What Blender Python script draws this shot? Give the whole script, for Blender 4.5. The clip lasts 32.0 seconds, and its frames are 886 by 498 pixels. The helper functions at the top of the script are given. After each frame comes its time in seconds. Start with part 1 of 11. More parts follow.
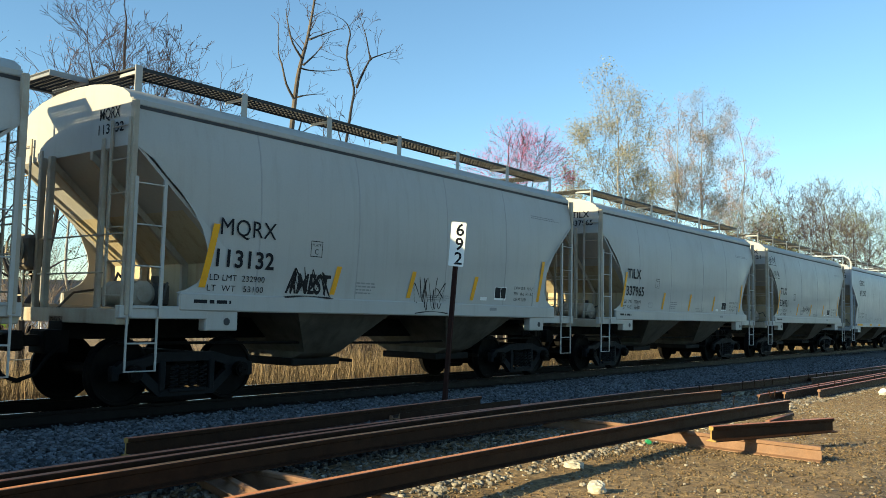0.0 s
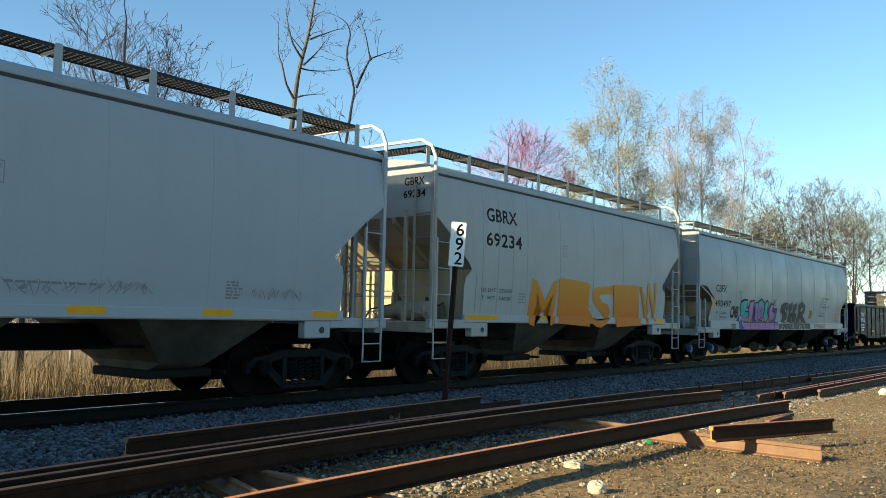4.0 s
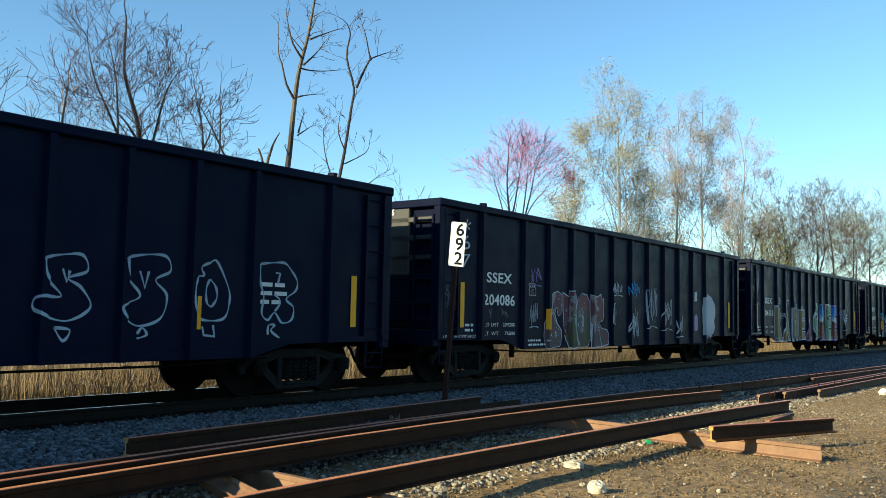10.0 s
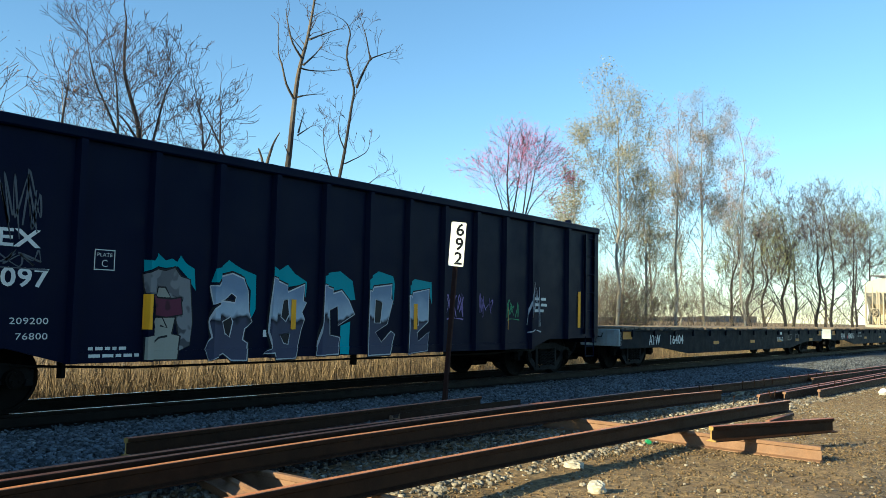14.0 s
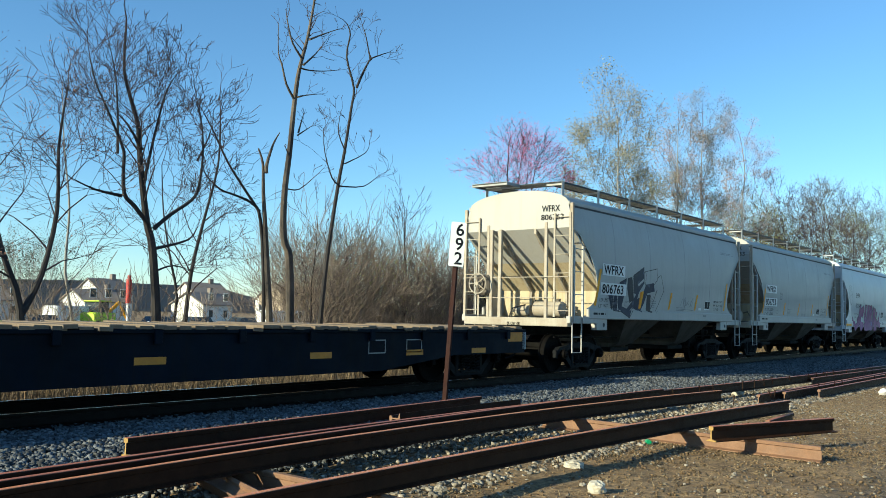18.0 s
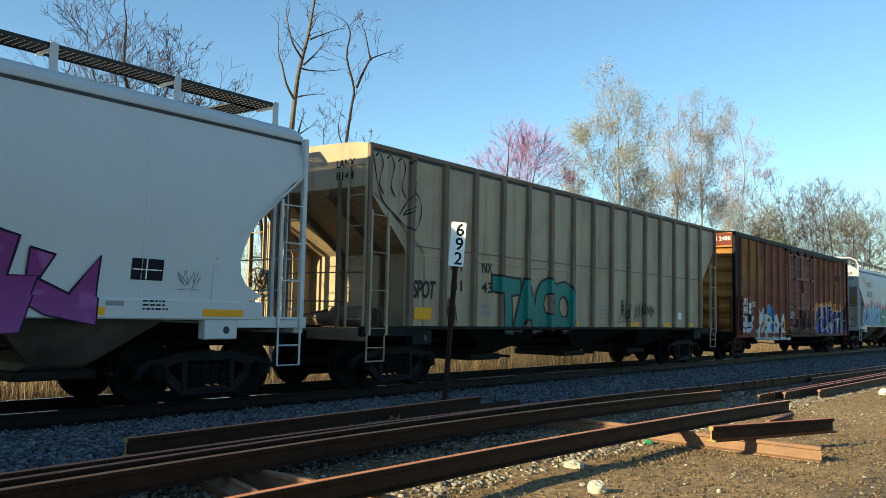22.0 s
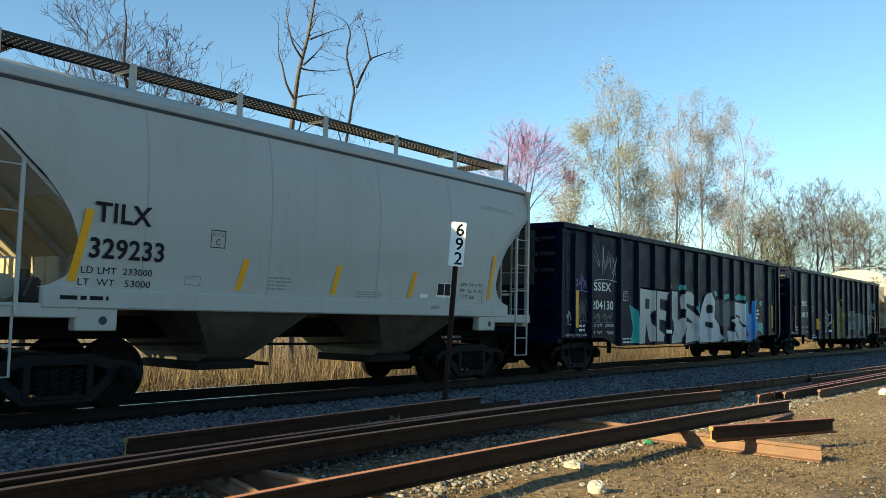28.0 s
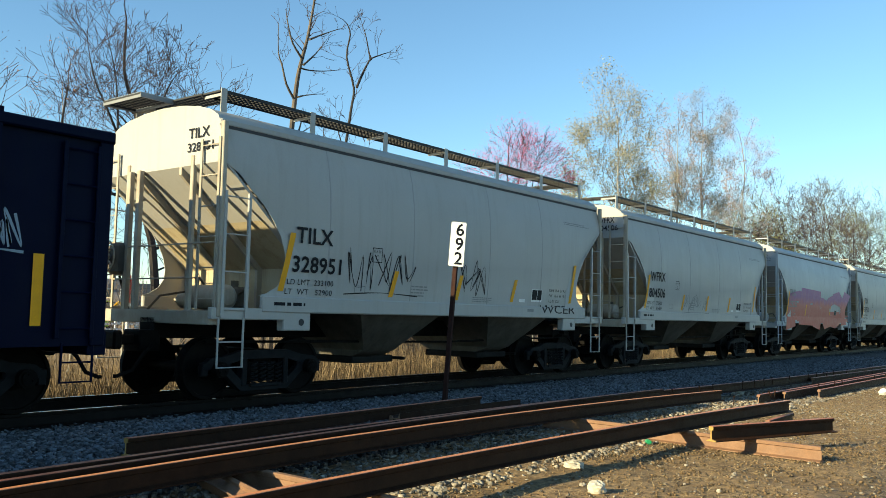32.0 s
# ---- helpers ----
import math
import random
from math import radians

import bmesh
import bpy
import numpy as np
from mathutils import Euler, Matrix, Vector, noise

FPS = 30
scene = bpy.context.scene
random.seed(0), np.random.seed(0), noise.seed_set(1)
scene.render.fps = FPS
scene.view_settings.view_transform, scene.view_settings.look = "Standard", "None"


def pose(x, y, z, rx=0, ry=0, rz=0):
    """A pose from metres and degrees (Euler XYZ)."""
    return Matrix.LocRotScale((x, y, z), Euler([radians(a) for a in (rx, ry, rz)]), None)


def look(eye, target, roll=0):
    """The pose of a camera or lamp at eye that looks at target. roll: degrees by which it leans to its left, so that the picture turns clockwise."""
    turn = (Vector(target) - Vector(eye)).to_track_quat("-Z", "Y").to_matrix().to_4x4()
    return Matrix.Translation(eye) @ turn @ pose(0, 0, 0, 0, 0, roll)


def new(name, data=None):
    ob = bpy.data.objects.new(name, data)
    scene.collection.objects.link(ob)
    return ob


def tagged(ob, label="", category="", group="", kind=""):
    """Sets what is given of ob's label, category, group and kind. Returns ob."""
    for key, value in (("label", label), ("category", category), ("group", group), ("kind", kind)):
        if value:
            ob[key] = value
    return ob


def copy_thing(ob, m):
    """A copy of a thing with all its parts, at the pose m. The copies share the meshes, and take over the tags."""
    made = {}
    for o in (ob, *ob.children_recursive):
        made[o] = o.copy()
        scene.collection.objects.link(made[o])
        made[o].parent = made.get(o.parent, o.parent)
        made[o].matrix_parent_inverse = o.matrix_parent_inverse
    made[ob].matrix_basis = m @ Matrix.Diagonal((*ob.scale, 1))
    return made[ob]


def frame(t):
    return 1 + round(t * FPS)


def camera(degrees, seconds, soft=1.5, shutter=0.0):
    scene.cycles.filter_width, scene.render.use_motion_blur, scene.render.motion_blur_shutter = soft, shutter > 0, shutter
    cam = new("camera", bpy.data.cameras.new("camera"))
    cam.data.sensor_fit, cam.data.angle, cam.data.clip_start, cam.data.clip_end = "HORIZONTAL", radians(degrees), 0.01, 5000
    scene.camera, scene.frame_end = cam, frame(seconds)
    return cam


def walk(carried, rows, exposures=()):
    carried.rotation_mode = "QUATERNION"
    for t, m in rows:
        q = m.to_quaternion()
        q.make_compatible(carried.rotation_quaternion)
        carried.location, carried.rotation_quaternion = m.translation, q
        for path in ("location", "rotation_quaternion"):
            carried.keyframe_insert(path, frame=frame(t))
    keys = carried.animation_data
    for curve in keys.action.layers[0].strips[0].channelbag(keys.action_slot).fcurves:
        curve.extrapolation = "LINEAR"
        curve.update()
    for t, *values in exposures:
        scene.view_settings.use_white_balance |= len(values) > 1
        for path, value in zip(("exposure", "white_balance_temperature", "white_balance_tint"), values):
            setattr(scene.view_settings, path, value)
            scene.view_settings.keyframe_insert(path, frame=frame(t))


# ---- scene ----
# One freight train rolls past a fixed camera. x runs along the track, z = 0 is the top of the rail, y < 0 is the camera's side.
V = 11.33          # the train's speed, metres a second, towards -x
SECONDS = 32.0
GROUND = -0.33     # the yard's dirt
EYE = Vector((0.0, -11.448, 1.325))
YAW, PITCH, ROLL = 0.9052, 0.0778, 1.22


def aim(turn=0.0, lift=0.0):
    a, b = YAW - turn, PITCH - lift
    way = Vector((math.sin(a) * math.cos(b), math.cos(a) * math.cos(b), math.sin(b)))
    return look(EYE, EYE + way, ROLL)


cam = camera(55.03, SECONDS, soft=0.7)
STILL, NUDGE = aim(), aim(0.0026, 0.0003)
walk(cam, [(0, STILL), (4.2, STILL), (5.5, STILL), (6.1, aim(0.0020, 0.0)), (7.0, NUDGE), (8.6, aim(0.0027, -0.0006)),
           (9.1, aim(0.0022, 0.0)), (9.6, aim(0.0009, 0.0)), (10.0, STILL), (12.0, STILL), (20.0, STILL), (32.0, STILL)],
     exposures=[(0, 1.22, 6250, -4), (6.0, 1.22, 6250, -4), (8.0, 1.16, 6080, -5), (9.0, 1.13, 5880, -6), (10.0, 1.22, 5850, -6), (14.0, 1.24, 5800, -6), (17.0, 0.90, 5280, -6), (19.5, 0.88, 5300, -6), (22.0, 1.20, 6250, -4), (25.0, 1.20, 6250, -4), (29.0, 1.24, 6330, -5), (31.0, 1.22, 6230, -5), (32.0, 1.22, 6180, -5)])

# ---- light ----
SUN_WAY = Vector((2.8, -0.97, -1.0)).normalized()      # the way the sunlight travels
SUN_UP = math.asin(-SUN_WAY.z)
world = bpy.data.worlds.new("sky")
scene.world = world
world.use_nodes = True
wn = world.node_tree.nodes
sky = wn.new("ShaderNodeTexSky")
sky.sky_type, sky.sun_disc = "NISHITA", False
sky.sun_elevation, sky.sun_rotation = SUN_UP, math.atan2(-SUN_WAY.x, -SUN_WAY.y)
sky.air_density, sky.dust_density, sky.ozone_density = 1.0, 0.0, 2.9
wn["Background"].inputs["Strength"].default_value = 0.093
world.node_tree.links.new(sky.outputs[0], wn["Background"].inputs["Color"])
sun = new("sun", bpy.data.lights.new("sun", "SUN"))
sun.data.energy, sun.data.angle, sun.data.color = 5.0, radians(0.53), (1.0, 0.77, 0.47)
sun.matrix_world = look((-60, 40, 40), Vector((-60, 40, 40)) + SUN_WAY)


# ---- materials ----
def material(name, base, rough=0.6, metal=0.0, second=None, mix=0.5, scale=3.0, fine=40.0, streak=None, streak_mix=0.4, bump=0.15,
             bump_scale=60.0, grain=0.25, stretch=(1, 1, 1), spec=0.5):
    """A painted or raw surface: base colour, a second tone in blotches, fine grain, streaks that run down, and a fine relief."""
    m = bpy.data.materials.new(name)
    m.use_nodes = True
    t = m.node_tree
    n, link = t.nodes, t.links.new
    bsdf = n["Principled BSDF"]
    bsdf.inputs["Roughness"].default_value, bsdf.inputs["Metallic"].default_value = rough, metal
    bsdf.inputs["Specular IOR Level"].default_value = spec
    co, info, add = n.new("ShaderNodeTexCoord"), n.new("ShaderNodeObjectInfo"), n.new("ShaderNodeVectorMath")
    times = n.new("ShaderNodeMath")
    times.operation, times.inputs[1].default_value = "MULTIPLY", 37.0
    link(info.outputs["Random"], times.inputs[0])
    link(co.outputs["Object"], add.inputs[0])
    link(times.outputs[0], add.inputs[1])
    shape = n.new("ShaderNodeMapping")
    shape.inputs["Scale"].default_value = stretch
    link(add.outputs[0], shape.inputs[0])

    def noise_of(sc, detail, rough_, source=shape.outputs[0]):
        x = n.new("ShaderNodeTexNoise")
        x.inputs["Scale"].default_value, x.inputs["Detail"].default_value, x.inputs["Roughness"].default_value = sc, detail, rough_
        link(source, x.inputs["Vector"])
        return x.outputs["Fac"]

    def ramp(fac, lo, hi, a=0.0, b=1.0):
        r = n.new("ShaderNodeMapRange")
        r.inputs["From Min"].default_value, r.inputs["From Max"].default_value = lo, hi
        r.inputs["To Min"].default_value, r.inputs["To Max"].default_value = a, b
        link(fac, r.inputs["Value"])
        return r.outputs["Result"]

    def mixed(fac, a, b):
        x = n.new("ShaderNodeMix")
        x.data_type = "RGBA"
        link(fac, x.inputs[0])
        for sock, val in ((x.inputs[6], a), (x.inputs[7], b)):
            if isinstance(val, tuple):
                sock.default_value = (*val, 1)
            else:
                link(val, sock)
        return x.outputs[2]

    second = second or tuple(0.6 * v for v in base)
    colour = mixed(ramp(noise_of(scale, 6, 0.62), 0.5 - 0.25 * mix, 0.85 - 0.25 * mix, 0, mix), base, second)
    if streak:
        down = n.new("ShaderNodeMapping")
        down.inputs["Scale"].default_value = (4.0, 4.0, 0.22)
        link(add.outputs[0], down.inputs[0])
        colour = mixed(ramp(noise_of(1.6, 5, 0.65, down.outputs[0]), 0.5, 0.78, 0, streak_mix), colour, streak)
    tone = ramp(noise_of(fine, 3, 0.7), 0.2, 0.8, 1 - grain, 1 + grain)
    hsv = n.new("ShaderNodeHueSaturation")
    link(tone, hsv.inputs["Value"])
    link(colour, hsv.inputs["Color"])
    link(hsv.outputs[0], bsdf.inputs["Base Color"])
    link(ramp(noise_of(scale * 2.3, 4, 0.6), 0.25, 0.75, max(rough - 0.12, 0.02), min(rough + 0.14, 1)), bsdf.inputs["Roughness"])
    if bump:
        b = n.new("ShaderNodeBump")
        b.inputs["Strength"].default_value, b.inputs["Distance"].default_value = bump, 0.01
        link(noise_of(bump_scale, 4, 0.6), b.inputs["Height"])
        link(b.outputs[0], bsdf.inputs["Normal"])
    return m


M = {}
grime = (0.20, 0.17, 0.13)
for key, args in dict(
    grey=dict(spec=0.22, base=(0.405, 0.393, 0.368), second=(0.35, 0.335, 0.305), mix=0.5, scale=0.7, streak=(0.27, 0.245, 0.20), streak_mix=0.30, rough=0.48, bump=0.05, bump_scale=6, grain=0.04),
    bluegrey=dict(spec=0.22, base=(0.36, 0.375, 0.39), second=(0.31, 0.32, 0.33), mix=0.4, scale=0.8, streak=(0.33, 0.33, 0.33), streak_mix=0.35, rough=0.45, bump=0.05, bump_scale=6, grain=0.04),
    white=dict(spec=0.22, base=(0.50, 0.51, 0.52), second=(0.44, 0.44, 0.43), mix=0.4, scale=0.8, streak=(0.55, 0.53, 0.5), streak_mix=0.3, rough=0.42, bump=0.04, bump_scale=6, grain=0.03),
    cool=dict(spec=0.22, base=(0.305, 0.32, 0.32), second=(0.255, 0.265, 0.265), mix=0.4, scale=0.6, streak=(0.33, 0.32, 0.30), streak_mix=0.25, rough=0.42, bump=0.04, bump_scale=5, grain=0.03),
    tan=dict(base=(0.385, 0.298, 0.190), second=(0.225, 0.155, 0.090), mix=0.6, scale=0.9, streak=(0.14, 0.09, 0.052), streak_mix=0.65, rough=0.62, bump=0.10, bump_scale=14, grain=0.08),
    tanrib=dict(base=(0.155, 0.105, 0.066), second=(0.07, 0.045, 0.03), mix=0.6, scale=1.4, streak=(0.17, 0.10, 0.06), streak_mix=0.5, rough=0.7, bump=0.12, bump_scale=20, grain=0.1),
    # Navy tint paints the sky's reflection into the black paint.
    black=dict(spec=0.05, base=(0.0009, 0.0031, 0.0175), second=(0.0016, 0.0042, 0.0180), mix=0.5, scale=1.2, streak=(0.0040, 0.0060, 0.0130), streak_mix=0.35, rough=0.42, bump=0.10, bump_scale=18, grain=0.15),
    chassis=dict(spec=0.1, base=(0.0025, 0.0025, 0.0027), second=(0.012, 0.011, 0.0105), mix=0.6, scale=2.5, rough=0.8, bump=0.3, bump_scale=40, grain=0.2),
    bay=dict(base=(0.115, 0.105, 0.088), second=(0.04, 0.034, 0.028), mix=0.75, scale=1.3, streak=(0.03, 0.025, 0.02), streak_mix=0.6, rough=0.8, spec=0.2, bump=0.15, bump_scale=20, grain=0.12),
    seam=dict(base=(0.30, 0.295, 0.28), second=(0.35, 0.34, 0.325), mix=0.7, scale=2.5, rough=0.6, bump=0.05, grain=0.1),
    seamdark=dict(base=(0.19, 0.195, 0.195), second=(0.26, 0.265, 0.26), mix=0.7, scale=2.5, rough=0.6, bump=0.05, grain=0.1),
    # Near-black for the painted eave shade and the jacking-hole discs.
    shadedark=dict(base=(0.03, 0.03, 0.034), second=(0.05, 0.05, 0.05), mix=0.4, scale=3, rough=0.7, bump=0.05, grain=0.1),
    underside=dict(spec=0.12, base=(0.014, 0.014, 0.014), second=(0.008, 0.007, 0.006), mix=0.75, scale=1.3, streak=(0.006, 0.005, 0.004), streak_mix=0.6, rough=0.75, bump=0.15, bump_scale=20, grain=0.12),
    boxred=dict(spec=0.12, base=(0.155, 0.040, 0.024), second=(0.060, 0.018, 0.014), mix=0.65, scale=0.9, streak=(0.040, 0.014, 0.012), streak_mix=0.45, rough=0.68, bump=0.2, bump_scale=16, grain=0.14),
    boxrib=dict(spec=0.15, base=(0.26, 0.090, 0.035), second=(0.085, 0.026, 0.017), mix=0.6, scale=1.5, streak=(0.05, 0.018, 0.012), streak_mix=0.4, rough=0.7, bump=0.2, bump_scale=16, grain=0.12),
    boxend=dict(spec=0.12, base=(0.34, 0.165, 0.040), second=(0.085, 0.026, 0.014), mix=0.62, scale=0.8, streak=(0.05, 0.018, 0.012), streak_mix=0.5, rough=0.65, bump=0.2, bump_scale=16, grain=0.12),
    # Golden paint brightened as the sunlit top of the boxcar's end.
    goldlit=dict(base=(0.50, 0.24, 0.05), second=(0.36, 0.12, 0.03), mix=0.5, scale=1.2, rough=0.6, bump=0.1, grain=0.08),
    blue=dict(spec=0.08, base=(0.0028, 0.007, 0.016), second=(0.0028, 0.004, 0.006), mix=0.7, scale=1.6, streak=(0.009, 0.008, 0.0075), streak_mix=0.6, rough=0.65, bump=0.15, bump_scale=20, grain=0.15),
    galvanised=dict(base=(0.22, 0.225, 0.23), second=(0.14, 0.135, 0.125), mix=0.4, scale=3, rough=0.5, metal=0.35, bump=0.08, grain=0.08),
    grating=dict(base=(0.02, 0.02, 0.02), second=(0.014, 0.012, 0.011), mix=0.4, scale=3, rough=0.6, metal=0.3, bump=0.05, grain=0.1),
    yellow=dict(spec=0.2, base=(0.78, 0.37, 0.012), second=(0.60, 0.27, 0.015), mix=0.5, scale=4, rough=0.55, bump=0.03, grain=0.06),
    ink=dict(spec=0.12, base=(0.007, 0.008, 0.012), second=(0.014, 0.014, 0.018), mix=0.3, scale=5, rough=0.55, bump=0.0, grain=0.05),
    paper=dict(base=(0.74, 0.74, 0.72), second=(0.58, 0.57, 0.54), mix=0.4, scale=5, rough=0.55, bump=0.0, grain=0.05),
    letterwhite=dict(base=(0.62, 0.62, 0.60), second=(0.40, 0.40, 0.39), mix=0.5, scale=4, rough=0.6, bump=0.0, grain=0.08),
    faded=dict(base=(0.22, 0.22, 0.22), second=(0.14, 0.14, 0.14), mix=0.5, scale=4, rough=0.6, bump=0.0, grain=0.08),
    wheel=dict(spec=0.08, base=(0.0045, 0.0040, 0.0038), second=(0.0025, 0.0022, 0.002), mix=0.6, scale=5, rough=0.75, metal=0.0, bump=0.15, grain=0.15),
    railtop=dict(base=(0.50, 0.49, 0.47), second=(0.40, 0.38, 0.36), mix=0.4, scale=8, rough=0.18, metal=1.0, bump=0.03, grain=0.05),
    # Stacked rails: dark shaded sides and bright sunlit tops, painted as separate tones.
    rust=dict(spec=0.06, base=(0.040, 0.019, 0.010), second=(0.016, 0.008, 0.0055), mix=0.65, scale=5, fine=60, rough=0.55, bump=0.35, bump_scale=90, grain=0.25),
    headlitdim=dict(base=(0.46, 0.155, 0.075), second=(0.22, 0.07, 0.04), mix=0.6, scale=5, fine=60, rough=0.5, bump=0.2, bump_scale=90, grain=0.15),
    headlit=dict(base=(0.66, 0.255, 0.10), second=(0.44, 0.16, 0.065), mix=0.6, scale=5, fine=60, rough=0.45, bump=0.2, bump_scale=90, grain=0.15),
    rustlit=dict(base=(0.22, 0.12, 0.065), second=(0.13, 0.07, 0.04), mix=0.6, scale=4, fine=50, rough=0.7, bump=0.3, bump_scale=70, grain=0.2),
    rustdark=dict(spec=0.1, base=(0.007, 0.005, 0.004), second=(0.004, 0.0035, 0.003), mix=0.6, scale=4, rough=0.6, bump=0.3, bump_scale=70, grain=0.2),
    tie=dict(base=(0.010, 0.009, 0.008), second=(0.020, 0.018, 0.015), mix=0.5, scale=6, rough=0.9, bump=0.5, bump_scale=30, grain=0.3, stretch=(1, 0.15, 1)),
    plank=dict(base=(0.20, 0.15, 0.10), second=(0.085, 0.062, 0.042), mix=0.6, scale=5, rough=0.9, bump=0.5, bump_scale=40, grain=0.3),
    signwhite=dict(base=(0.82, 0.82, 0.80), second=(0.70, 0.69, 0.64), mix=0.4, scale=6, rough=0.4, bump=0.02, grain=0.03),
    # Dark blue tint paints train shade into the ballast; stone is the sunlit tone.
    ballast=dict(base=(0.060, 0.070, 0.085), second=(0.145, 0.148, 0.15), mix=0.7, scale=9, rough=0.9, bump=0.4, bump_scale=70, grain=0.3),
    stone=dict(base=(0.17, 0.152, 0.125), second=(0.33, 0.29, 0.23), mix=0.7, scale=9, rough=0.9, bump=0.4, bump_scale=70, grain=0.3),
    bark=dict(base=(0.034, 0.029, 0.028), second=(0.017, 0.015, 0.015), mix=0.6, scale=3, rough=0.95, bump=0.5, bump_scale=25, grain=0.3, stretch=(1, 1, 0.2)),
    palebark=dict(base=(0.36, 0.335, 0.29), second=(0.14, 0.12, 0.10), mix=0.6, scale=2, rough=0.9, bump=0.4, bump_scale=25, grain=0.25),
    # Pale blotches paint sunlit trunk as well as bare bark patches.
    deadbark=dict(base=(0.030, 0.025, 0.025), second=(0.36, 0.29, 0.21), mix=0.55, scale=0.9, rough=0.9, bump=0.4, bump_scale=25, grain=0.3, stretch=(1, 1, 0.45)),
    twig=dict(base=(0.048, 0.034, 0.036), second=(0.028, 0.020, 0.022), mix=0.5, scale=2, rough=0.95, bump=0.0, grain=0.2),
    poplartwig=dict(base=(0.15, 0.13, 0.11), second=(0.08, 0.068, 0.058), mix=0.5, scale=2, rough=0.95, bump=0.0, grain=0.2),
    thicket=dict(base=(0.185, 0.145, 0.115), second=(0.105, 0.082, 0.062), mix=0.5, scale=0.5, rough=0.95, bump=0.0, grain=0.25),
    bud=dict(base=(0.52, 0.10, 0.19), second=(0.38, 0.085, 0.16), mix=0.5, scale=1, rough=0.8, bump=0.0, grain=0.2),
    spring=dict(base=(0.22, 0.22, 0.075), second=(0.15, 0.14, 0.06), mix=0.5, scale=1, rough=0.8, bump=0.0, grain=0.25),
    paleleaf=dict(base=(0.26, 0.245, 0.165), second=(0.17, 0.155, 0.10), mix=0.5, scale=1, rough=0.8, bump=0.0, grain=0.25),
    greyleaf=dict(base=(0.21, 0.19, 0.145), second=(0.14, 0.12, 0.09), mix=0.5, scale=1, rough=0.8, bump=0.0, grain=0.25),
    orangebud=dict(base=(0.30, 0.16, 0.09), second=(0.20, 0.10, 0.07), mix=0.5, scale=1, rough=0.8, bump=0.0, grain=0.2),
    pinkleaf=dict(base=(0.36, 0.25, 0.20), second=(0.24, 0.18, 0.14), mix=0.5, scale=1, rough=0.8, bump=0.0, grain=0.25),
    thicketleaf=dict(base=(0.13, 0.10, 0.062), second=(0.09, 0.075, 0.04), mix=0.5, scale=1, rough=0.9, bump=0.0, grain=0.25),
    evergreen=dict(base=(0.03, 0.05, 0.025), second=(0.05, 0.07, 0.03), mix=0.5, scale=1, rough=0.9, bump=0.0, grain=0.25),
    red0=dict(base=(0.45, 0.03, 0.025), second=(0.36, 0.03, 0.03), mix=0.4, scale=3, rough=0.5, bump=0.0, grain=0.05),
    reed=dict(base=(0.215, 0.155, 0.085), second=(0.10, 0.072, 0.042), mix=0.6, scale=2, rough=0.9, bump=0.0, grain=0.3),
    straw=dict(base=(0.40, 0.30, 0.15), second=(0.26, 0.19, 0.10), mix=0.6, scale=4, rough=0.9, bump=0.0, grain=0.3),
).items():
    M[key] = material(key, **args)


def island_tint(m, low, high):
    """Each loose piece of a joined mesh gets its own tone."""
    t = m.node_tree
    geo, r = t.nodes.new("ShaderNodeNewGeometry"), t.nodes.new("ShaderNodeMapRange")
    r.inputs["To Min"].default_value, r.inputs["To Max"].default_value = low, high
    hsv = next(x for x in t.nodes if x.type == "HUE_SAT")
    old = hsv.inputs["Value"].links[0].from_socket
    mul = t.nodes.new("ShaderNodeMath")
    mul.operation = "MULTIPLY"
    t.links.new(geo.outputs["Random Per Island"], r.inputs["Value"])
    t.links.new(old, mul.inputs[0])
    t.links.new(r.outputs[0], mul.inputs[1])
    t.links.new(mul.outputs[0], hsv.inputs["Value"])


for key, lo, hi in (("stone", 0.35, 1.6), ("ballast", 0.25, 1.75), ("reed", 0.35, 1.45), ("straw", 0.5, 1.3), ("bud", 0.6, 1.3), ("paleleaf", 0.5, 1.35), ("greyleaf", 0.5, 1.4), ("spring", 0.6, 1.3), ("thicket", 0.6, 1.3)):
    island_tint(M[key], lo, hi)


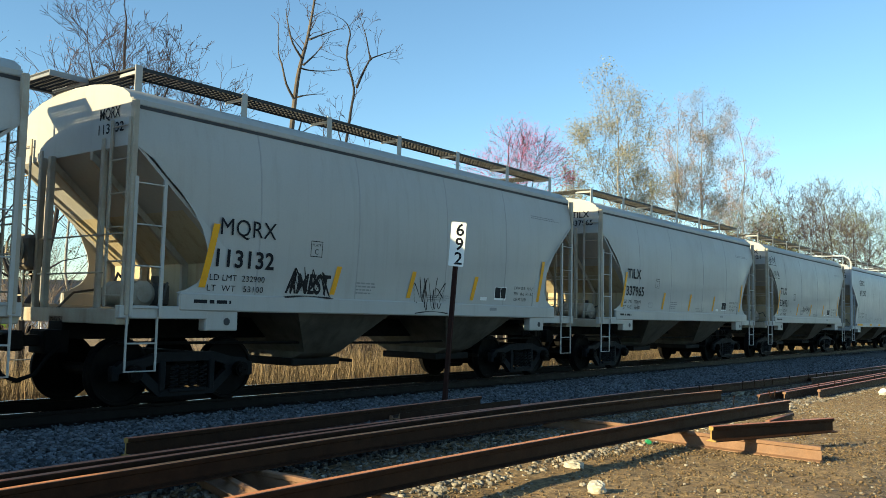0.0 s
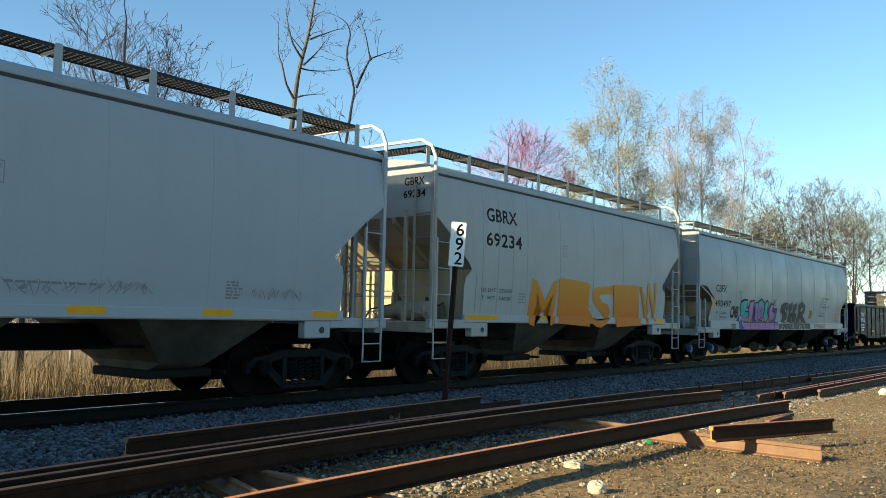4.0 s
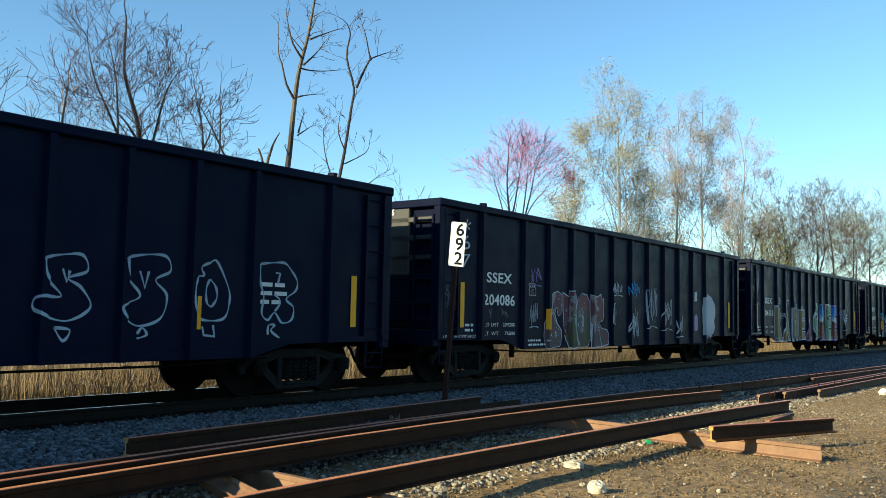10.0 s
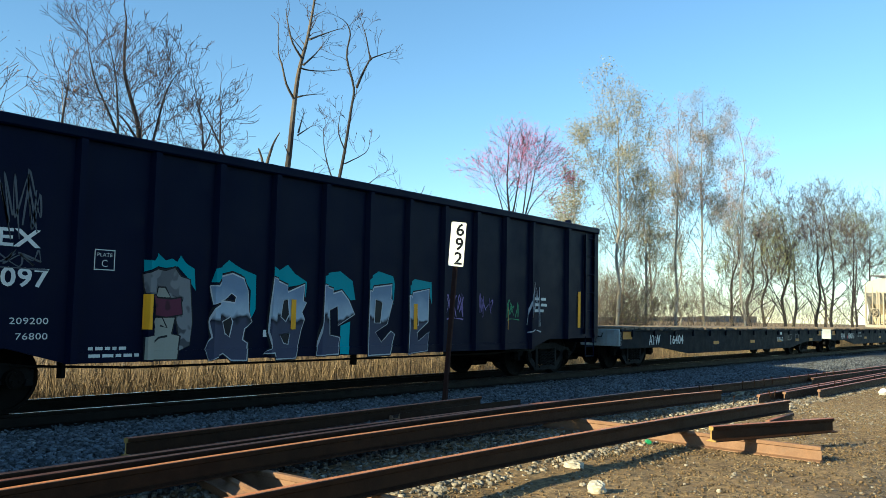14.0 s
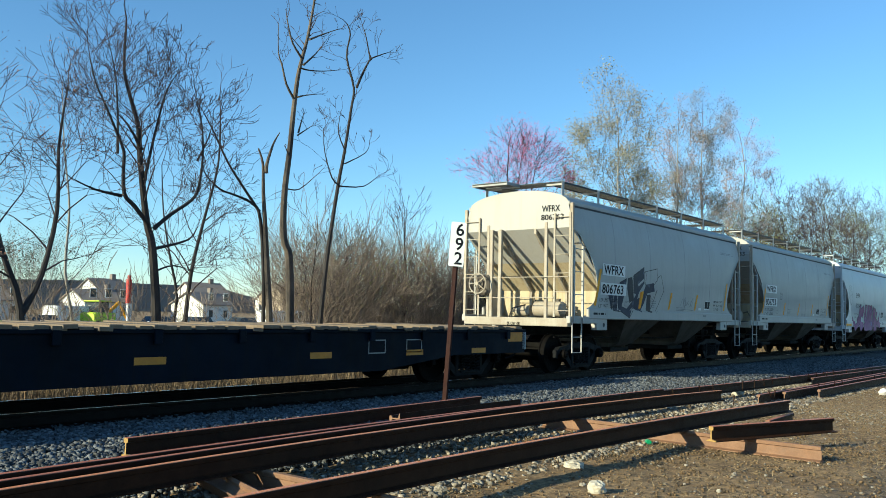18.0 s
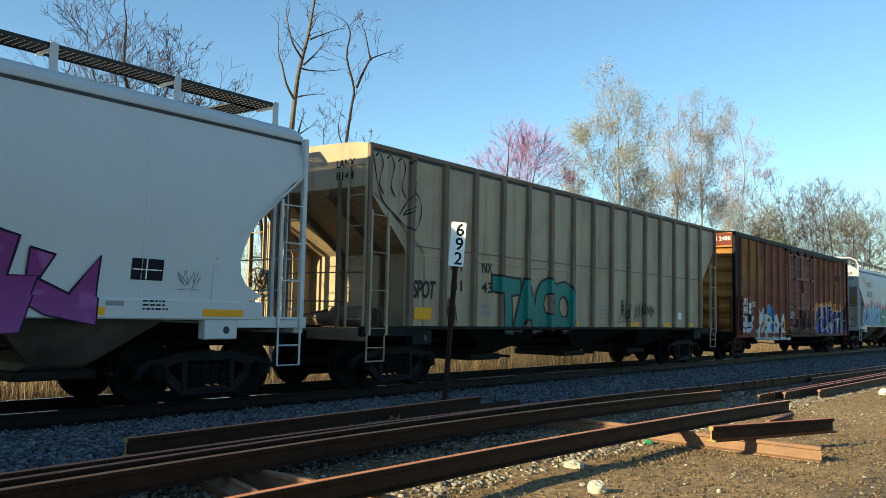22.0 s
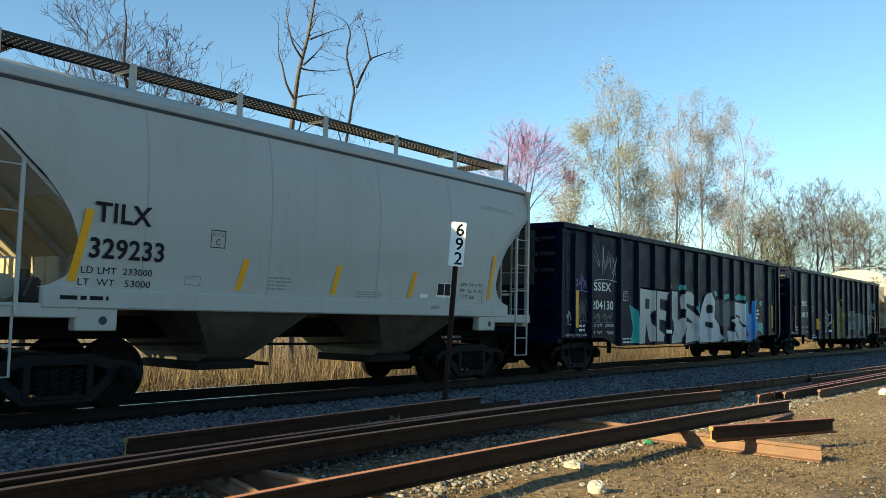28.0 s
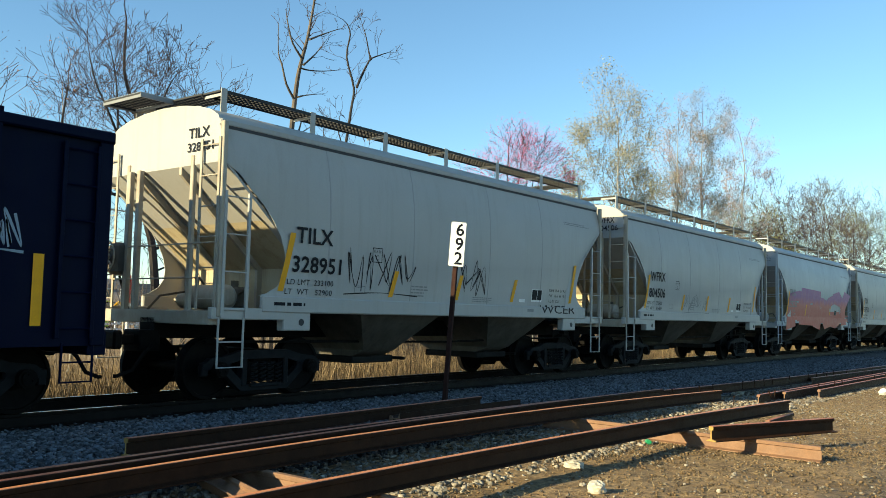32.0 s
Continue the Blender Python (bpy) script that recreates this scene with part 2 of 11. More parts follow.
# ---- mesh kit ----
class Kit:
    """Collects vertices and faces of one mesh."""

    def __init__(self):
        self.v, self.f = [], []

    def add(self, vs, fs):
        k = len(self.v)
        self.v += [tuple(p) for p in vs]
        self.f += [tuple(k + i for i in f) for f in fs]
        return self

    def box(self, x0, x1, y0, y1, z0, z1, c=0.0):
        if c <= 0:
            vs = [(x, y, z) for x in (x0, x1) for y in (y0, y1) for z in (z0, z1)]
            return self.add(vs, [(0, 1, 3, 2), (4, 6, 7, 5), (0, 4, 5, 1), (2, 3, 7, 6), (0, 2, 6, 4), (1, 5, 7, 3)])
        vs, at = [], {}
        for i, x in enumerate((x0, x1)):
            for j, y in enumerate((y0, y1)):
                for k, z in enumerate((z0, z1)):
                    for a in range(3):
                        p = [x + c * (1 - 2 * i), y + c * (1 - 2 * j), z + c * (1 - 2 * k)]
                        p[a] = (x, y, z)[a]
                        at[i, j, k, a] = len(vs)
                        vs.append(p)
        fs = []
        for a in range(3):
            b, d = (a + 1) % 3, (a + 2) % 3
            for s in (0, 1):
                ring = []
                for p, q in ((0, 0), (1, 0), (1, 1), (0, 1)):
                    ix = [0, 0, 0]
                    ix[a], ix[b], ix[d] = s, p, q
                    ring.append(at[(*ix, a)])
                fs.append(tuple(ring if s else ring[::-1]))
            for p in (0, 1):
                for q in (0, 1):
                    lo, hi = [0, 0, 0], [0, 0, 0]
                    lo[b], lo[d], hi[b], hi[d] = p, q, p, q
                    hi[a] = 1
                    ring = [at[(*lo, b)], at[(*hi, b)], at[(*hi, d)], at[(*lo, d)]]
                    fs.append(tuple(ring if p != q else ring[::-1]))
        for i in (0, 1):
            for j in (0, 1):
                for k in (0, 1):
                    ring = [at[i, j, k, a] for a in range(3)]
                    fs.append(tuple(ring if (i + j + k) % 2 else ring[::-1]))
        return self.add(vs, fs)

    def rod(self, p, q, r, n=6, r2=None, cap=True):
        p, q = Vector(p), Vector(q)
        d = (q - p).normalized()
        a = d.orthogonal().normalized()
        b = d.cross(a)
        r2 = r if r2 is None else r2
        ring = [(math.cos(2 * math.pi * i / n), math.sin(2 * math.pi * i / n)) for i in range(n)]
        vs = [p + (a * x + b * y) * r for x, y in ring] + [q + (a * x + b * y) * r2 for x, y in ring]
        fs = [(i, (i + 1) % n, n + (i + 1) % n, n + i) for i in range(n)]
        if cap:
            fs += [tuple(range(n))[::-1], tuple(range(n, 2 * n))]
        return self.add(vs, fs)

    def tube(self, pts, r, n=6):
        pts = [Vector(p) for p in pts]
        radii = r if isinstance(r, (list, tuple)) else [r] * len(pts)
        vs, fs, a = [], [], None
        for i, p in enumerate(pts):
            d = (pts[min(i + 1, len(pts) - 1)] - pts[max(i - 1, 0)]).normalized()
            a = d.orthogonal().normalized() if a is None else (a - d * a.dot(d)).normalized()
            b = d.cross(a)
            vs += [p + (a * math.cos(2 * math.pi * j / n) + b * math.sin(2 * math.pi * j / n)) * radii[i] for j in range(n)]
        for i in range(len(pts) - 1):
            fs += [(i * n + j, i * n + (j + 1) % n, (i + 1) * n + (j + 1) % n, (i + 1) * n + j) for j in range(n)]
        fs += [tuple(range(n))[::-1], tuple(range((len(pts) - 1) * n, len(pts) * n))]
        return self.add(vs, fs)

    def plate(self, outline, y0, y1):
        """An outline in x and z, counter-clockwise seen from -y, with thickness from y0 to y1."""
        n = len(outline)
        vs = [(x, y0, z) for x, z in outline] + [(x, y1, z) for x, z in outline]
        fs = [tuple(range(n)), tuple(range(n, 2 * n))[::-1]] + [((i + 1) % n, i, n + i, n + (i + 1) % n) for i in range(n)]
        return self.add(vs, fs)

    def bar(self, outline, x0, x1):
        """An outline in y and z, drawn along x."""
        n = len(outline)
        vs = [(x0, y, z) for y, z in outline] + [(x1, y, z) for y, z in outline]
        fs = [tuple(range(n))[::-1], tuple(range(n, 2 * n))] + [(i, (i + 1) % n, n + (i + 1) % n, n + i) for i in range(n)]
        return self.add(vs, fs)

    def strip(self, outline, y0, y1):
        """An open line in x and z as a sheet across y."""
        n = len(outline)
        vs = [(x, y0, z) for x, z in outline] + [(x, y1, z) for x, z in outline]
        return self.add(vs, [(i, i + 1, n + i + 1, n + i) for i in range(n - 1)])

    def wheelshape(self, profile, n=28):
        """A profile of (radius, y) turned round the y axis."""
        m = len(profile)
        vs = [(r * math.cos(2 * math.pi * i / n), y, r * math.sin(2 * math.pi * i / n)) for i in range(n) for r, y in profile]
        fs = [(i * m + j, i * m + j + 1, (i + 1) % n * m + j + 1, (i + 1) % n * m + j) for i in range(n) for j in range(m - 1)]
        return self.add(vs, fs)

    def mesh(self, name, mat, sharp=35):
        me = bpy.data.meshes.new(name)
        me.from_pydata(self.v, [], self.f)
        me.validate()
        bm = bmesh.new()
        bm.from_mesh(me)
        bmesh.ops.recalc_face_normals(bm, faces=bm.faces)
        bm.to_mesh(me)
        bm.free()
        if sharp:
            me.shade_smooth()
            me.set_sharp_from_angle(angle=radians(sharp))
        me.materials.append(mat)
        return me


STORE = {}


def part(name, kit, mat, parent, label="", key=None, at=None):
    """One mesh object under a thing or part. key: alike pieces share their mesh. kit may be a function that makes the Kit."""
    if key is not None and key in STORE:
        me = STORE[key]
    else:
        me = kit if isinstance(kit, bpy.types.Mesh) else (kit() if callable(kit) else kit).mesh(name, mat)
        if key is not None:
            STORE[key] = me
    ob = new(name, me)
    ob.parent = parent
    if at is not None:
        ob.matrix_basis = at
    if label:
        tagged(ob, label)
    return ob


def thing(name, label, category, m=None, group="", kind=""):
    ob = new(name)
    ob.empty_display_size = 0.3
    if m is not None:
        ob.matrix_basis = m
    return tagged(ob, label, category, group, kind)


def solid(name, kit, mat, label, category="", group="", kind="", m=None, sharp=35):
    ob = new(name, kit.mesh(name, mat, sharp))
    if m is not None:
        ob.matrix_basis = m
    return tagged(ob, label, category, group, kind)


def curve_at(table, z):
    """Value at z in a table of (z, value), straight between its rows."""
    if z <= table[0][0]:
        return table[0][1]
    for (a, p), (b, q) in zip(table, table[1:]):
        if z <= b:
            return p + (q - p) * (z - a) / (b - a)
    return table[-1][1]


def letters(text, size=1.0, bold=0.0, space=1.0):
    """The built-in font's letters as a flat mesh in x and y: vertices and faces, with the extent."""
    cu = bpy.data.curves.new("letters", "FONT")
    cu.body, cu.size, cu.offset, cu.space_character, cu.resolution_u = text, size, bold, space, 3
    ob = bpy.data.objects.new("letters", cu)
    me = bpy.data.meshes.new_from_object(ob)
    vs, fs = [tuple(v.co) for v in me.vertices], [tuple(p.vertices) for p in me.polygons]
    bpy.data.meshes.remove(me)
    bpy.data.objects.remove(ob)
    bpy.data.curves.remove(cu)
    return vs, fs


# ---- ground, ballast, track ----
def ground_material():
    m = material("dirt", (0.185, 0.113, 0.046), second=(0.32, 0.212, 0.095), mix=0.8, scale=1.6, fine=18, rough=0.95, bump=0.8, bump_scale=22, grain=0.55)
    t = m.node_tree
    n, link = t.nodes, t.links.new
    hsv = next(x for x in n if x.type == "HUE_SAT")
    old = hsv.inputs["Color"].links[0].from_socket
    geo, sep, wob, add, r, mix = (n.new("ShaderNode" + k) for k in ("NewGeometry", "SeparateXYZ", "TexNoise", "Math", "MapRange", "Mix"))
    wob.inputs["Scale"].default_value, wob.inputs["Detail"].default_value = 0.8, 6
    link(geo.outputs["Position"], sep.inputs[0])
    link(geo.outputs["Position"], wob.inputs["Vector"])
    link(sep.outputs["Y"], add.inputs[0])
    link(wob.outputs["Fac"], add.inputs[1])
    r.inputs["From Min"].default_value, r.inputs["From Max"].default_value = -8.55, -9.15
    link(add.outputs[0], r.inputs["Value"])
    mix.data_type = "RGBA"
    mix.inputs[7].default_value = (0.062, 0.058, 0.050, 1)
    link(r.outputs[0], mix.inputs[0])
    link(old, mix.inputs[6])
    link(mix.outputs[2], hsv.inputs["Color"])
    crumb, span, mul = (n.new("ShaderNode" + k) for k in ("TexNoise", "MapRange", "Math"))
    crumb.inputs["Scale"].default_value, crumb.inputs["Detail"].default_value, crumb.inputs["Roughness"].default_value = 9.0, 8, 0.75
    link(geo.outputs["Position"], crumb.inputs["Vector"])
    span.inputs["From Min"].default_value, span.inputs["From Max"].default_value = 0.35, 0.65
    span.inputs["To Min"].default_value, span.inputs["To Max"].default_value = 0.35, 1.45
    link(crumb.outputs["Fac"], span.inputs["Value"])
    tone = hsv.inputs["Value"].links[0].from_socket
    mul.operation = "MULTIPLY"
    link(tone, mul.inputs[0])
    link(span.outputs[0], mul.inputs[1])
    link(mul.outputs[0], hsv.inputs["Value"])
    return m


M["dirt"] = ground_material()
# Bed darker than its stones: the shade in their gaps is painted in.
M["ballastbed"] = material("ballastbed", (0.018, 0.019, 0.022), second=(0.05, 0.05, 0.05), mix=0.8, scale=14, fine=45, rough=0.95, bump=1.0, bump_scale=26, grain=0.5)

GROUND_LINE = [(-3000, -0.36), (-14, -0.36), (-6.2, GROUND), (-4.7, -0.34), (3.3, -0.62), (8, -0.7), (40, -0.75), (3000, -0.75)]
BED_LINE = [(-4.75, -0.37), (-4.35, -0.30), (-3.95, -0.19), (-3.6, -0.165), (-2.5, -0.135), (-1.4, -0.195), (1.2, -0.205), (2.0, -0.24), (3.2, -0.63)]


def sheet(name, line, xs, rough, mat, label, category, kind="structure"):
    rnd = random.Random(5)
    ys = []
    for (a, _), (b, _) in zip(line, line[1:]):
        n = max(1, min(14, int((b - a) / 0.3))) if abs(a) < 50 and abs(b) < 50 else 4
        ys += [a + (b - a) * i / n for i in range(n)]
    ys.append(line[-1][0])
    k = Kit()
    vs = [(x, y, curve_at(line, y) + (rnd.uniform(-rough, rough) if abs(x) < 80 and abs(y) < 14 else 0)) for x in xs for y in ys]
    m = len(ys)
    k.add(vs, [(i * m + j, (i + 1) * m + j, (i + 1) * m + j + 1, i * m + j + 1) for i in range(len(xs) - 1) for j in range(m - 1)])
    return solid(name, k, mat, label, category, kind=kind, sharp=None)


far_x = [-3000, -600, -150, -50] + [-20 + 0.5 * i for i in range(160)] + [60 + 4 * i for i in range(20)] + [150, 220, 400, 900, 3000]
sheet("ground", GROUND_LINE, far_x, 0.018, M["dirt"], "bare brown yard dirt with straw, gravel and worn asphalt", "ground")
bed_x = [-300, -60] + [-20 + 0.25 * i for i in range(320)] + [60 + 4 * i for i in range(30)] + [200, 400, 900]
sheet("ballast_bed", BED_LINE, bed_x, 0.014, M["ballastbed"], "dark grey railway ballast bed with stone-gap shade painted in", "ballast")

RAIL = [(-0.075, -0.185), (0.075, -0.185), (0.075, -0.173), (0.012, -0.158), (0.009, -0.05), (0.034, -0.040), (0.037, -0.008), (0.030, 0.0),
        (-0.030, 0.0), (-0.037, -0.008), (-0.034, -0.040), (-0.009, -0.05), (-0.012, -0.158), (-0.075, -0.173)]


def rail_kit(length, x0=0.0):
    return Kit().bar(RAIL, x0, x0 + length)


track = thing("track", "single railway track on timber ties with polished rail heads", "track", kind="structure")
for y in (-0.753, 0.753):
    part("rail", lambda: rail_kit(1100, -200), M["rustdark"], track, "dark rusty rail", key="trackrail", at=Matrix.Translation((0, y, 0)))
    part("rail_head", lambda: Kit().bar([(-0.028, -0.002), (0.028, -0.002), (0.024, 0.002), (-0.024, 0.002)], -200, 900), M["railtop"], track,
         "polished steel running surface", key="trackhead", at=Matrix.Translation((0, y, 0.0)))
tie_rnd = random.Random(3)
for i in range(190):
    x = -9 + 0.53 * i
    part("tie", lambda: Kit().box(-0.115, 0.115, -1.3, 1.3, -0.36, -0.19, 0.012), M["tie"], track, key="tie", at=pose(x, tie_rnd.uniform(-0.05, 0.05), 0, 0, 0, tie_rnd.uniform(-1.5, 1.5)))
    if i < 150:
        part("tie_plate", lambda: Kit().box(-0.09, 0.09, -0.17, 0.17, -0.192, -0.176, 0.004), M["rustdark"], track, key="tieplate", at=pose(x, -0.753, 0))


def scatter(name, n, where, size, mat, label, category, flat=0.65, seed=1):
    """Many small angular stones in one mesh."""
    rs = np.random.RandomState(seed)
    base = np.array([(1, 1, 1), (1, -1, -1), (-1, 1, -1), (-1, -1, 1), (0.9, -0.9, 0.8), (-0.8, 0.9, 0.9), (0.8, 0.9, -0.9), (-0.9, -0.8, -0.9)]) * 0.6
    tri = np.array([(0, 5, 4), (5, 3, 4), (0, 4, 6), (4, 1, 6), (0, 6, 5), (6, 2, 5), (3, 5, 7), (5, 2, 7), (3, 7, 4), (7, 1, 4), (1, 7, 6), (7, 2, 6)])
    pts = where(rs, n)
    n = len(pts)
    s = size[0] + (size[1] - size[0]) * rs.rand(n) ** 1.6
    v = base[None] * (1 + rs.uniform(-0.38, 0.38, (n, 8, 3)))
    a, b = rs.rand(n) * 6.28, rs.uniform(-0.6, 0.6, n)
    ca, sa, cb, sb = np.cos(a), np.sin(a), np.cos(b), np.sin(b)
    x, y, z = v[..., 0] * s[:, None], v[..., 1] * s[:, None] * 0.85, v[..., 2] * s[:, None] * flat
    x, z = x * cb[:, None] - z * sb[:, None], x * sb[:, None] + z * cb[:, None]
    x, y = x * ca[:, None] - y * sa[:, None], x * sa[:, None] + y * ca[:, None]
    co = np.stack([x, y, z], -1) + pts[:, None, :]
    me = bpy.data.meshes.new(name)
    f = (tri[None] + 8 * np.arange(n)[:, None, None]).reshape(-1, 3)
    me.vertices.add(n * 8)
    me.vertices.foreach_set("co", co.ravel())
    me.loops.add(len(f) * 3)
    me.loops.foreach_set("vertex_index", f.ravel().astype(np.int32))
    me.polygons.add(len(f))
    me.polygons.foreach_set("loop_start", np.arange(0, len(f) * 3, 3, dtype=np.int32))
    me.update(calc_edges=True)
    me.validate()
    me.materials.append(mat)
    return tagged(new(name, me), label, category, kind="stuff")


def on_bed(x0, x1, y0, y1, power=1.6):
    ly, lz = np.array([p[0] for p in BED_LINE]), np.array([p[1] for p in BED_LINE])

    def where(rs, n):
        x = x0 + (x1 - x0) * rs.rand(n) ** power
        y = rs.uniform(y0, y1, n)
        return np.stack([x, y, np.interp(y, ly, lz) + 0.012 + 0.012 * rs.rand(n)], -1)
    return where


def on_dirt(x0, x1, y0, y1, clump=0.0):
    def where(rs, n):
        x, y = rs.uniform(x0, x1, n), rs.uniform(y0, y1, n)
        if clump:
            cx, cy = rs.uniform(x0, x1, 40), rs.uniform(y0, y1, 40)
            k = rs.randint(0, 40, n)
            far = rs.rand(n) < 0.4
            x = np.where(far, x, cx[k] + rs.normal(0, clump, n))
            y = np.clip(np.where(far, y, cy[k] + rs.normal(0, clump, n)), y0, y1)
        ly, lz = np.array([p[0] for p in GROUND_LINE]), np.array([p[1] for p in GROUND_LINE])
        return np.stack([x, y, np.interp(y, ly, lz) + 0.006 + 0.01 * rs.rand(n)], -1)
    return where


scatter("ballast_stone", 52000, on_bed(1.5, 42, -4.6, -1.1), (0.018, 0.052), M["ballast"], "loose grey crushed ballast stones beside the rails", "ballast", seed=2)
scatter("ballast_stone", 9000, on_bed(1.5, 60, -1.3, 1.6, 1.2), (0.016, 0.038), M["ballast"], "loose grey crushed ballast stones between the ties", "ballast", seed=3)
scatter("gravel", 12000, on_dirt(2.5, 40, -6.6, -4.4), (0.015, 0.055), M["stone"], "spilled gravel between the stacked rails", "gravel", seed=4)
scatter("gravel", 7000, on_dirt(3.5, 34, -11, -6.0, 0.5), (0.006, 0.03), M["stone"], "small pebbles strewn over the dirt", "gravel", seed=5)


def blades(name, n, where, length, width, tilt, mat, label, category, seed=1, bend=0.0):
    """Thin blades in one mesh: straw that lies, or reeds that stand."""
    rs = np.random.RandomState(seed)
    p = where(rs, n)
    n = len(p)
    ln = length[0] + (length[1] - length[0]) * rs.rand(n)
    a = rs.rand(n) * 6.283
    t = tilt[0] + (tilt[1] - tilt[0]) * rs.rand(n)
    d = np.stack([np.cos(a) * np.cos(t), np.sin(a) * np.cos(t), np.sin(t)], -1)
    b = rs.rand(n) * 6.283
    side = np.stack([np.cos(b), np.sin(b), np.zeros(n)], -1) * (width * (0.6 + 0.8 * rs.rand(n)))[:, None]
    mid = p + d * (0.55 * ln)[:, None] + np.stack([np.zeros(n), np.zeros(n), bend * ln], -1)
    tip = p + d * ln[:, None]
    co = np.stack([p - side, p + side, mid + side * 0.8, mid - side * 0.8, tip], 1)
    k = 5 * np.arange(n)[:, None]
    quads, tris = np.concatenate([k, k + 1, k + 2, k + 3], 1), np.concatenate([k + 3, k + 2, k + 4], 1)
    me = bpy.data.meshes.new(name)
    me.vertices.add(n * 5)
    me.vertices.foreach_set("co", co.ravel())
    idx = np.concatenate([quads.ravel(), tris.ravel()]).astype(np.int32)
    me.loops.add(len(idx))
    me.loops.foreach_set("vertex_index", idx)
    me.polygons.add(2 * n)
    me.polygons.foreach_set("loop_start", np.concatenate([np.arange(0, 4 * n, 4), 4 * n + np.arange(0, 3 * n, 3)]).astype(np.int32))
    me.update(calc_edges=True)
    me.validate()
    me.materials.append(mat)
    return tagged(new(name, me), label, category, kind="stuff")


M["clod"] = material("clod", (0.17, 0.115, 0.058), second=(0.09, 0.058, 0.03), mix=0.7, scale=9, rough=0.95, bump=0.5, bump_scale=60, grain=0.3)
island_tint(M["clod"], 0.6, 1.5)
scatter("dirt_clod", 22000, on_dirt(3.0, 26, -11.3, -4.9, 0.9), (0.004, 0.026), M["clod"], "crumbs and clods of dry brown dirt", "dirt", seed=15)
M["litterleaf"] = material("litterleaf", (0.045, 0.028, 0.016), second=(0.10, 0.065, 0.035), mix=0.6, scale=4, rough=0.95, bump=0.0, grain=0.3)
blades("straw", 26000, on_dirt(3.0, 26, -10.5, -5.5, 0.7), (0.03, 0.14), 0.003, (0.02, 0.4), M["straw"], "dry straw and dead grass scattered on the dirt", "straw", seed=6)


blades("leaf_litter", 14000, on_dirt(3.0, 30, -10.8, -4.9, 0.6), (0.015, 0.05), 0.009, (0.0, 0.5), M["litterleaf"], "dark dead leaves and bark crumbs on the dirt", "leaf litter", seed=9)


def reed_bed(rs, n):
    x = 2 + 150 * rs.rand(n) ** 1.7
    y = 3.6 + 4.5 * rs.rand(n) ** 1.3
    return np.stack([x, y, np.full(n, -0.7)], -1)


blades("reeds", 42000, reed_bed, (0.55, 1.35), 0.006, (1.05, 1.55), M["reed"], "dense golden dry reeds standing behind the track", "reeds", seed=7, bend=0.02)

# ---- milepost ----
milepost = thing("milepost_sign", "white milepost plate with black numerals on a rusty steel post", "sign", pose(10.94, -2.95, -0.16, 0, 5.6, 0))
M["postrust"] = material("postrust", (0.035, 0.016, 0.013), second=(0.018, 0.010, 0.009), mix=0.6, scale=6, rough=0.8, bump=0.2, spec=0.1)
post = Kit()
post.add([(x, y, z) for z in (-0.25, 3.02) for x, y in ((-0.02, -0.04), (-0.02, 0.04), (0.02, 0.04), (0.02, 0.024), (0.0, 0.02), (0.0, -0.02), (0.02, -0.024), (0.02, -0.04))],
         [(i, (i + 1) % 8, 8 + (i + 1) % 8, 8 + i) for i in range(8)] + [tuple(range(8)), tuple(range(8, 16))])
part("post", post, M["postrust"], milepost, "rusty flanged steel post")
plate_out = []
for cx, cz, a0 in ((0.125, 2.30, -90), (0.125, 3.04, 0), (-0.125, 3.04, 90), (-0.125, 2.30, 180)):
    sx, sz = (0.022 if cx > 0 else -0.022), (0.022 if cz > 2.6 else -0.022)
    plate_out += [(cx - sx + 0.022 * math.cos(radians(a0 + 30 * i)), cz - sz + 0.022 * math.sin(radians(a0 + 30 * i))) for i in range(4)]
SIGN_TURN = pose(-0.045, -0.04, 0, 0, 0, -48)
part("plate", Kit().plate(plate_out, -0.003, 0.003), M["signwhite"], milepost, "white sheet-metal plate", at=SIGN_TURN)
for digit, z in (("6", 2.815), ("9", 2.575), ("2", 2.335)):
    vs, fs = letters(digit, 0.29, 0.004)
    w = max(v[0] for v in vs) + min(v[0] for v in vs)
    part("numeral", Kit().add([(v[0] - w / 2 + 0.03, -0.006, z + v[1]) for v in vs], fs), M["ink"], milepost, "black numeral " + digit, at=SIGN_TURN)
for z in (2.36, 2.98):
    part("bolt", lambda: Kit().rod((0, -0.009, 0), (0, 0.03, 0), 0.011, 6), M["galvanised"], milepost, key="signbolt", at=SIGN_TURN @ Matrix.Translation((0, 0, z)))


# ---- stacked old rails ----
def bent_bar(outline, length, bow, x0=0.0):
    """An outline in y and z along x, bowed sideways."""
    k, n = Kit(), len(outline)
    m = 10 if bow else 1
    vs = []
    for i in range(m + 1):
        f = i / m
        vs += [(x0 + length * f, y + 4 * bow * f * (1 - f), z) for y, z in outline]
    fs = [tuple(range(n))[::-1], tuple(range(m * n, (m + 1) * n))]
    fs += [(a * n + i, a * n + (i + 1) % n, (a + 1) * n + (i + 1) % n, (a + 1) * n + i) for a in range(m) for i in range(n)]
    return k.add(vs, fs)


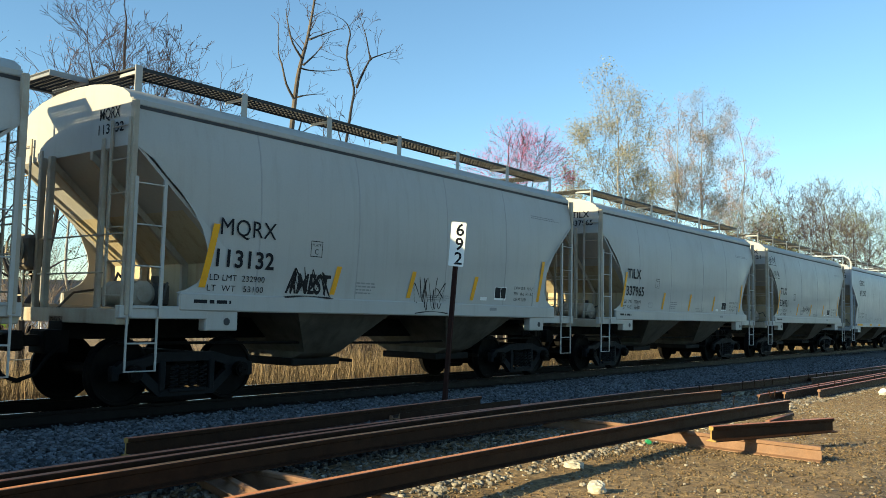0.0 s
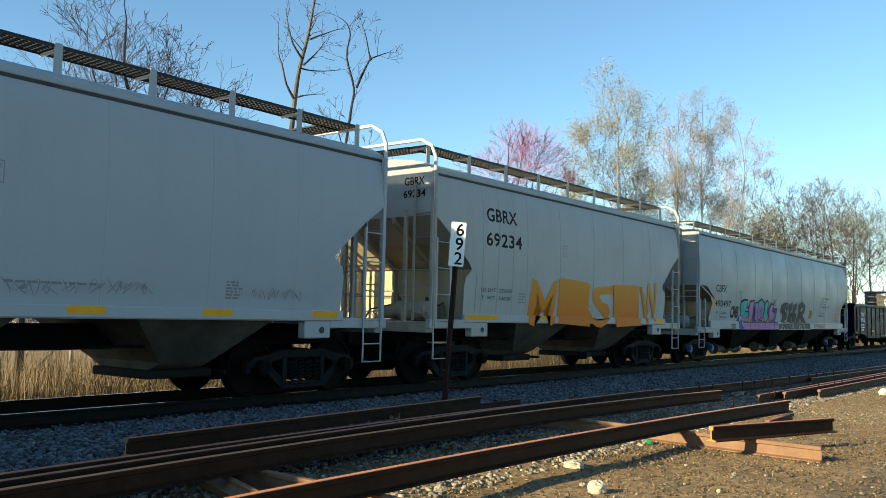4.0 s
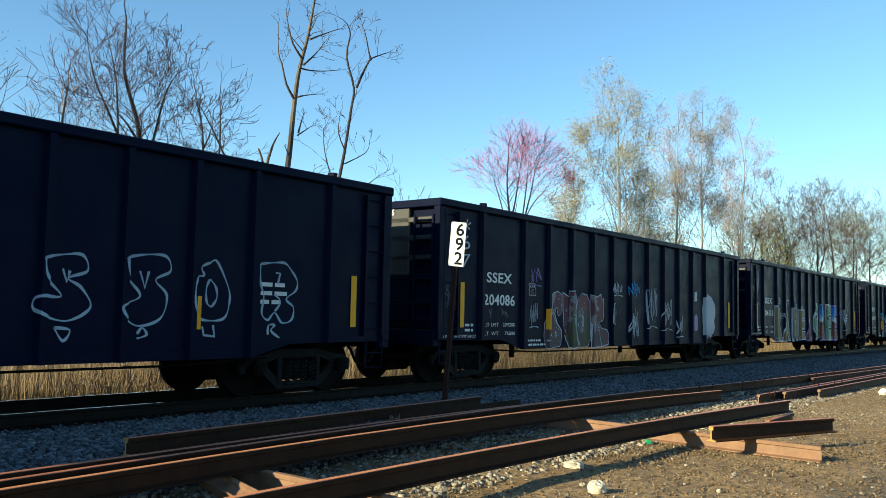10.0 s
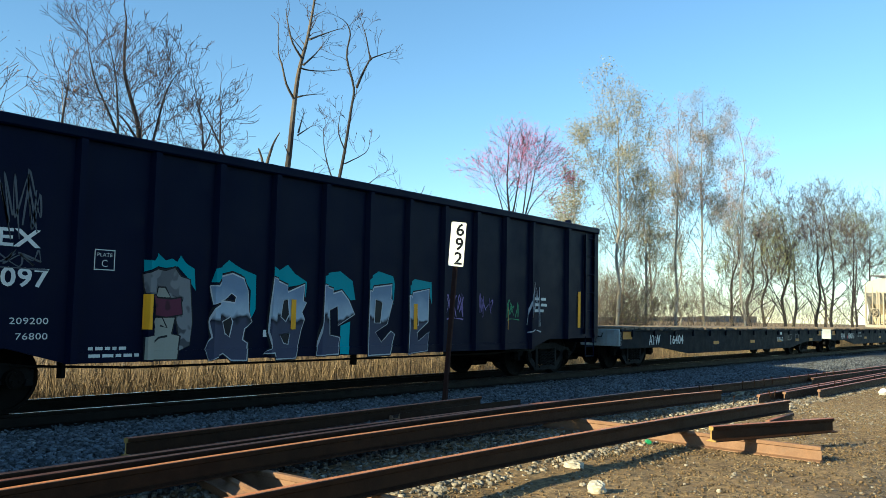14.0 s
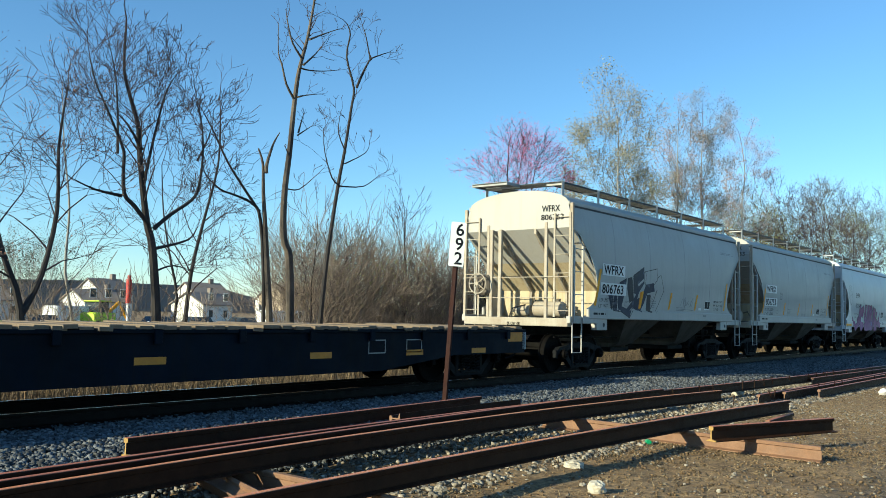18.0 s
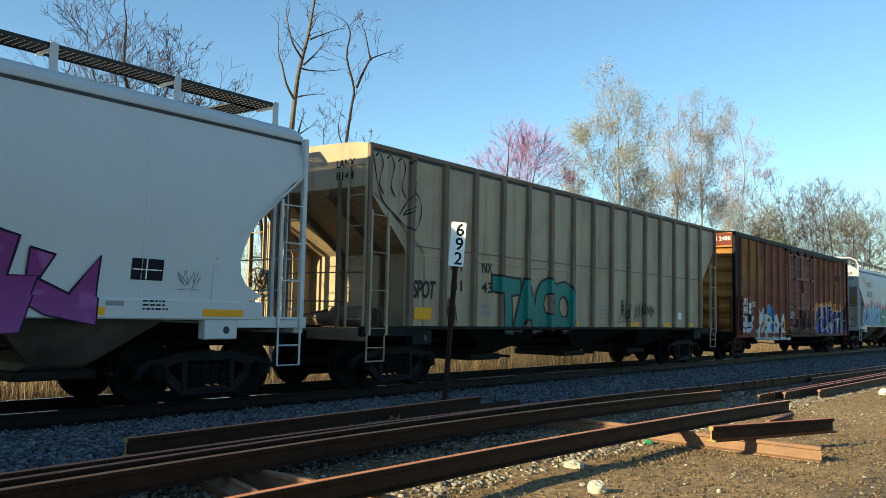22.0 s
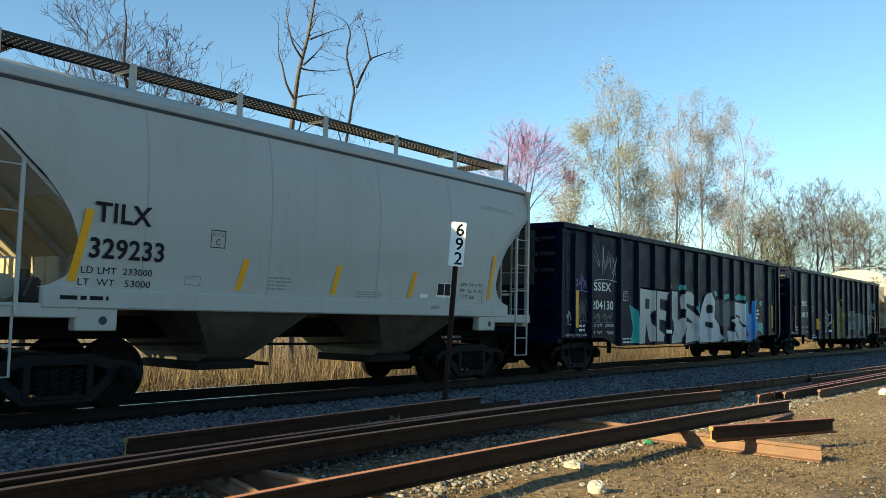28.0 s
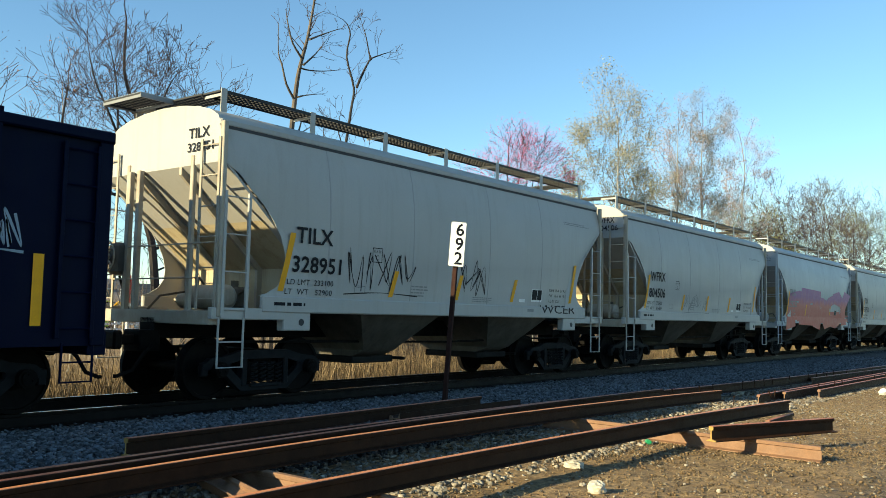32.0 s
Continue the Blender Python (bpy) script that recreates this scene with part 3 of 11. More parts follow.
def loose_rail(a, b, top, label, lean=0.0, name="steel_rail", rise=0.0, end="rust", head="headlitdim", bow=0.0):
    """An old rail whose foot lies under the line from a to b; top: height of its head; bow: how far its middle bends aside."""
    d = Vector((b[0] - a[0], b[1] - a[1], rise))
    root = thing(name, label, "rail", pose(a[0], a[1], top, 0, -math.degrees(math.atan2(rise, d.length)), math.degrees(math.atan2(d.y, d.x))) @ pose(0, 0, 0, lean), "old rails stacked beside the track")
    # Sides get a shaded tone; heads and cross rails get sunlit ones.
    part("rail_bar", bent_bar(RAIL, d.length, bow), M["rustlit" if name == "cross_rail" else "rust"], root)
    part("rail_head", bent_bar([(-0.031, -0.001), (0.031, -0.001), (0.027, 0.003), (-0.027, 0.003)], d.length - 0.004, bow, 0.002), M[head], root, "rusty head, painted brighter as if sunlit")
    part("cut_end", Kit().bar([(y * 0.97, z * 0.985 - 0.001) for y, z in RAIL], -0.003, 0.02), M["endpaint" if end == "yellow" else "rustlit"], root,
         "yellow paint-marked cut end" if end == "yellow" else "rusty cut end")
    return root


M["endpaint"] = material("endpaint", (0.40, 0.25, 0.06), second=(0.22, 0.13, 0.05), mix=0.7, scale=20, rough=0.7, bump=0.2)
OLD = "long rust-brown steel rail stacked on cross rails"
PANEL = "old rail of a dismantled track panel in the dirt"
loose_rail((4.85, -3.67), (11.3, -3.40), 0.035, "long rusty steel rail with a yellow-marked cut end on ballast", end="yellow")
loose_rail((8.75, -3.72), (11.75, -3.70), -0.075, "rusty steel rail lying on its side beside the pile", lean=-90)
loose_rail((0.0, -4.914), (12.0, -4.641), 0.036, OLD, bow=0.21)
loose_rail((0.0, -5.248), (15.2, -4.80), 0.040, OLD, bow=0.31)
loose_rail((0.0, -5.584), (15.8, -5.686), 0.042, OLD, head="headlit", bow=0.543)
loose_rail((2.0, -6.698), (14.67, -7.226), 0.050, "long rusty rail raised clear of the ground on cross rails", head="headlit", bow=0.218)
loose_rail((10.31, -7.57), (12.5, -8.42), 0.045, "short rusty rail piece with a yellow-marked cut end", end="yellow")
loose_rail((10.93, -8.68), (11.28, -4.6), GROUND + 0.185, "rusty cross rail bedded on the dirt under the pile", name="cross_rail", head="rustlit")
loose_rail((5.28, -6.95), (5.36, -4.4), GROUND + 0.185, "rusty cross rail bedded on the dirt under the pile", name="cross_rail", head="rustlit")
loose_rail((4.62, -6.3), (5.22, -4.5), GROUND + 0.14, "tilted rusty cross rail under the pile", lean=60, name="cross_rail", head="rustlit")
loose_rail((13.2, -7.35), (14.6, -7.30), GROUND + 0.185, "short rusty rail offcut on the dirt")
loose_rail((17.66, -5.78), (42, -6.05), -0.145, PANEL)
loose_rail((18.85, -5.94), (42, -6.35), -0.145, PANEL)
loose_rail((20.17, -6.30), (44, -6.72), -0.145, PANEL)
loose_rail((23.6, -5.26), (36, -5.80), -0.100, "rusty rail laid over a dismantled track panel")
loose_rail((15.35, -4.56), (40, -5.62), -0.030, PANEL, bow=-0.25)
spikes = random.Random(8)
for i in range(26):
    x = 15.8 + i * 0.55 + spikes.uniform(-0.2, 0.2)
    y = -4.86 - 0.05 * (x - 16) + spikes.choice((0, 0.03, -0.9))
    tagged(solid("track_spike", Kit().rod((0, 0, -0.06), (0, 0, 0.11), 0.009, 5).box(-0.016, 0.016, -0.012, 0.02, 0.105, 0.122, 0.003), M["rust"],
                 "rusty track spike standing up from the old panel", "spike", "track spikes", m=pose(x, y, -0.10 if y > -5.5 else -0.2, spikes.uniform(-15, 15), spikes.uniform(-15, 15), spikes.uniform(0, 360))))


def lump(name, at, r, mat, label, seed, squash=0.75, category="stone"):
    rnd = random.Random(seed)
    bm = bmesh.new()
    bmesh.ops.create_icosphere(bm, subdivisions=3, radius=1)
    for v in bm.verts:
        k = 1 + 0.32 * noise.noise(v.co * 1.7 + Vector((seed, 0, 0))) + 0.16 * noise.noise(v.co * 5 + Vector((0, seed, 0)))
        v.co = Vector((v.co.x * r * k, v.co.y * r * k * 0.8, max(v.co.z * k, -0.6) * r * squash))
    me = bpy.data.meshes.new(name)
    bm.to_mesh(me)
    bm.free()
    me.materials.append(mat)
    ob = new(name, me)
    ob.matrix_basis = pose(at[0], at[1], at[2] + 0.55 * r * squash, 0, 0, rnd.uniform(0, 360))
    return tagged(ob, label, category)


M["palestone"] = material("palestone", (0.50, 0.46, 0.38), second=(0.32, 0.28, 0.2), mix=0.6, scale=14, rough=0.95, bump=0.7, bump_scale=40, grain=0.2)
M["litter"] = material("litter", (0.72, 0.71, 0.68), second=(0.5, 0.48, 0.44), mix=0.5, scale=12, rough=0.7, bump=0.3, grain=0.1)
M["green"] = material("green", (0.03, 0.30, 0.13), rough=0.4, bump=0.0)
lump("pale_stone", (7.42, -7.55, GROUND), 0.10, M["palestone"], "rough pale lump of rock on the dirt", 3)
lump("pale_stone", (8.5, -6.70, GROUND), 0.14, M["palestone"], "flat crumbled pale rock beside the raised rail", 5, 0.35)
lump("pale_stone", (6.4, -6.45, GROUND), 0.06, M["stone"], "small grey rock on the dirt", 7)
lump("pale_stone", (19.3, -4.80, GROUND), 0.15, M["palestone"], "pale rock at the end of the rail pile", 9, 0.7)
for i, (x, y, r) in enumerate(((7.6, -7.3, 0.035), (10.9, -6.2, 0.05), (9.3, -8.2, 0.03), (8.3, -8.4, 0.025), (10.2, -9.3, 0.022), (11.9, -6.1, 0.045), (12.6, -9.2, 0.025), (6.4, -8.6, 0.02), (9.1, -6.5, 0.04))):
    lump("small_stone", (x, y, GROUND), r, M["palestone" if i % 2 else "stone"], "small weathered stone on the dirt", 20 + i)
lump("litter_bag", (22.4, -7.2, GROUND), 0.16, M["litter"], "crumpled white plastic bag on the dirt", 31, 0.6, "litter")
can = thing("drink_can", "crushed green drink can beside the rails", "can", pose(10.75, -6.55, GROUND + 0.035, 0, 90, 35))
part("can_body", Kit().rod((0, 0, -0.055), (0, 0, 0.055), 0.033, 14), M["green"], can)
part("can_lid", Kit().rod((0, 0, 0.055), (0, 0, 0.06), 0.027, 14), M["galvanised"], can, "bare metal lid")


# ---- trees ----
def grow(rnd, big, thin, tips, p, d, length, r, depth, o):
    """One branch and, on it, its own branches; o: the tree's habit."""
    pts, radii = [p.copy()], [r]
    steps = 3 if r > 0.025 else 2
    for i in range(steps):
        d = (d + Vector((rnd.gauss(0, o["wiggle"]), rnd.gauss(0, o["wiggle"]), rnd.gauss(0, o["wiggle"] * 0.6) + o["rise"]))).normalized()
        p = p + d * length / steps
        pts.append(p.copy())
        radii.append(max(r * (1 - 0.4 * (i + 1) / steps), o["min_r"]))
    (big if r > 0.03 else thin).tube(pts, radii, 6 if r > 0.05 else (4 if r > 0.02 else 3))
    if depth <= 0:
        tips.append((p, d))
        return
    for i in range(rnd.randint(*o["kids"])):
        turn = Vector((rnd.gauss(0, 1), rnd.gauss(0, 1), rnd.gauss(0.25, 0.6))).normalized()
        bend = o["angle"] * rnd.uniform(0.5, 1.3)
        nd = (d * math.cos(bend) + (turn - d * turn.dot(d)).normalized() * math.sin(bend)).normalized()
        start = pts[-1] if i < 2 else pts[rnd.randint(1, len(pts) - 1)]
        grow(rnd, big, thin, tips, start.copy(), nd, length * o["ratio"] * rnd.uniform(0.7, 1.15), max(radii[-1] * rnd.uniform(0.55, 0.78), o["min_r"]), depth - 1, o)


def leaf_kit(rnd, tips, n, size, spread):
    k = Kit()
    for p, d in tips:
        for _ in range(n):
            c = p - d * abs(rnd.gauss(0, spread * 1.4)) + Vector((rnd.gauss(0, spread), rnd.gauss(0, spread), rnd.gauss(0, spread)))
            a = Vector((rnd.gauss(0, 1), rnd.gauss(0, 1), rnd.gauss(0, 1))).normalized() * size * rnd.uniform(0.5, 1.3)
            b = a.orthogonal().normalized() * size * 0.55
            k.add([c - a, c + b, c + a, c - b], [(0, 1, 2, 3)])
    return k


HABIT = dict(wiggle=0.18, rise=0.02, min_r=0.006, kids=(2, 3), angle=0.6, ratio=0.74)


def tree(label, at, stems, depth, bark="bark", leaf=None, leaves=3, leaf_size=0.05, leaf_spread=0.12, seed=1, name="tree", category="tree", twigs="twig", thick=0.36, per=3, top=True, **habit):
    """stems: (path of offsets from the base, foot radius, branch length, how far up the branches start)."""
    rnd = random.Random(seed)
    o = {**HABIT, **habit}
    root = thing(name, label, category, pose(*at))
    big, thin, tips = Kit(), Kit(), []
    for path, r0, blen, low in stems:
        pts = smooth_path([Vector(p) for p in path])
        n = len(pts)
        radii = [max(r0 * (1 - 0.80 * (i / (n - 1)) ** 0.9), o["min_r"]) for i in range(n)]
        big.tube(pts, radii, 8)
        total = max(4, int(per * (len(path) - 1))) if per and low < 1 else 0
        for k in range(total):
            f = low + (1 - low) * (k + rnd.random()) / total
            i = min(int(f * (n - 1)), n - 2)
            p = pts[i].lerp(pts[i + 1], f * (n - 1) - i)
            d = (pts[i + 1] - pts[i]).normalized()
            turn = Vector((rnd.gauss(0, 1), rnd.gauss(0, 1), 0)).normalized()
            bend = o["angle"] * 1.3
            nd = (d * math.cos(bend) + turn * math.sin(bend)).normalized()
            grow(rnd, big, thin, tips, p, nd, blen * (1.15 - 0.6 * f), max(radii[i] * thick, o["min_r"]), depth - (1 if f > 0.8 else 0), o)
        if top:
            grow(rnd, big, thin, tips, pts[-1], (pts[-1] - pts[-2]).normalized(), blen * 0.6, radii[-1], depth - 1, o)
    part("trunk", big, M[bark], root)
    if thin.f:
        part("crown", thin, M[twigs], root, "fine bare twigs")
    if leaf:
        part("foliage", leaf_kit(rnd, tips, leaves, leaf_size, leaf_spread), M[leaf], root, "sparse small buds and young leaves")
    return root


def smooth_path(pts, n=3):
    out = []
    for i in range(len(pts) - 1):
        a, b, c, d = pts[max(i - 1, 0)], pts[i], pts[i + 1], pts[min(i + 2, len(pts) - 1)]
        for j in range(n):
            t = j / n
            out.append(0.5 * (2 * b + (c - a) * t + (2 * a - 5 * b + 4 * c - d) * t * t + (3 * b - a - 3 * c + d) * t ** 3))
    return out + [pts[-1].copy()]


def up(height, lean=(0.0, 0.0), n=5, sway=0.15, seed=0):
    rnd = random.Random(seed)
    return [(lean[0] * i / n + (rnd.gauss(0, sway) if i else 0), lean[1] * i / n + (rnd.gauss(0, sway) if i else 0), -0.5 + (height + 0.5) * i / n) for i in range(n + 1)]


BARE = "tall leafless tree with dark bark and fine bare twigs"
G2 = -0.7
tree(BARE, (9.8, 9, G2), [([(0, 0, -0.3), (0, 0, 1.9), (-0.55, 0, 3.4), (-0.95, 0.1, 5.2), (-1.1, 0, 7.2)], 0.12, 1.35, 0.35), ([(0, 0, 1.8), (0.45, 0, 2.8), (0.75, 0, 4.4), (0.7, 0, 6.0), (0.85, 0, 7.6)], 0.095, 1.2, 0.25)], 3, leaf="orangebud", leaves=4, leaf_size=0.028, leaf_spread=0.14, seed=11)
tree(BARE, (8.0, 10.5, G2), [(up(8.0, (0.3, 0), seed=61), 0.09, 1.4, 0.3)], 3, leaf="orangebud", leaves=4, leaf_size=0.028, leaf_spread=0.14, seed=61)
tree("slender pale-barked tree with thin bare branches", (12.6, 12, G2), [(up(8.4, (-0.5, 0), seed=2, sway=0.1), 0.06, 1.3, 0.3)], 2, "palebark", leaf="orangebud", leaves=3, leaf_size=0.03, seed=12)
def limb(pts, r, blen, low=0.35, sway=0.25, seed=0):
    """A limb from (x, z) offsets in the tree's own plane, with some depth added as it rises."""
    rnd = random.Random(seed)
    d = rnd.uniform(-1, 1) * sway
    return ([(x, d * i / len(pts), z) for i, (x, z) in enumerate(pts)], r, blen, low)


tree(BARE, (13.49, 9, G2), [limb([(0.02, -0.3), (0.02, 1.45), (-0.09, 2.75), (-0.23, 3.82), (-0.4, 4.35), (-0.57, 5.33), (-0.72, 6.39), (-0.78, 7.0), (-1.04, 7.7), (-1.25, 8.4), (-1.25, 9.3)], 0.145, 1.25, 0.45),
                            limb([(-0.4, 4.32), (-0.88, 4.75), (-1.23, 5.02), (-1.34, 5.68), (-1.4, 6.12), (-1.72, 6.66), (-2.07, 7.2), (-2.4, 7.7), (-2.62, 8.24)], 0.07, 1.15, 0.25, 0.9, 1), limb([(-1.4, 6.09), (-1.39, 7.18), (-1.44, 8.23), (-1.66, 9.24)], 0.04, 1.2, 0.1, 0.5, 2),
                            limb([(-0.22, 4.21), (0.25, 4.65), (0.87, 5.12), (1.04, 5.54), (1.09, 6.37), (0.98, 7.2), (0.75, 7.8)], 0.065, 0.85, 0.25, 0.8, 3), limb([(1.08, 6.28), (1.38, 7.0), (1.45, 7.5)], 0.035, 0.8, 0.1, 0.4, 4),
                            limb([(-1.22, 4.99), (-1.95, 5.07), (-2.56, 5.28)], 0.05, 1.0, 0.2, 0.6, 5), limb([(-0.09, 3.06), (0.51, 3.25), (1.26, 3.13)], 0.035, 0.8, 0.3, 0.6, 6), limb([(-0.17, 3.67), (0.84, 3.99), (1.1, 4.41)], 0.05, 0.9, 0.2, 0.6, 7),
                            limb([(-0.58, 5.48), (-0.32, 7.08), (-0.11, 8.07), (0.16, 8.6)], 0.045, 1.0, 0.1, 0.6, 8), limb([(-0.68, 6.31), (-1.17, 6.92), (-1.51, 7.15)], 0.05, 0.9, 0.2, 0.5, 9)],
     4, seed=13, per=2.0, kids=(2, 3), rise=0.05, angle=0.60, min_r=0.0055, wiggle=0.24, thick=0.3)
tree("thin leafless tree with spreading bare limbs", (17.0, 13, G2), [(up(9.0, (1.2, 0), seed=4), 0.10, 1.7, 0.3), (up(6.8, (-1.0, 0.3), seed=5), 0.07, 1.4, 0.3)], 3, seed=14)
tree("broken-topped dead tree with long side limbs", (17.47, 9, G2), [limb([(0.02, -0.3), (0.02, 1.45), (-0.14, 3.27), (-0.27, 4.67), (-0.37, 5.71), (-0.41, 6.59), (-0.59, 7.05)], 0.125, 0.2, 2.0), limb([(-0.38, 6.3), (-0.34, 6.6), (-0.1, 7.26), (0.16, 7.67)], 0.075, 0.2, 2.0, 0.1)], 1, "deadbark", seed=15, top=False, per=0)
tree("crooked leafless tree leaning on the dead trunk", (17.42, 9.15, G2), [limb([(-0.1, -0.3), (-0.1, 2.5), (-0.33, 4.83), (-0.68, 5.32), (-1.34, 5.5), (-1.86, 5.6), (-2.38, 5.95), (-2.5, 6.26)], 0.07, 0.9, 0.55, 0.1), limb([(-0.40, 5.1), (-1.03, 5.8), (-1.59, 6.49), (-2.05, 7.26), (-2.32, 7.7), (-2.42, 7.9)], 0.05, 0.75, 0.35, 0.4, 2)],
     3, "bark", seed=35, per=1.4, wiggle=0.25, min_r=0.006)
tree("tall dead tree with pale-blotched bark and broken branches", (18.28, 9, G2), [limb([(0.02, -0.3), (0.02, 1.45), (-0.09, 3.68), (-0.3, 4.2), (-0.38, 4.91), (-0.34, 6.0), (-0.2, 7.11), (-0.09, 8.41), (0.05, 9.56), (0.19, 10.16), (0.43, 10.97), (0.58, 11.68), (0.72, 12.4), (0.88, 13.6)], 0.145, 0.75, 0.72),
                            limb([(0.03, 9.93), (0.4, 9.92), (1.04, 10.04), (1.82, 10.27)], 0.035, 0.3, 0.4, 0.3, 1), limb([(0.0, 8.95), (0.44, 9.12), (1.2, 9.35)], 0.035, 0.3, 0.4, 0.3, 2), limb([(-0.16, 8.86), (-0.54, 9.24), (-0.8, 9.81), (-1.0, 10.13), (-1.09, 11.01)], 0.045, 0.5, 0.3, 0.5, 3),
                            limb([(0.14, 10.24), (-0.36, 10.66), (-0.63, 11.24), (-0.76, 11.57)], 0.04, 0.5, 0.3, 0.4, 4), limb([(0.2, 10.06), (0.75, 10.58), (1.25, 11.2)], 0.04, 0.5, 0.3, 0.4, 5), limb([(0.43, 10.97), (1.11, 11.35), (1.89, 11.77)], 0.04, 0.5, 0.3, 0.4, 6),
                            limb([(0.08, 7.8), (0.27, 8.49)], 0.035, 0.2, 0.6, 0.1, 7), limb([(0.04, 7.7), (0.73, 8.2)], 0.03, 0.3, 0.5, 0.2, 8), limb([(-0.26, 5.92), (0.21, 5.98), (0.93, 6.54), (1.3, 6.88)], 0.025, 0.4, 0.4, 0.3, 9), limb([(-0.24, 6.92), (-0.44, 7.25)], 0.04, 0.1, 0.8, 0.1, 10)],
     2, "deadbark", seed=16, kids=(1, 3), per=1.0, rise=0.06, angle=0.6, min_r=0.006, wiggle=0.28)
tree("slender leaning dead tree with sparse branches", (20.11, 9.5, G2), [limb([(-0.06, -0.3), (-0.04, 1.43), (0.18, 3.63), (0.44, 5.21), (0.7, 6.62), (0.94, 7.65), (1.24, 9.32), (1.35, 10.07), (0.96, 11.1), (1.12, 11.96), (0.97, 12.3)], 0.092, 0.7, 0.6),
                            limb([(1.38, 10.07), (1.89, 11.13), (2.33, 11.45), (2.79, 11.68)], 0.05, 0.6, 0.3, 0.4, 1), limb([(2.04, 11.27), (1.85, 12.17), (1.78, 12.46)], 0.03, 0.5, 0.3, 0.3, 2), limb([(0.71, 6.42), (0.24, 6.65), (-0.2, 7.46), (-0.36, 8.21)], 0.035, 0.8, 0.3, 0.5, 3), limb([(0.74, 6.42), (1.79, 6.56), (2.51, 7.08)], 0.03, 0.8, 0.2, 0.6, 4),
                            limb([(0.94, 7.65), (0.58, 8.29), (0.68, 9.01)], 0.03, 0.6, 0.3, 0.4, 5), limb([(0.9, 7.24), (2.03, 7.83), (2.31, 8.29)], 0.025, 0.5, 0.3, 0.4, 6)],
     3, "bark", seed=17, kids=(1, 3), per=1.0, rise=0.05, angle=0.6, min_r=0.0055, wiggle=0.28)
tree("young leafless tree with fan-shaped branches", (29.5, 14, G2), [(up(6.4, (0.2, 0), seed=6, sway=0.06), 0.085, 1.7, 0.25)], 3, seed=18, angle=0.42, rise=0.06)
tree("young leafless sapling behind the track", (21.9, 12, G2), [(up(5.4, (0.2, 0), seed=7, sway=0.08), 0.05, 1.3, 0.25)], 3, seed=19, angle=0.5)
tree("red maple with crimson spring buds", (39.06, 14, G2), [limb([(0.02, -0.3), (0.0, 2.5), (-0.14, 5.13), (-0.71, 7.56), (-0.95, 9.2), (-0.8, 10.9)], 0.12, 1.6, 0.55, 0.3), limb([(-0.13, 4.83), (0.43, 7.36), (1.0, 9.2), (1.2, 10.6)], 0.07, 1.6, 0.42, 0.6, 1),
                            limb([(-0.25, 4.97), (-1.45, 8.0), (-2.1, 9.5)], 0.055, 1.4, 0.5, 0.5, 2), limb([(0.3, 7.0), (1.4, 8.4), (2.4, 9.2), (3.1, 9.9)], 0.04, 1.3, 0.4, 0.5, 3), limb([(0.2, 6.6), (0.4, 9.0), (0.3, 10.6)], 0.055, 1.6, 0.4, 1.2, 4), limb([(-0.6, 7.4), (-0.3, 9.2), (-0.2, 10.6)], 0.05, 1.6, 0.35, -1.6, 5)],
     3, "bark", "bud", 11, 0.046, 0.26, 20, angle=0.55, rise=0.04, min_r=0.007, per=3.4, kids=(2, 3))
for i, (x, y, h, s, wide, lv, leaf) in enumerate(((51.3, 14, 15.3, 21, 3.3, 11, "paleleaf"), (49.2, 16, 11.0, 31, 1.7, 4, "paleleaf"), (55.4, 15.5, 12.2, 32, 2.0, 4, "paleleaf"), (60.4, 14, 15.8, 22, 2.8, 3, "pinkleaf"), (57.4, 15, 11.0, 33, 1.8, 3, "paleleaf"),
                                                  (65.6, 14, 17.4, 23, 3.0, 12, "greyleaf"), (62.7, 17, 9.5, 34, 1.6, 3, "paleleaf"), (75.4, 14, 17.9, 24, 2.8, 5, "pinkleaf"), (46.2, 15, 8.2, 36, 1.5, 4, "paleleaf"), (70.8, 18, 9.5, 35, 1.5, 3, "paleleaf"))):
    tree("tall slim poplar with pale bark and young grey-green leaves", (x, y, G2), [(up(h, (random.Random(s).uniform(-0.5, 0.5), 0), seed=s, sway=0.10, n=7), 0.15, wide, 0.34)], 3, "palebark",
         leaf, 3 * lv, 0.075, 0.27, s, angle=0.52, min_r=0.008, rise=0.13, per=4.4, wiggle=0.16, ratio=0.66, thick=0.30, twigs="poplartwig")
for i, (x, y, h, s) in enumerate(((84, 16, 12.5, 41), (88, 19, 13.5, 51), (91, 15, 15.2, 42), (97, 19, 14.5, 43), (101, 17, 13.5, 52), (104, 15, 16.6, 44), (111, 15, 18.0, 45), (118, 18, 17.5, 46), (126, 16, 18.5, 47), (135, 16, 19.5, 48), (146, 20, 21, 49), (160, 18, 22, 50))):
    tree("bare spreading tree of the wood beside the track", (x, y, G2), [(up(h * 0.8, (0, 0), seed=s, sway=0.35), 0.22, h * 0.25, 0.15)], 4, "bark", "spring" if i % 3 == 0 else "thicketleaf", 14 if i % 3 == 0 else 7, 0.07, 0.4, s, angle=0.55, min_r=0.016, kids=(2, 3))


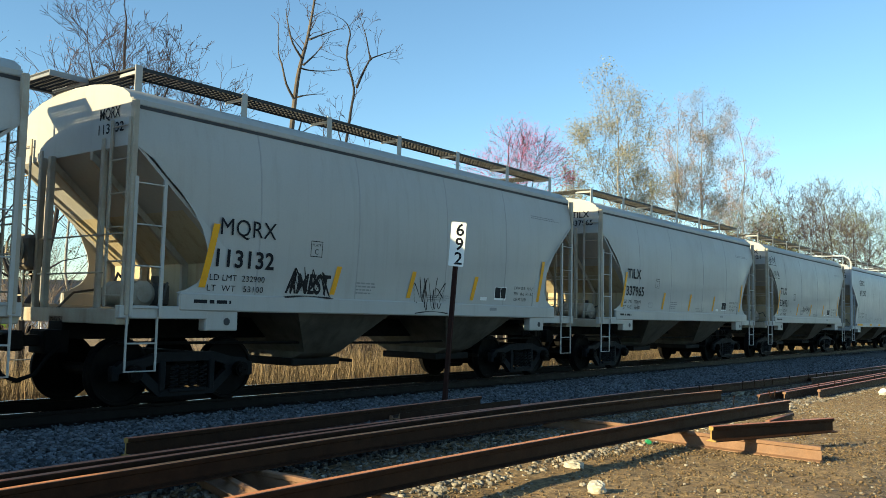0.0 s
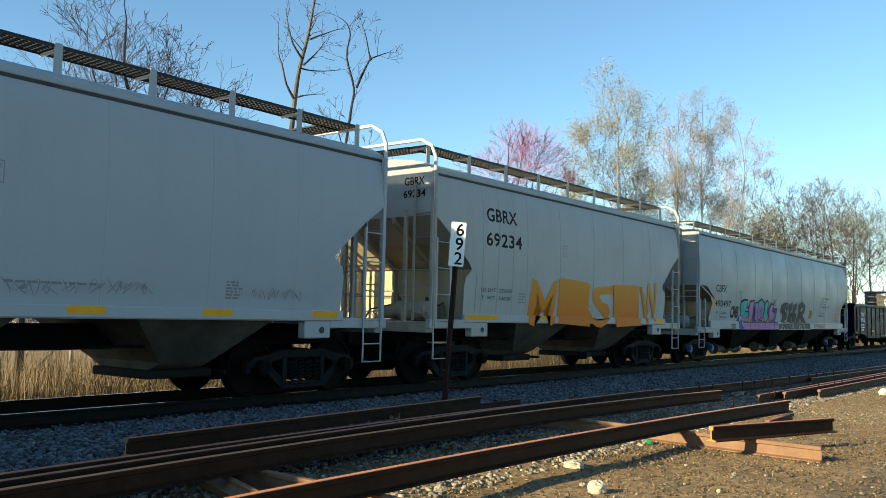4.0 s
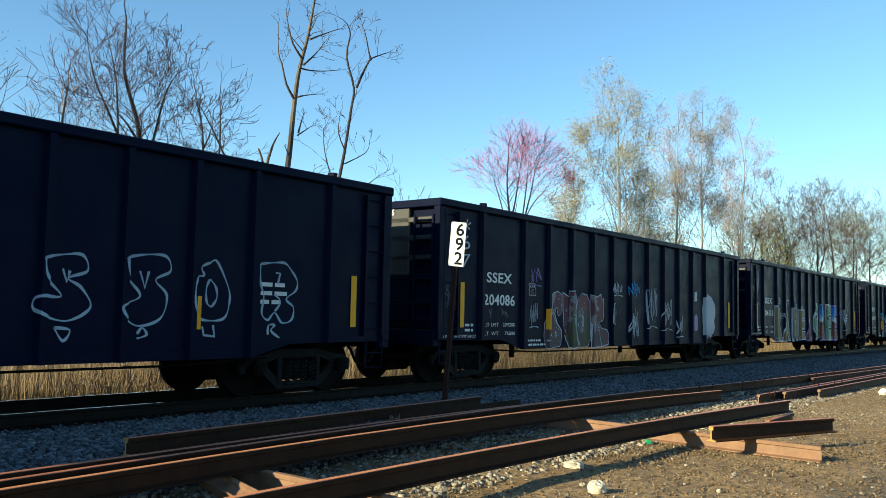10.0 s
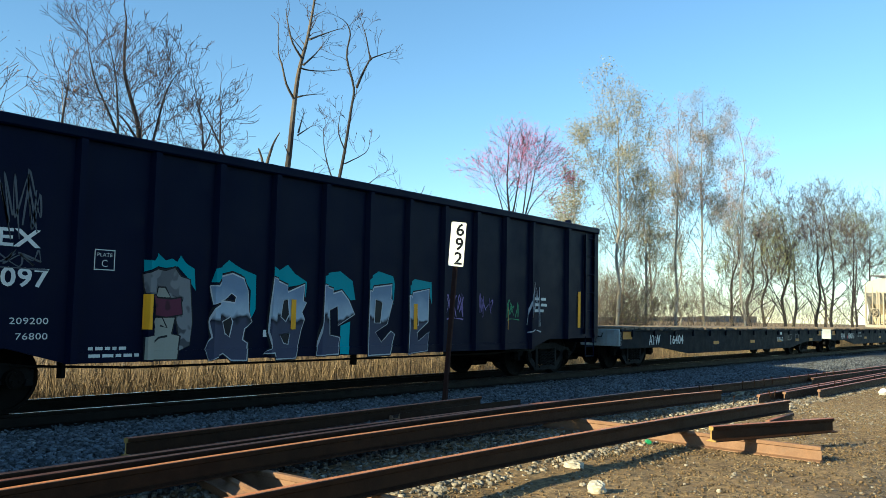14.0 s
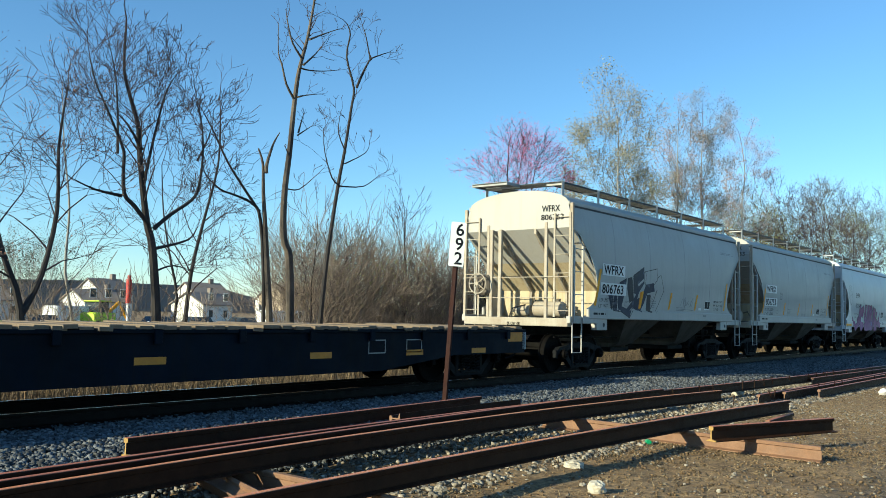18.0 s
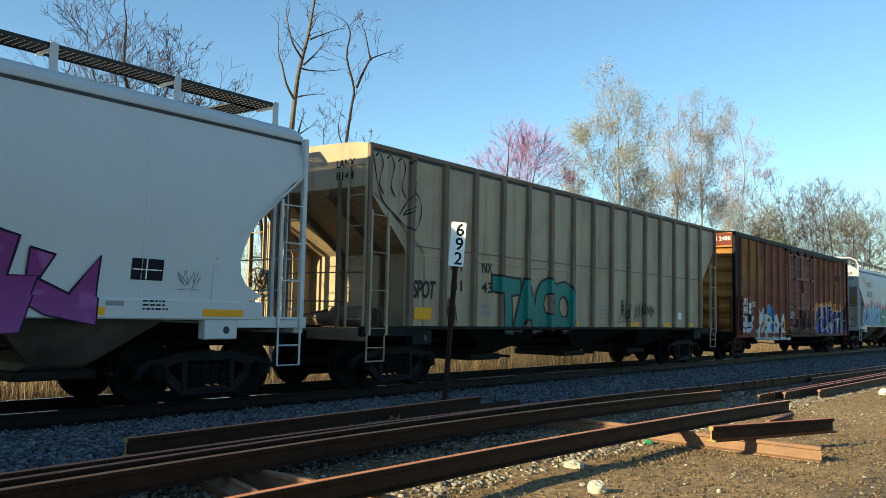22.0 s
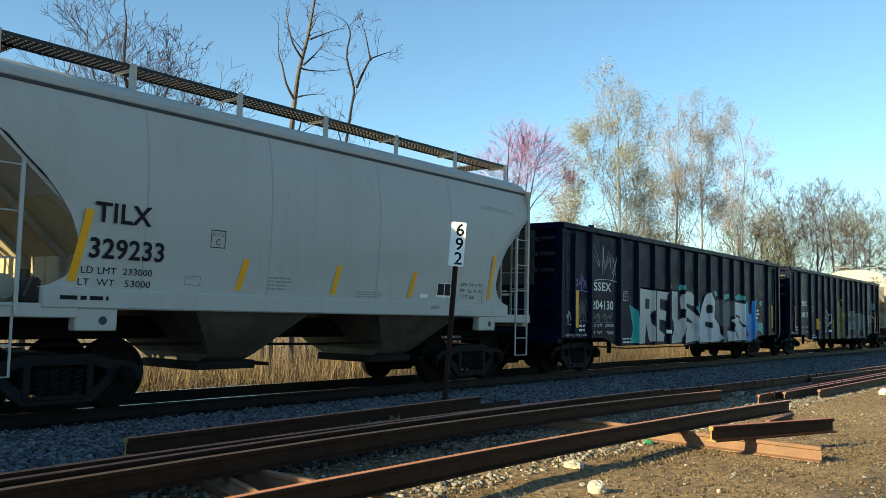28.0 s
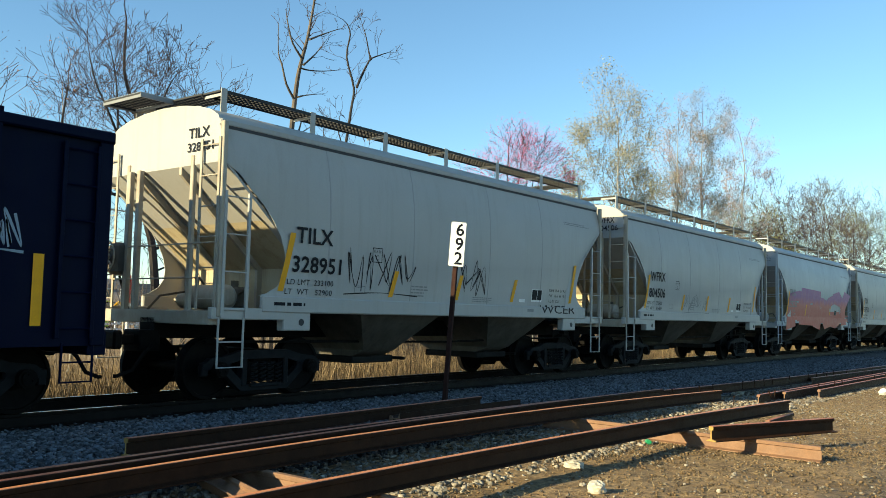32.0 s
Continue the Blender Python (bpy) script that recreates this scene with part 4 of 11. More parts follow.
def shrub(label, at, height, stems, seed, leaf=None, mat="thicket", width=0.5, name="shrub", leaves=3):
    rnd = random.Random(seed)
    root = thing(name, label, "shrub", pose(*at))
    big, thin, tips = Kit(), Kit(), []
    o = {**HABIT, "angle": 0.42, "min_r": 0.006, "wiggle": 0.2, "rise": 0.04}
    for i in range(stems):
        a = rnd.uniform(0, 6.283)
        lean = rnd.uniform(0.05, width)
        d = Vector((math.cos(a) * lean, math.sin(a) * lean, 1)).normalized()
        grow(rnd, thin, thin, tips, Vector((math.cos(a) * 0.35, math.sin(a) * 0.35, -0.2)), d, height * rnd.uniform(0.30, 0.46), 0.024, 3, o)
    part("twig_mass", thin, M[mat], root)
    if leaf:
        part("foliage", leaf_kit(rnd, tips, leaves, 0.05, 0.14), M[leaf], root, "sparse young leaves")
    return root


shrub_rnd = random.Random(77)
brown = [shrub("dense leafless brown thicket shrub", (24 + 6 * i, 16, G2), 5.2 + 0.35 * i, 22, 100 + i, None, "thicket", 0.5) for i in range(4)]
leafy = [shrub("thicket shrub with the first olive leaves", (27 + 7 * i, 15, G2), 4.9 + 0.35 * i, 18, 110 + i, "spring", "thicket", 0.5, leaves=2) for i in range(3)]
for i in range(58):
    f = i / 57
    y = shrub_rnd.uniform(11.5, 19.5)
    a = 0.74 + 0.40 * f + shrub_rnd.uniform(-0.01, 0.01)
    x = (y + 11.45) * math.tan(a)
    src = leafy[i % 3] if (i % 5 == 2 or 30 < i < 38) else brown[i % 4]
    copy_thing(src, pose(x, y, G2, 0, 0, shrub_rnd.uniform(0, 360)) @ pose(0, 0, shrub_rnd.uniform(-0.7, 0.0)))
for i in range(16):
    y = shrub_rnd.uniform(12, 20)
    x = (y + 11.45) * math.tan(1.14 + 0.014 * i)
    copy_thing(leafy[i % 3] if i % 2 else brown[i % 4], pose(x, y, G2, 0, 0, shrub_rnd.uniform(0, 360)))
small = [shrub("thin leafless shrub between the trees", (8 + 2.6 * i, 10.5, G2), 2.6 + 0.3 * i, 6, 200 + i) for i in range(3)]
for i in range(9):
    copy_thing(small[i % 3], pose(7 + i * 1.7 + shrub_rnd.uniform(-0.5, 0.5), shrub_rnd.uniform(9.8, 13.5), G2, 0, 0, shrub_rnd.uniform(0, 360)))
shrub("young yellow-green leafing bush", (33.6, 12.5, G2), 4.6, 18, 301, "spring", "thicket", 0.6, "bush", 4)
shrub("young yellow-green leafing bush", (36.0, 13.2, G2), 4.2, 16, 302, "spring", "thicket", 0.6, "bush", 4)
shrub("small dark evergreen tree among the houses", (24.5, 40, G2), 6.5, 40, 303, "evergreen", "thicket", 0.35, "evergreen", 9)


# ---- beyond the trees: lot, houses, ridge ----
def gable_house(at, w, d, h, roof_h, wall, label, seed):
    """A two-storey house whose long side faces the track."""
    rnd = random.Random(seed)
    root = thing("house", label, "house", pose(*at, 0, 0, rnd.uniform(-12, 12)), "houses beyond the yard")
    part("wall", Kit().box(-w / 2, w / 2, -d / 2, d / 2, 0, h).add([(-w / 2, -d / 2, h), (-w / 2, d / 2, h), (-w / 2, 0, h + roof_h), (w / 2, -d / 2, h), (w / 2, d / 2, h), (w / 2, 0, h + roof_h)], [(0, 1, 2), (3, 5, 4)]), M[wall], root)
    t = 0.18
    roof = Kit()
    for s in (-1, 1):
        roof.add([(x, s * (d / 2 + 0.35) , h - 0.2 + k) for x in (-w / 2 - 0.3, w / 2 + 0.3) for k in (0, t)] + [(x, 0, h + roof_h + k) for x in (-w / 2 - 0.3, w / 2 + 0.3) for k in (0, t)],
                 [(0, 1, 3, 2), (4, 6, 7, 5), (0, 2, 6, 4), (1, 5, 7, 3), (0, 4, 5, 1), (2, 3, 7, 6)])
    part("roof", roof, M["shingle"], root, "dark shingle roof")
    part("chimney", Kit().box(w * 0.2, w * 0.2 + 0.7, -0.4, 0.3, h, h + roof_h + 0.9, 0.03), M["shingle"], root)
    for z in (0.9, 3.5):
        n = int(w / 2.2)
        for i in range(n):
            x = -w / 2 + w * (i + 0.5) / n
            win = part("window", lambda: Kit().box(-0.5, 0.5, -0.04, 0.04, 0, 1.3, 0.02), M["windowframe"], root, "white window frame", "winframe", Matrix.Translation((x, -d / 2 - 0.02, z)))
            part("pane", lambda: Kit().box(-0.4, 0.4, -0.06, -0.03, 0.1, 1.2), M["glassdark"], win, "dark window pane", "winpane")
    return root


M["shingle"] = material("shingle", (0.20, 0.17, 0.15), second=(0.27, 0.23, 0.2), mix=0.5, scale=2, rough=0.9, bump=0.3, grain=0.2)
M["siding"] = material("siding", (0.66, 0.66, 0.64), second=(0.5, 0.47, 0.42), mix=0.3, scale=1, rough=0.7, bump=0.1, grain=0.06)
M["sidingtan"] = material("sidingtan", (0.40, 0.33, 0.25), second=(0.33, 0.27, 0.2), mix=0.3, scale=1, rough=0.7, bump=0.1, grain=0.06)
M["windowframe"] = material("windowframe", (0.7, 0.7, 0.68), rough=0.5, bump=0, grain=0.03)
M["glassdark"] = material("glassdark", (0.03, 0.04, 0.05), rough=0.08, bump=0, grain=0.03)
M["lime"] = material("lime", (0.45, 0.62, 0.02), second=(0.36, 0.5, 0.03), mix=0.4, scale=2, rough=0.45, bump=0.02, grain=0.05)
M["vanwhite"] = material("vanwhite", (0.75, 0.75, 0.74), second=(0.66, 0.66, 0.64), mix=0.3, scale=2, rough=0.3, bump=0.0, grain=0.03)
M["ridge"] = material("ridge", (0.16, 0.16, 0.17), second=(0.20, 0.18, 0.16), mix=0.6, scale=0.05, rough=1.0, bump=0, grain=0.1)
house_rnd = random.Random(12)
for i in range(15):
    kind = house_rnd.choice((("siding", "pale two-storey house with a shingle roof"), ("siding", "white house beyond the lot with a gabled roof"), ("sidingtan", "tan house with a low shingle roof")))
    gable_house((27 + 6.2 * i + house_rnd.uniform(-1, 1), 102 + (i % 3) * 9, -0.75), house_rnd.uniform(5.0, 7.5), 7, house_rnd.choice((3.0, 4.4, 4.9)), house_rnd.uniform(1.5, 2.1), kind[0], kind[1], 400 + i)


def parked(at, turn, mat, label, box=False):
    root = thing("parked_van" if box else "parked_car", label, "vehicle", pose(*at, 0, 0, turn), "vehicles parked in the lot")
    if box:
        part("body", Kit().box(-2.4, 2.4, -0.95, 0.95, 0.45, 2.2, 0.15), M[mat], root)
        part("windscreen", Kit().box(2.3, 2.43, -0.8, 0.8, 1.3, 2.0, 0.03), M["glassdark"], root)
        part("side_window", Kit().box(0.9, 2.0, -0.97, 0.97, 1.35, 1.95, 0.03), M["glassdark"], root)
    else:
        part("body", Kit().box(-2.2, 2.2, -0.88, 0.88, 0.35, 0.95, 0.12), M[mat], root)
        part("cabin", Kit().add([(x, y, z) for z, k in ((0.94, 1.0), (1.45, 0.68)) for x in (-1.5 * k, 1.1 * k) for y in (-0.8 * k ** 0.3, 0.8 * k ** 0.3)], [(0, 1, 3, 2), (4, 6, 7, 5), (0, 2, 6, 4), (1, 5, 7, 3), (0, 4, 5, 1), (2, 3, 7, 6)]), M["glassdark"], root, "dark tinted glasshouse")
    for x in (-1.4, 1.4):
        for y in (-0.8, 0.8):
            part("wheel", lambda: Kit().rod((0, -0.12, 0), (0, 0.12, 0), 0.33, 16), M["chassis"], root, "", "carwheel", Matrix.Translation((x, y, 0.33)))
    return root


for i, (x, y, mat, box) in enumerate(((33.5, 55, "vanwhite", False), (37.3, 57, "vanwhite", True), (44.2, 55, "vanwhite", False), (49.0, 56, "glassdark", False), (53.5, 55, "vanwhite", False), (29.0, 56, "lime", False), (59.5, 57, "vanwhite", True), (66, 58, "vanwhite", False), (72, 57, "glassdark", False))):
    parked((x, y, -0.75), 8, mat, "white van parked in the distant lot" if box else ("lime-green car parked in the distant lot" if mat == "lime" else ("dark car parked in the distant lot" if mat == "glassdark" else "white car parked in the distant lot")), box)
machine = thing("work_machine", "lime-yellow construction machine standing in the lot", "machine", pose(38.7, 56, -0.75, 0, 0, 20))
part("body", Kit().box(-1.3, 1.3, -1, 1, 0.5, 1.7, 0.1), M["lime"], machine)
part("cabin", Kit().box(-0.5, 0.7, -0.7, 0.7, 1.6, 2.6, 0.08), M["glassdark"], machine)
part("canopy", Kit().box(-0.7, 0.9, -0.8, 0.8, 2.6, 2.72, 0.03), M["lime"], machine)
part("boom", Kit().rod((1.0, 0, 1.4), (2.8, 0, 2.6), 0.15, 6).rod((2.8, 0, 2.6), (4.0, 0, 1.0), 0.12, 6), M["yellow"], machine, "yellow digging arm")
for x in (-0.9, 0.9):
    for y in (-0.9, 0.9):
        part("wheel", lambda: Kit().rod((0, -0.2, 0), (0, 0.2, 0), 0.5, 16), M["chassis"], machine, "", "machinewheel", Matrix.Translation((x, y, 0.5)))
for i in range(18):
    fp = thing("fence_panel", "low white board fence at the lot's edge", "fence", pose(31 + 3.0 * i, 50 + 0.1 * i, -0.75), "white fence panels")
    part("rail", lambda: Kit().box(0, 3.0, -0.02, 0.02, 0.75, 0.95, 0.01).box(0, 3.0, -0.02, 0.02, 0.35, 0.5, 0.01), M["vanwhite"], fp, "", "fencerail")
    part("post", lambda: Kit().box(-0.06, 0.06, -0.06, 0.06, 0, 1.1, 0.01), M["vanwhite"], fp, "", "fencepost")
marker = thing("marker_post", "white marker post with a red top", "marker post", pose(15.7, 14, -0.7))
part("post", Kit().rod((0, 0, -0.1), (0, 0, 2.25), 0.055, 12), M["vanwhite"], marker)
part("red_sleeve", Kit().rod((0, 0, 2.2), (0, 0, 2.98), 0.095, 12).rod((0, 0, 2.98), (0, 0, 3.12), 0.06, 12), M["red0"], marker, "red plastic sleeve")
ridge = Kit()
xs = [-400 + 40 * i for i in range(60)]
ridge_rnd = random.Random(9)
hs = [9 + 5 * math.sin(x * 0.004) + ridge_rnd.uniform(-1.2, 1.2) + (8 if x < 500 else 0) for x in xs]
ridge.add([(x, 620, -2) for x in xs] + [(x, 620, h) for x, h in zip(xs, hs)] + [(x, 900, -2) for x in xs], [(i, i + 1, 61 + i, 60 + i) for i in range(59)] + [(60 + i, 61 + i, 121 + i, 120 + i) for i in range(59)])
solid("backdrop", ridge, M["ridge"], "distant low wooded ridge on the horizon", "ridge", kind="structure")


# ---- train: shared running gear ----
WHEELS = []
R_WHEEL = 0.457


def wheelset_kit():
    k = Kit()
    for s in (-1, 1):
        prof = [(0.09, 0.66), (0.12, 0.672), (0.15, 0.70), (0.36, 0.72), (0.40, 0.684), (0.486, 0.684), (0.488, 0.700), (0.474, 0.714), (0.459, 0.722), (R_WHEEL, 0.80), (0.448, 0.822), (0.405, 0.826), (0.395, 0.80), (0.17, 0.765), (0.14, 0.80), (0.10, 0.82)]
        k.wheelshape([(r, s * y) for r, y in prof], 36)
    k.rod((0, -1.06, 0), (0, 1.06, 0), 0.085, 14)
    return k


def bearing_kit(s):
    k = Kit().rod((0, s * 1.06, 0), (0, s * 1.17, 0), 0.115, 18).rod((0, s * 1.17, 0), (0, s * 1.195, 0), 0.085, 18)
    for i in range(3):
        a = 2.094 * i
        k.rod((0.052 * math.cos(a), s * 1.195, 0.052 * math.sin(a)), (0.052 * math.cos(a), s * 1.212, 0.052 * math.sin(a)), 0.017, 6)
    return k


def side_frame_kit(s):
    """A cast side frame: arched top, sloping struts, spring seat and columns round open windows."""
    k = Kit()
    lo, hi = min(s * 0.95, s * 1.07), max(s * 0.95, s * 1.07)
    k.plate([(-1.17, 0.50), (-1.10, 0.44), (-0.95, 0.49), (-0.72, 0.52), (-0.42, 0.60), (0.42, 0.60), (0.72, 0.52), (0.95, 0.49), (1.10, 0.44), (1.17, 0.50), (1.02, 0.62), (0.74, 0.65), (0.45, 0.73), (-0.45, 0.73), (-0.74, 0.65), (-1.02, 0.62)], lo, hi)
    k.plate([(-0.46, 0.12), (0.46, 0.12), (0.43, 0.21), (-0.43, 0.21)], lo, hi)
    for d in (-1, 1):
        strut = [(d * 0.46, 0.12), (d * 0.38, 0.22), (d * 0.74, 0.53), (d * 0.90, 0.50)]
        k.plate(strut if d > 0 else strut[::-1], min(s * 0.955, s * 1.065), max(s * 0.955, s * 1.065))
        k.box(min(d * 0.36, d * 0.46), max(d * 0.36, d * 0.46), min(s * 0.94, s * 1.085), max(s * 0.94, s * 1.085), 0.19, 0.63, 0.015)
        k.box(min(d * 1.06, d * 1.17), max(d * 1.06, d * 1.17), lo + 0.01, hi - 0.01, 0.36, 0.56, 0.012)
        k.box(min(d * 0.66, d * 0.74), max(d * 0.66, d * 0.74), lo + 0.01, hi - 0.01, 0.36, 0.56, 0.012)
    k.box(-0.30, 0.30, min(s * 1.0, s * 1.10), max(s * 1.0, s * 1.10), 0.17, 0.225, 0.012)
    return k


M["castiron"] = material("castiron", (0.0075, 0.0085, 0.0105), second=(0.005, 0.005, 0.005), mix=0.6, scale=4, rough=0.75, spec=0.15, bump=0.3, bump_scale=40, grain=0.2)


def spring_kit(s):
    k = Kit()
    for x in (-0.24, -0.08, 0.08, 0.24):
        pts = [(x + 0.062 * math.cos(a * 0.9), s * 1.09 + 0.04 * math.sin(a * 0.9), 0.225 + 0.325 * a / 36) for a in range(0, 37)]
        k.tube(pts, 0.013, 4)
    return k


def truck(root, xc, cap="wheel"):
    for dx in (-0.89, 0.89):
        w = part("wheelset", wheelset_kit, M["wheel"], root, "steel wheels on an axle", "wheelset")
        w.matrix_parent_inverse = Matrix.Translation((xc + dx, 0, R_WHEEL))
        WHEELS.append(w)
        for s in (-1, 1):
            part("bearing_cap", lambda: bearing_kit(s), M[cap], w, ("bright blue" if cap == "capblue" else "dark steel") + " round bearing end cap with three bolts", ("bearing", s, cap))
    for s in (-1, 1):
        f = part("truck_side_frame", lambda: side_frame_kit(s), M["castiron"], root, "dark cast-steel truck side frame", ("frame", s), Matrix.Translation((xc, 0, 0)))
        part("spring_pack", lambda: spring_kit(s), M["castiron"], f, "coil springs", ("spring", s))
    # The lower box is a dark backing added to close the spring gaps.
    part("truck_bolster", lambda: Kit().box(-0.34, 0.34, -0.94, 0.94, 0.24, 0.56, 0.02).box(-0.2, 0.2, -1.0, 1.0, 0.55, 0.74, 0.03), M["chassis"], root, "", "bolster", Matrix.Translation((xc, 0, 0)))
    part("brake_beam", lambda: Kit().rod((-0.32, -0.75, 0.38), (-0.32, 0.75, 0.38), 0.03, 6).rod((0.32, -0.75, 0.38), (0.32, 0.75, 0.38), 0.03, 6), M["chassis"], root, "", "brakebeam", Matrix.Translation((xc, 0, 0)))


def coupling(root, x, way, reach=0.62):
    """Draft gear, coupler and air hose at one end; way: -1 for the end towards -x."""
    def gear():
        return Kit().box(min(0, way * 0.35), max(0, way * 0.35), -0.22, 0.22, 0.70, 1.02, 0.02)

    def knuckle():
        k = Kit().box(min(way * 0.2, way * (reach + 0.02)), max(way * 0.2, way * (reach + 0.02)), -0.08, 0.08, 0.80, 0.95, 0.02)
        k.box(min(way * (reach - 0.12), way * (reach + 0.03)), max(way * (reach - 0.12), way * (reach + 0.03)), -0.20, 0.15, 0.74, 1.01, 0.03)
        return k

    def hose():
        return Kit().tube([(way * 0.2, -0.30, 0.80), (way * 0.35, -0.32, 0.66), (way * 0.5, -0.30, 0.44), (way * (reach + 0.0), -0.26, 0.36), (way * (reach + 0.04), -0.24, 0.36)], 0.028, 7)
    at = Matrix.Translation((x, 0, 0))
    part("draft_gear", gear, M["chassis"], root, "", ("gear", way), at)
    part("coupler", knuckle, M["rustdark"], root, "rusty knuckle coupler", ("knuckle", way, reach), at)
    part("air_hose", hose, M["chassis"], root, "black rubber air-brake hose", ("hose", way, reach), at)


def ladder(root, x0, x1, y, z0, z1, rungs, mat, key, flip=False, name="ladder"):
    """A side ladder in the plane y, from x0 to x1."""
    s = -1 if y < 0 else 1
    def stiles():
        k = Kit()
        for x in (x0, x1):
            k.box(x - 0.025, x + 0.025, y - 0.012, y + 0.012, z0, z1, 0.004)
            k.box(x - 0.006, x + 0.006, min(y, y - s * 0.05), max(y, y - s * 0.05), z0, z1)
        return k
    lad = part(name, stiles, M[mat], root, "", ("stile", key, x0, y))
    for i in range(rungs):
        z = z0 + 0.12 + (z1 - z0 - 0.2) * i / max(rungs - 1, 1)
        part("rung", lambda: Kit().rod((x0, y - 0.0, 0), (x1, y - 0.0, 0), 0.011, 6), M[mat], lad, "", ("rung", key, x0, x1, y), Matrix.Translation((0, 0, z)))
    return lad


def end_ladder(root, x, y0, y1, z0, z1, rungs, mat, key):
    def stiles():
        k = Kit()
        for y in (y0, y1):
            k.box(x - 0.012, x + 0.012, y - 0.025, y + 0.025, z0, z1, 0.004)
        return k
    lad = part("end_ladder", stiles, M[mat], root, "", ("estile", key, x, y0))
    for i in range(rungs):
        z = z0 + 0.15 + (z1 - z0 - 0.25) * i / max(rungs - 1, 1)
        part("rung", lambda: Kit().rod((x, y0, 0), (x, y1, 0), 0.011, 6), M[mat], lad, "", ("erung", key, x, y0, y1), Matrix.Translation((0, 0, z)))
    return lad


def stirrup(root, x0, x1, y, z0, z1, mat, key):
    part("step_stirrup", lambda: Kit().tube([(x0, y, z1), (x0, y, z0), (x1, y, z0), (x1, y, z1)], 0.018, 6).tube([(x0, y, (z0 + z1) / 2), (x1, y, (z0 + z1) / 2)], 0.012, 5), M[mat], root, "bent steel step", ("stirrup", key, x0, y))


# ---- lettering and paint laid on a car's side ----
def decal(root, name, vs, fs, mat, surf, x, z, label="", lift=0.004):
    """Flat faces (u, v or u, v, lift) laid onto the near side at x, z; surf: (half width at x, z; bends in x; bends in z)."""
    half, bx, bz = surf
    bm = bmesh.new()
    made = [bm.verts.new((x + p[0], p[2] if len(p) > 2 else 0.0, z + p[1])) for p in vs]
    for f in fs:
        try:
            bm.faces.new([made[i] for i in f])
        except ValueError:
            pass
    lo_x, hi_x = min(v.co.x for v in bm.verts), max(v.co.x for v in bm.verts)
    lo_z, hi_z = min(v.co.z for v in bm.verts), max(v.co.z for v in bm.verts)
    cuts = [((b, 0, 0), (1, 0, 0)) for b in bx if lo_x < b < hi_x] + [((0, 0, b), (0, 0, 1)) for b in bz if lo_z < b < hi_z]
    for co, no in cuts:
        bmesh.ops.bisect_plane(bm, geom=bm.verts[:] + bm.edges[:] + bm.faces[:], plane_co=co, plane_no=no, dist=1e-5)
    for v in bm.verts:
        v.co.y = -half(v.co.x, v.co.z) - lift - v.co.y
    bmesh.ops.recalc_face_normals(bm, faces=bm.faces)
    for f in bm.faces:
        if f.normal.y > 0:
            f.normal_flip()
    me = bpy.data.meshes.new(name)
    bm.to_mesh(me)
    bm.free()
    me.materials.append(M[mat] if isinstance(mat, str) else mat)
    ob = new(name, me)
    ob.parent = root
    if label:
        tagged(ob, label)
    return ob


def text(root, words, surf, x, z, height, mat, name="lettering", width=None, bold=0.0, space=1.05, label="", lean=0.0, lift=0.004):
    """A line of letters whose capitals are `height` high, fitted to `width` where given."""
    size = height / 0.69
    vs, fs = letters(words, size, bold * height, space)
    if not vs:
        return None
    x0, x1 = min(v[0] for v in vs), max(v[0] for v in vs)
    k = width / (x1 - x0) if width else 1.0
    return decal(root, name, [((v[0] - x0) * k + lean * v[1], v[1]) for v in vs], fs, mat, surf, x, z, label, lift)


def rect(root, name, surf, x0, x1, z0, z1, mat, label="", lift=0.004):
    return decal(root, name, [(0, 0), (x1 - x0, 0), (x1 - x0, z1 - z0), (0, z1 - z0)], [(0, 1, 2, 3)], mat, surf, x0, z0, label, lift)


def bars(root, surf, x, z, w, rows, h, gap, mat, seed=1, name="small_print"):
    """Lines of print too small to read, as short bars."""
    rnd = random.Random(seed)
    vs, fs = [], []
    for r in range(rows):
        u = 0.0
        end = w * rnd.uniform(0.7, 1.0)
        while u < end:
            d = min(rnd.uniform(1.2, 4.5) * h, end - u + 0.3 * h)
            k = len(vs)
            y = -r * (h + gap)
            vs += [(u, y), (u + d, y), (u + d, y + h), (u, y + h)]
            fs.append((k, k + 1, k + 2, k + 3))
            u += d + h * 0.8
    return decal(root, name, vs, fs, mat, surf, x, z)


def boxed_mark(root, surf, x, z, w, h, mat, letter="C"):
    t = 0.012
    vs = [(0, 0), (w, 0), (w, h), (0, h), (t, t), (w - t, t), (w - t, h - t), (t, h - t)]
    p = decal(root, "plate_mark", vs, [(0, 1, 5, 4), (1, 2, 6, 5), (2, 3, 7, 6), (3, 0, 4, 7)], mat, surf, x, z, "small stencilled box")
    text(root, letter, surf, x + w * 0.36, z + h * 0.16, h * 0.34, mat)
    if letter.strip():
        text(root, "PLATE", surf, x + w * 0.14, z + h * 0.66, h * 0.17, mat, width=w * 0.72)
    else:
        bars(root, surf, x + w * 0.18, z + h * 0.68, w * 0.62, 1, h * 0.12, 0, mat, 4)


def end_text(root, words, x, y, z, height, mat, width=None):
    """Letters on the end that faces -x; y: where they start, running towards -y."""
    vs, fs = letters(words, height / 0.69, 0.02 * height)
    x0, x1 = min(v[0] for v in vs), max(v[0] for v in vs)
    k = width / (x1 - x0) if width else 1.0
    return part("end_lettering", Kit().add([(x, y - (v[0] - x0) * k, z + v[1]) for v in vs], fs), M[mat], root)


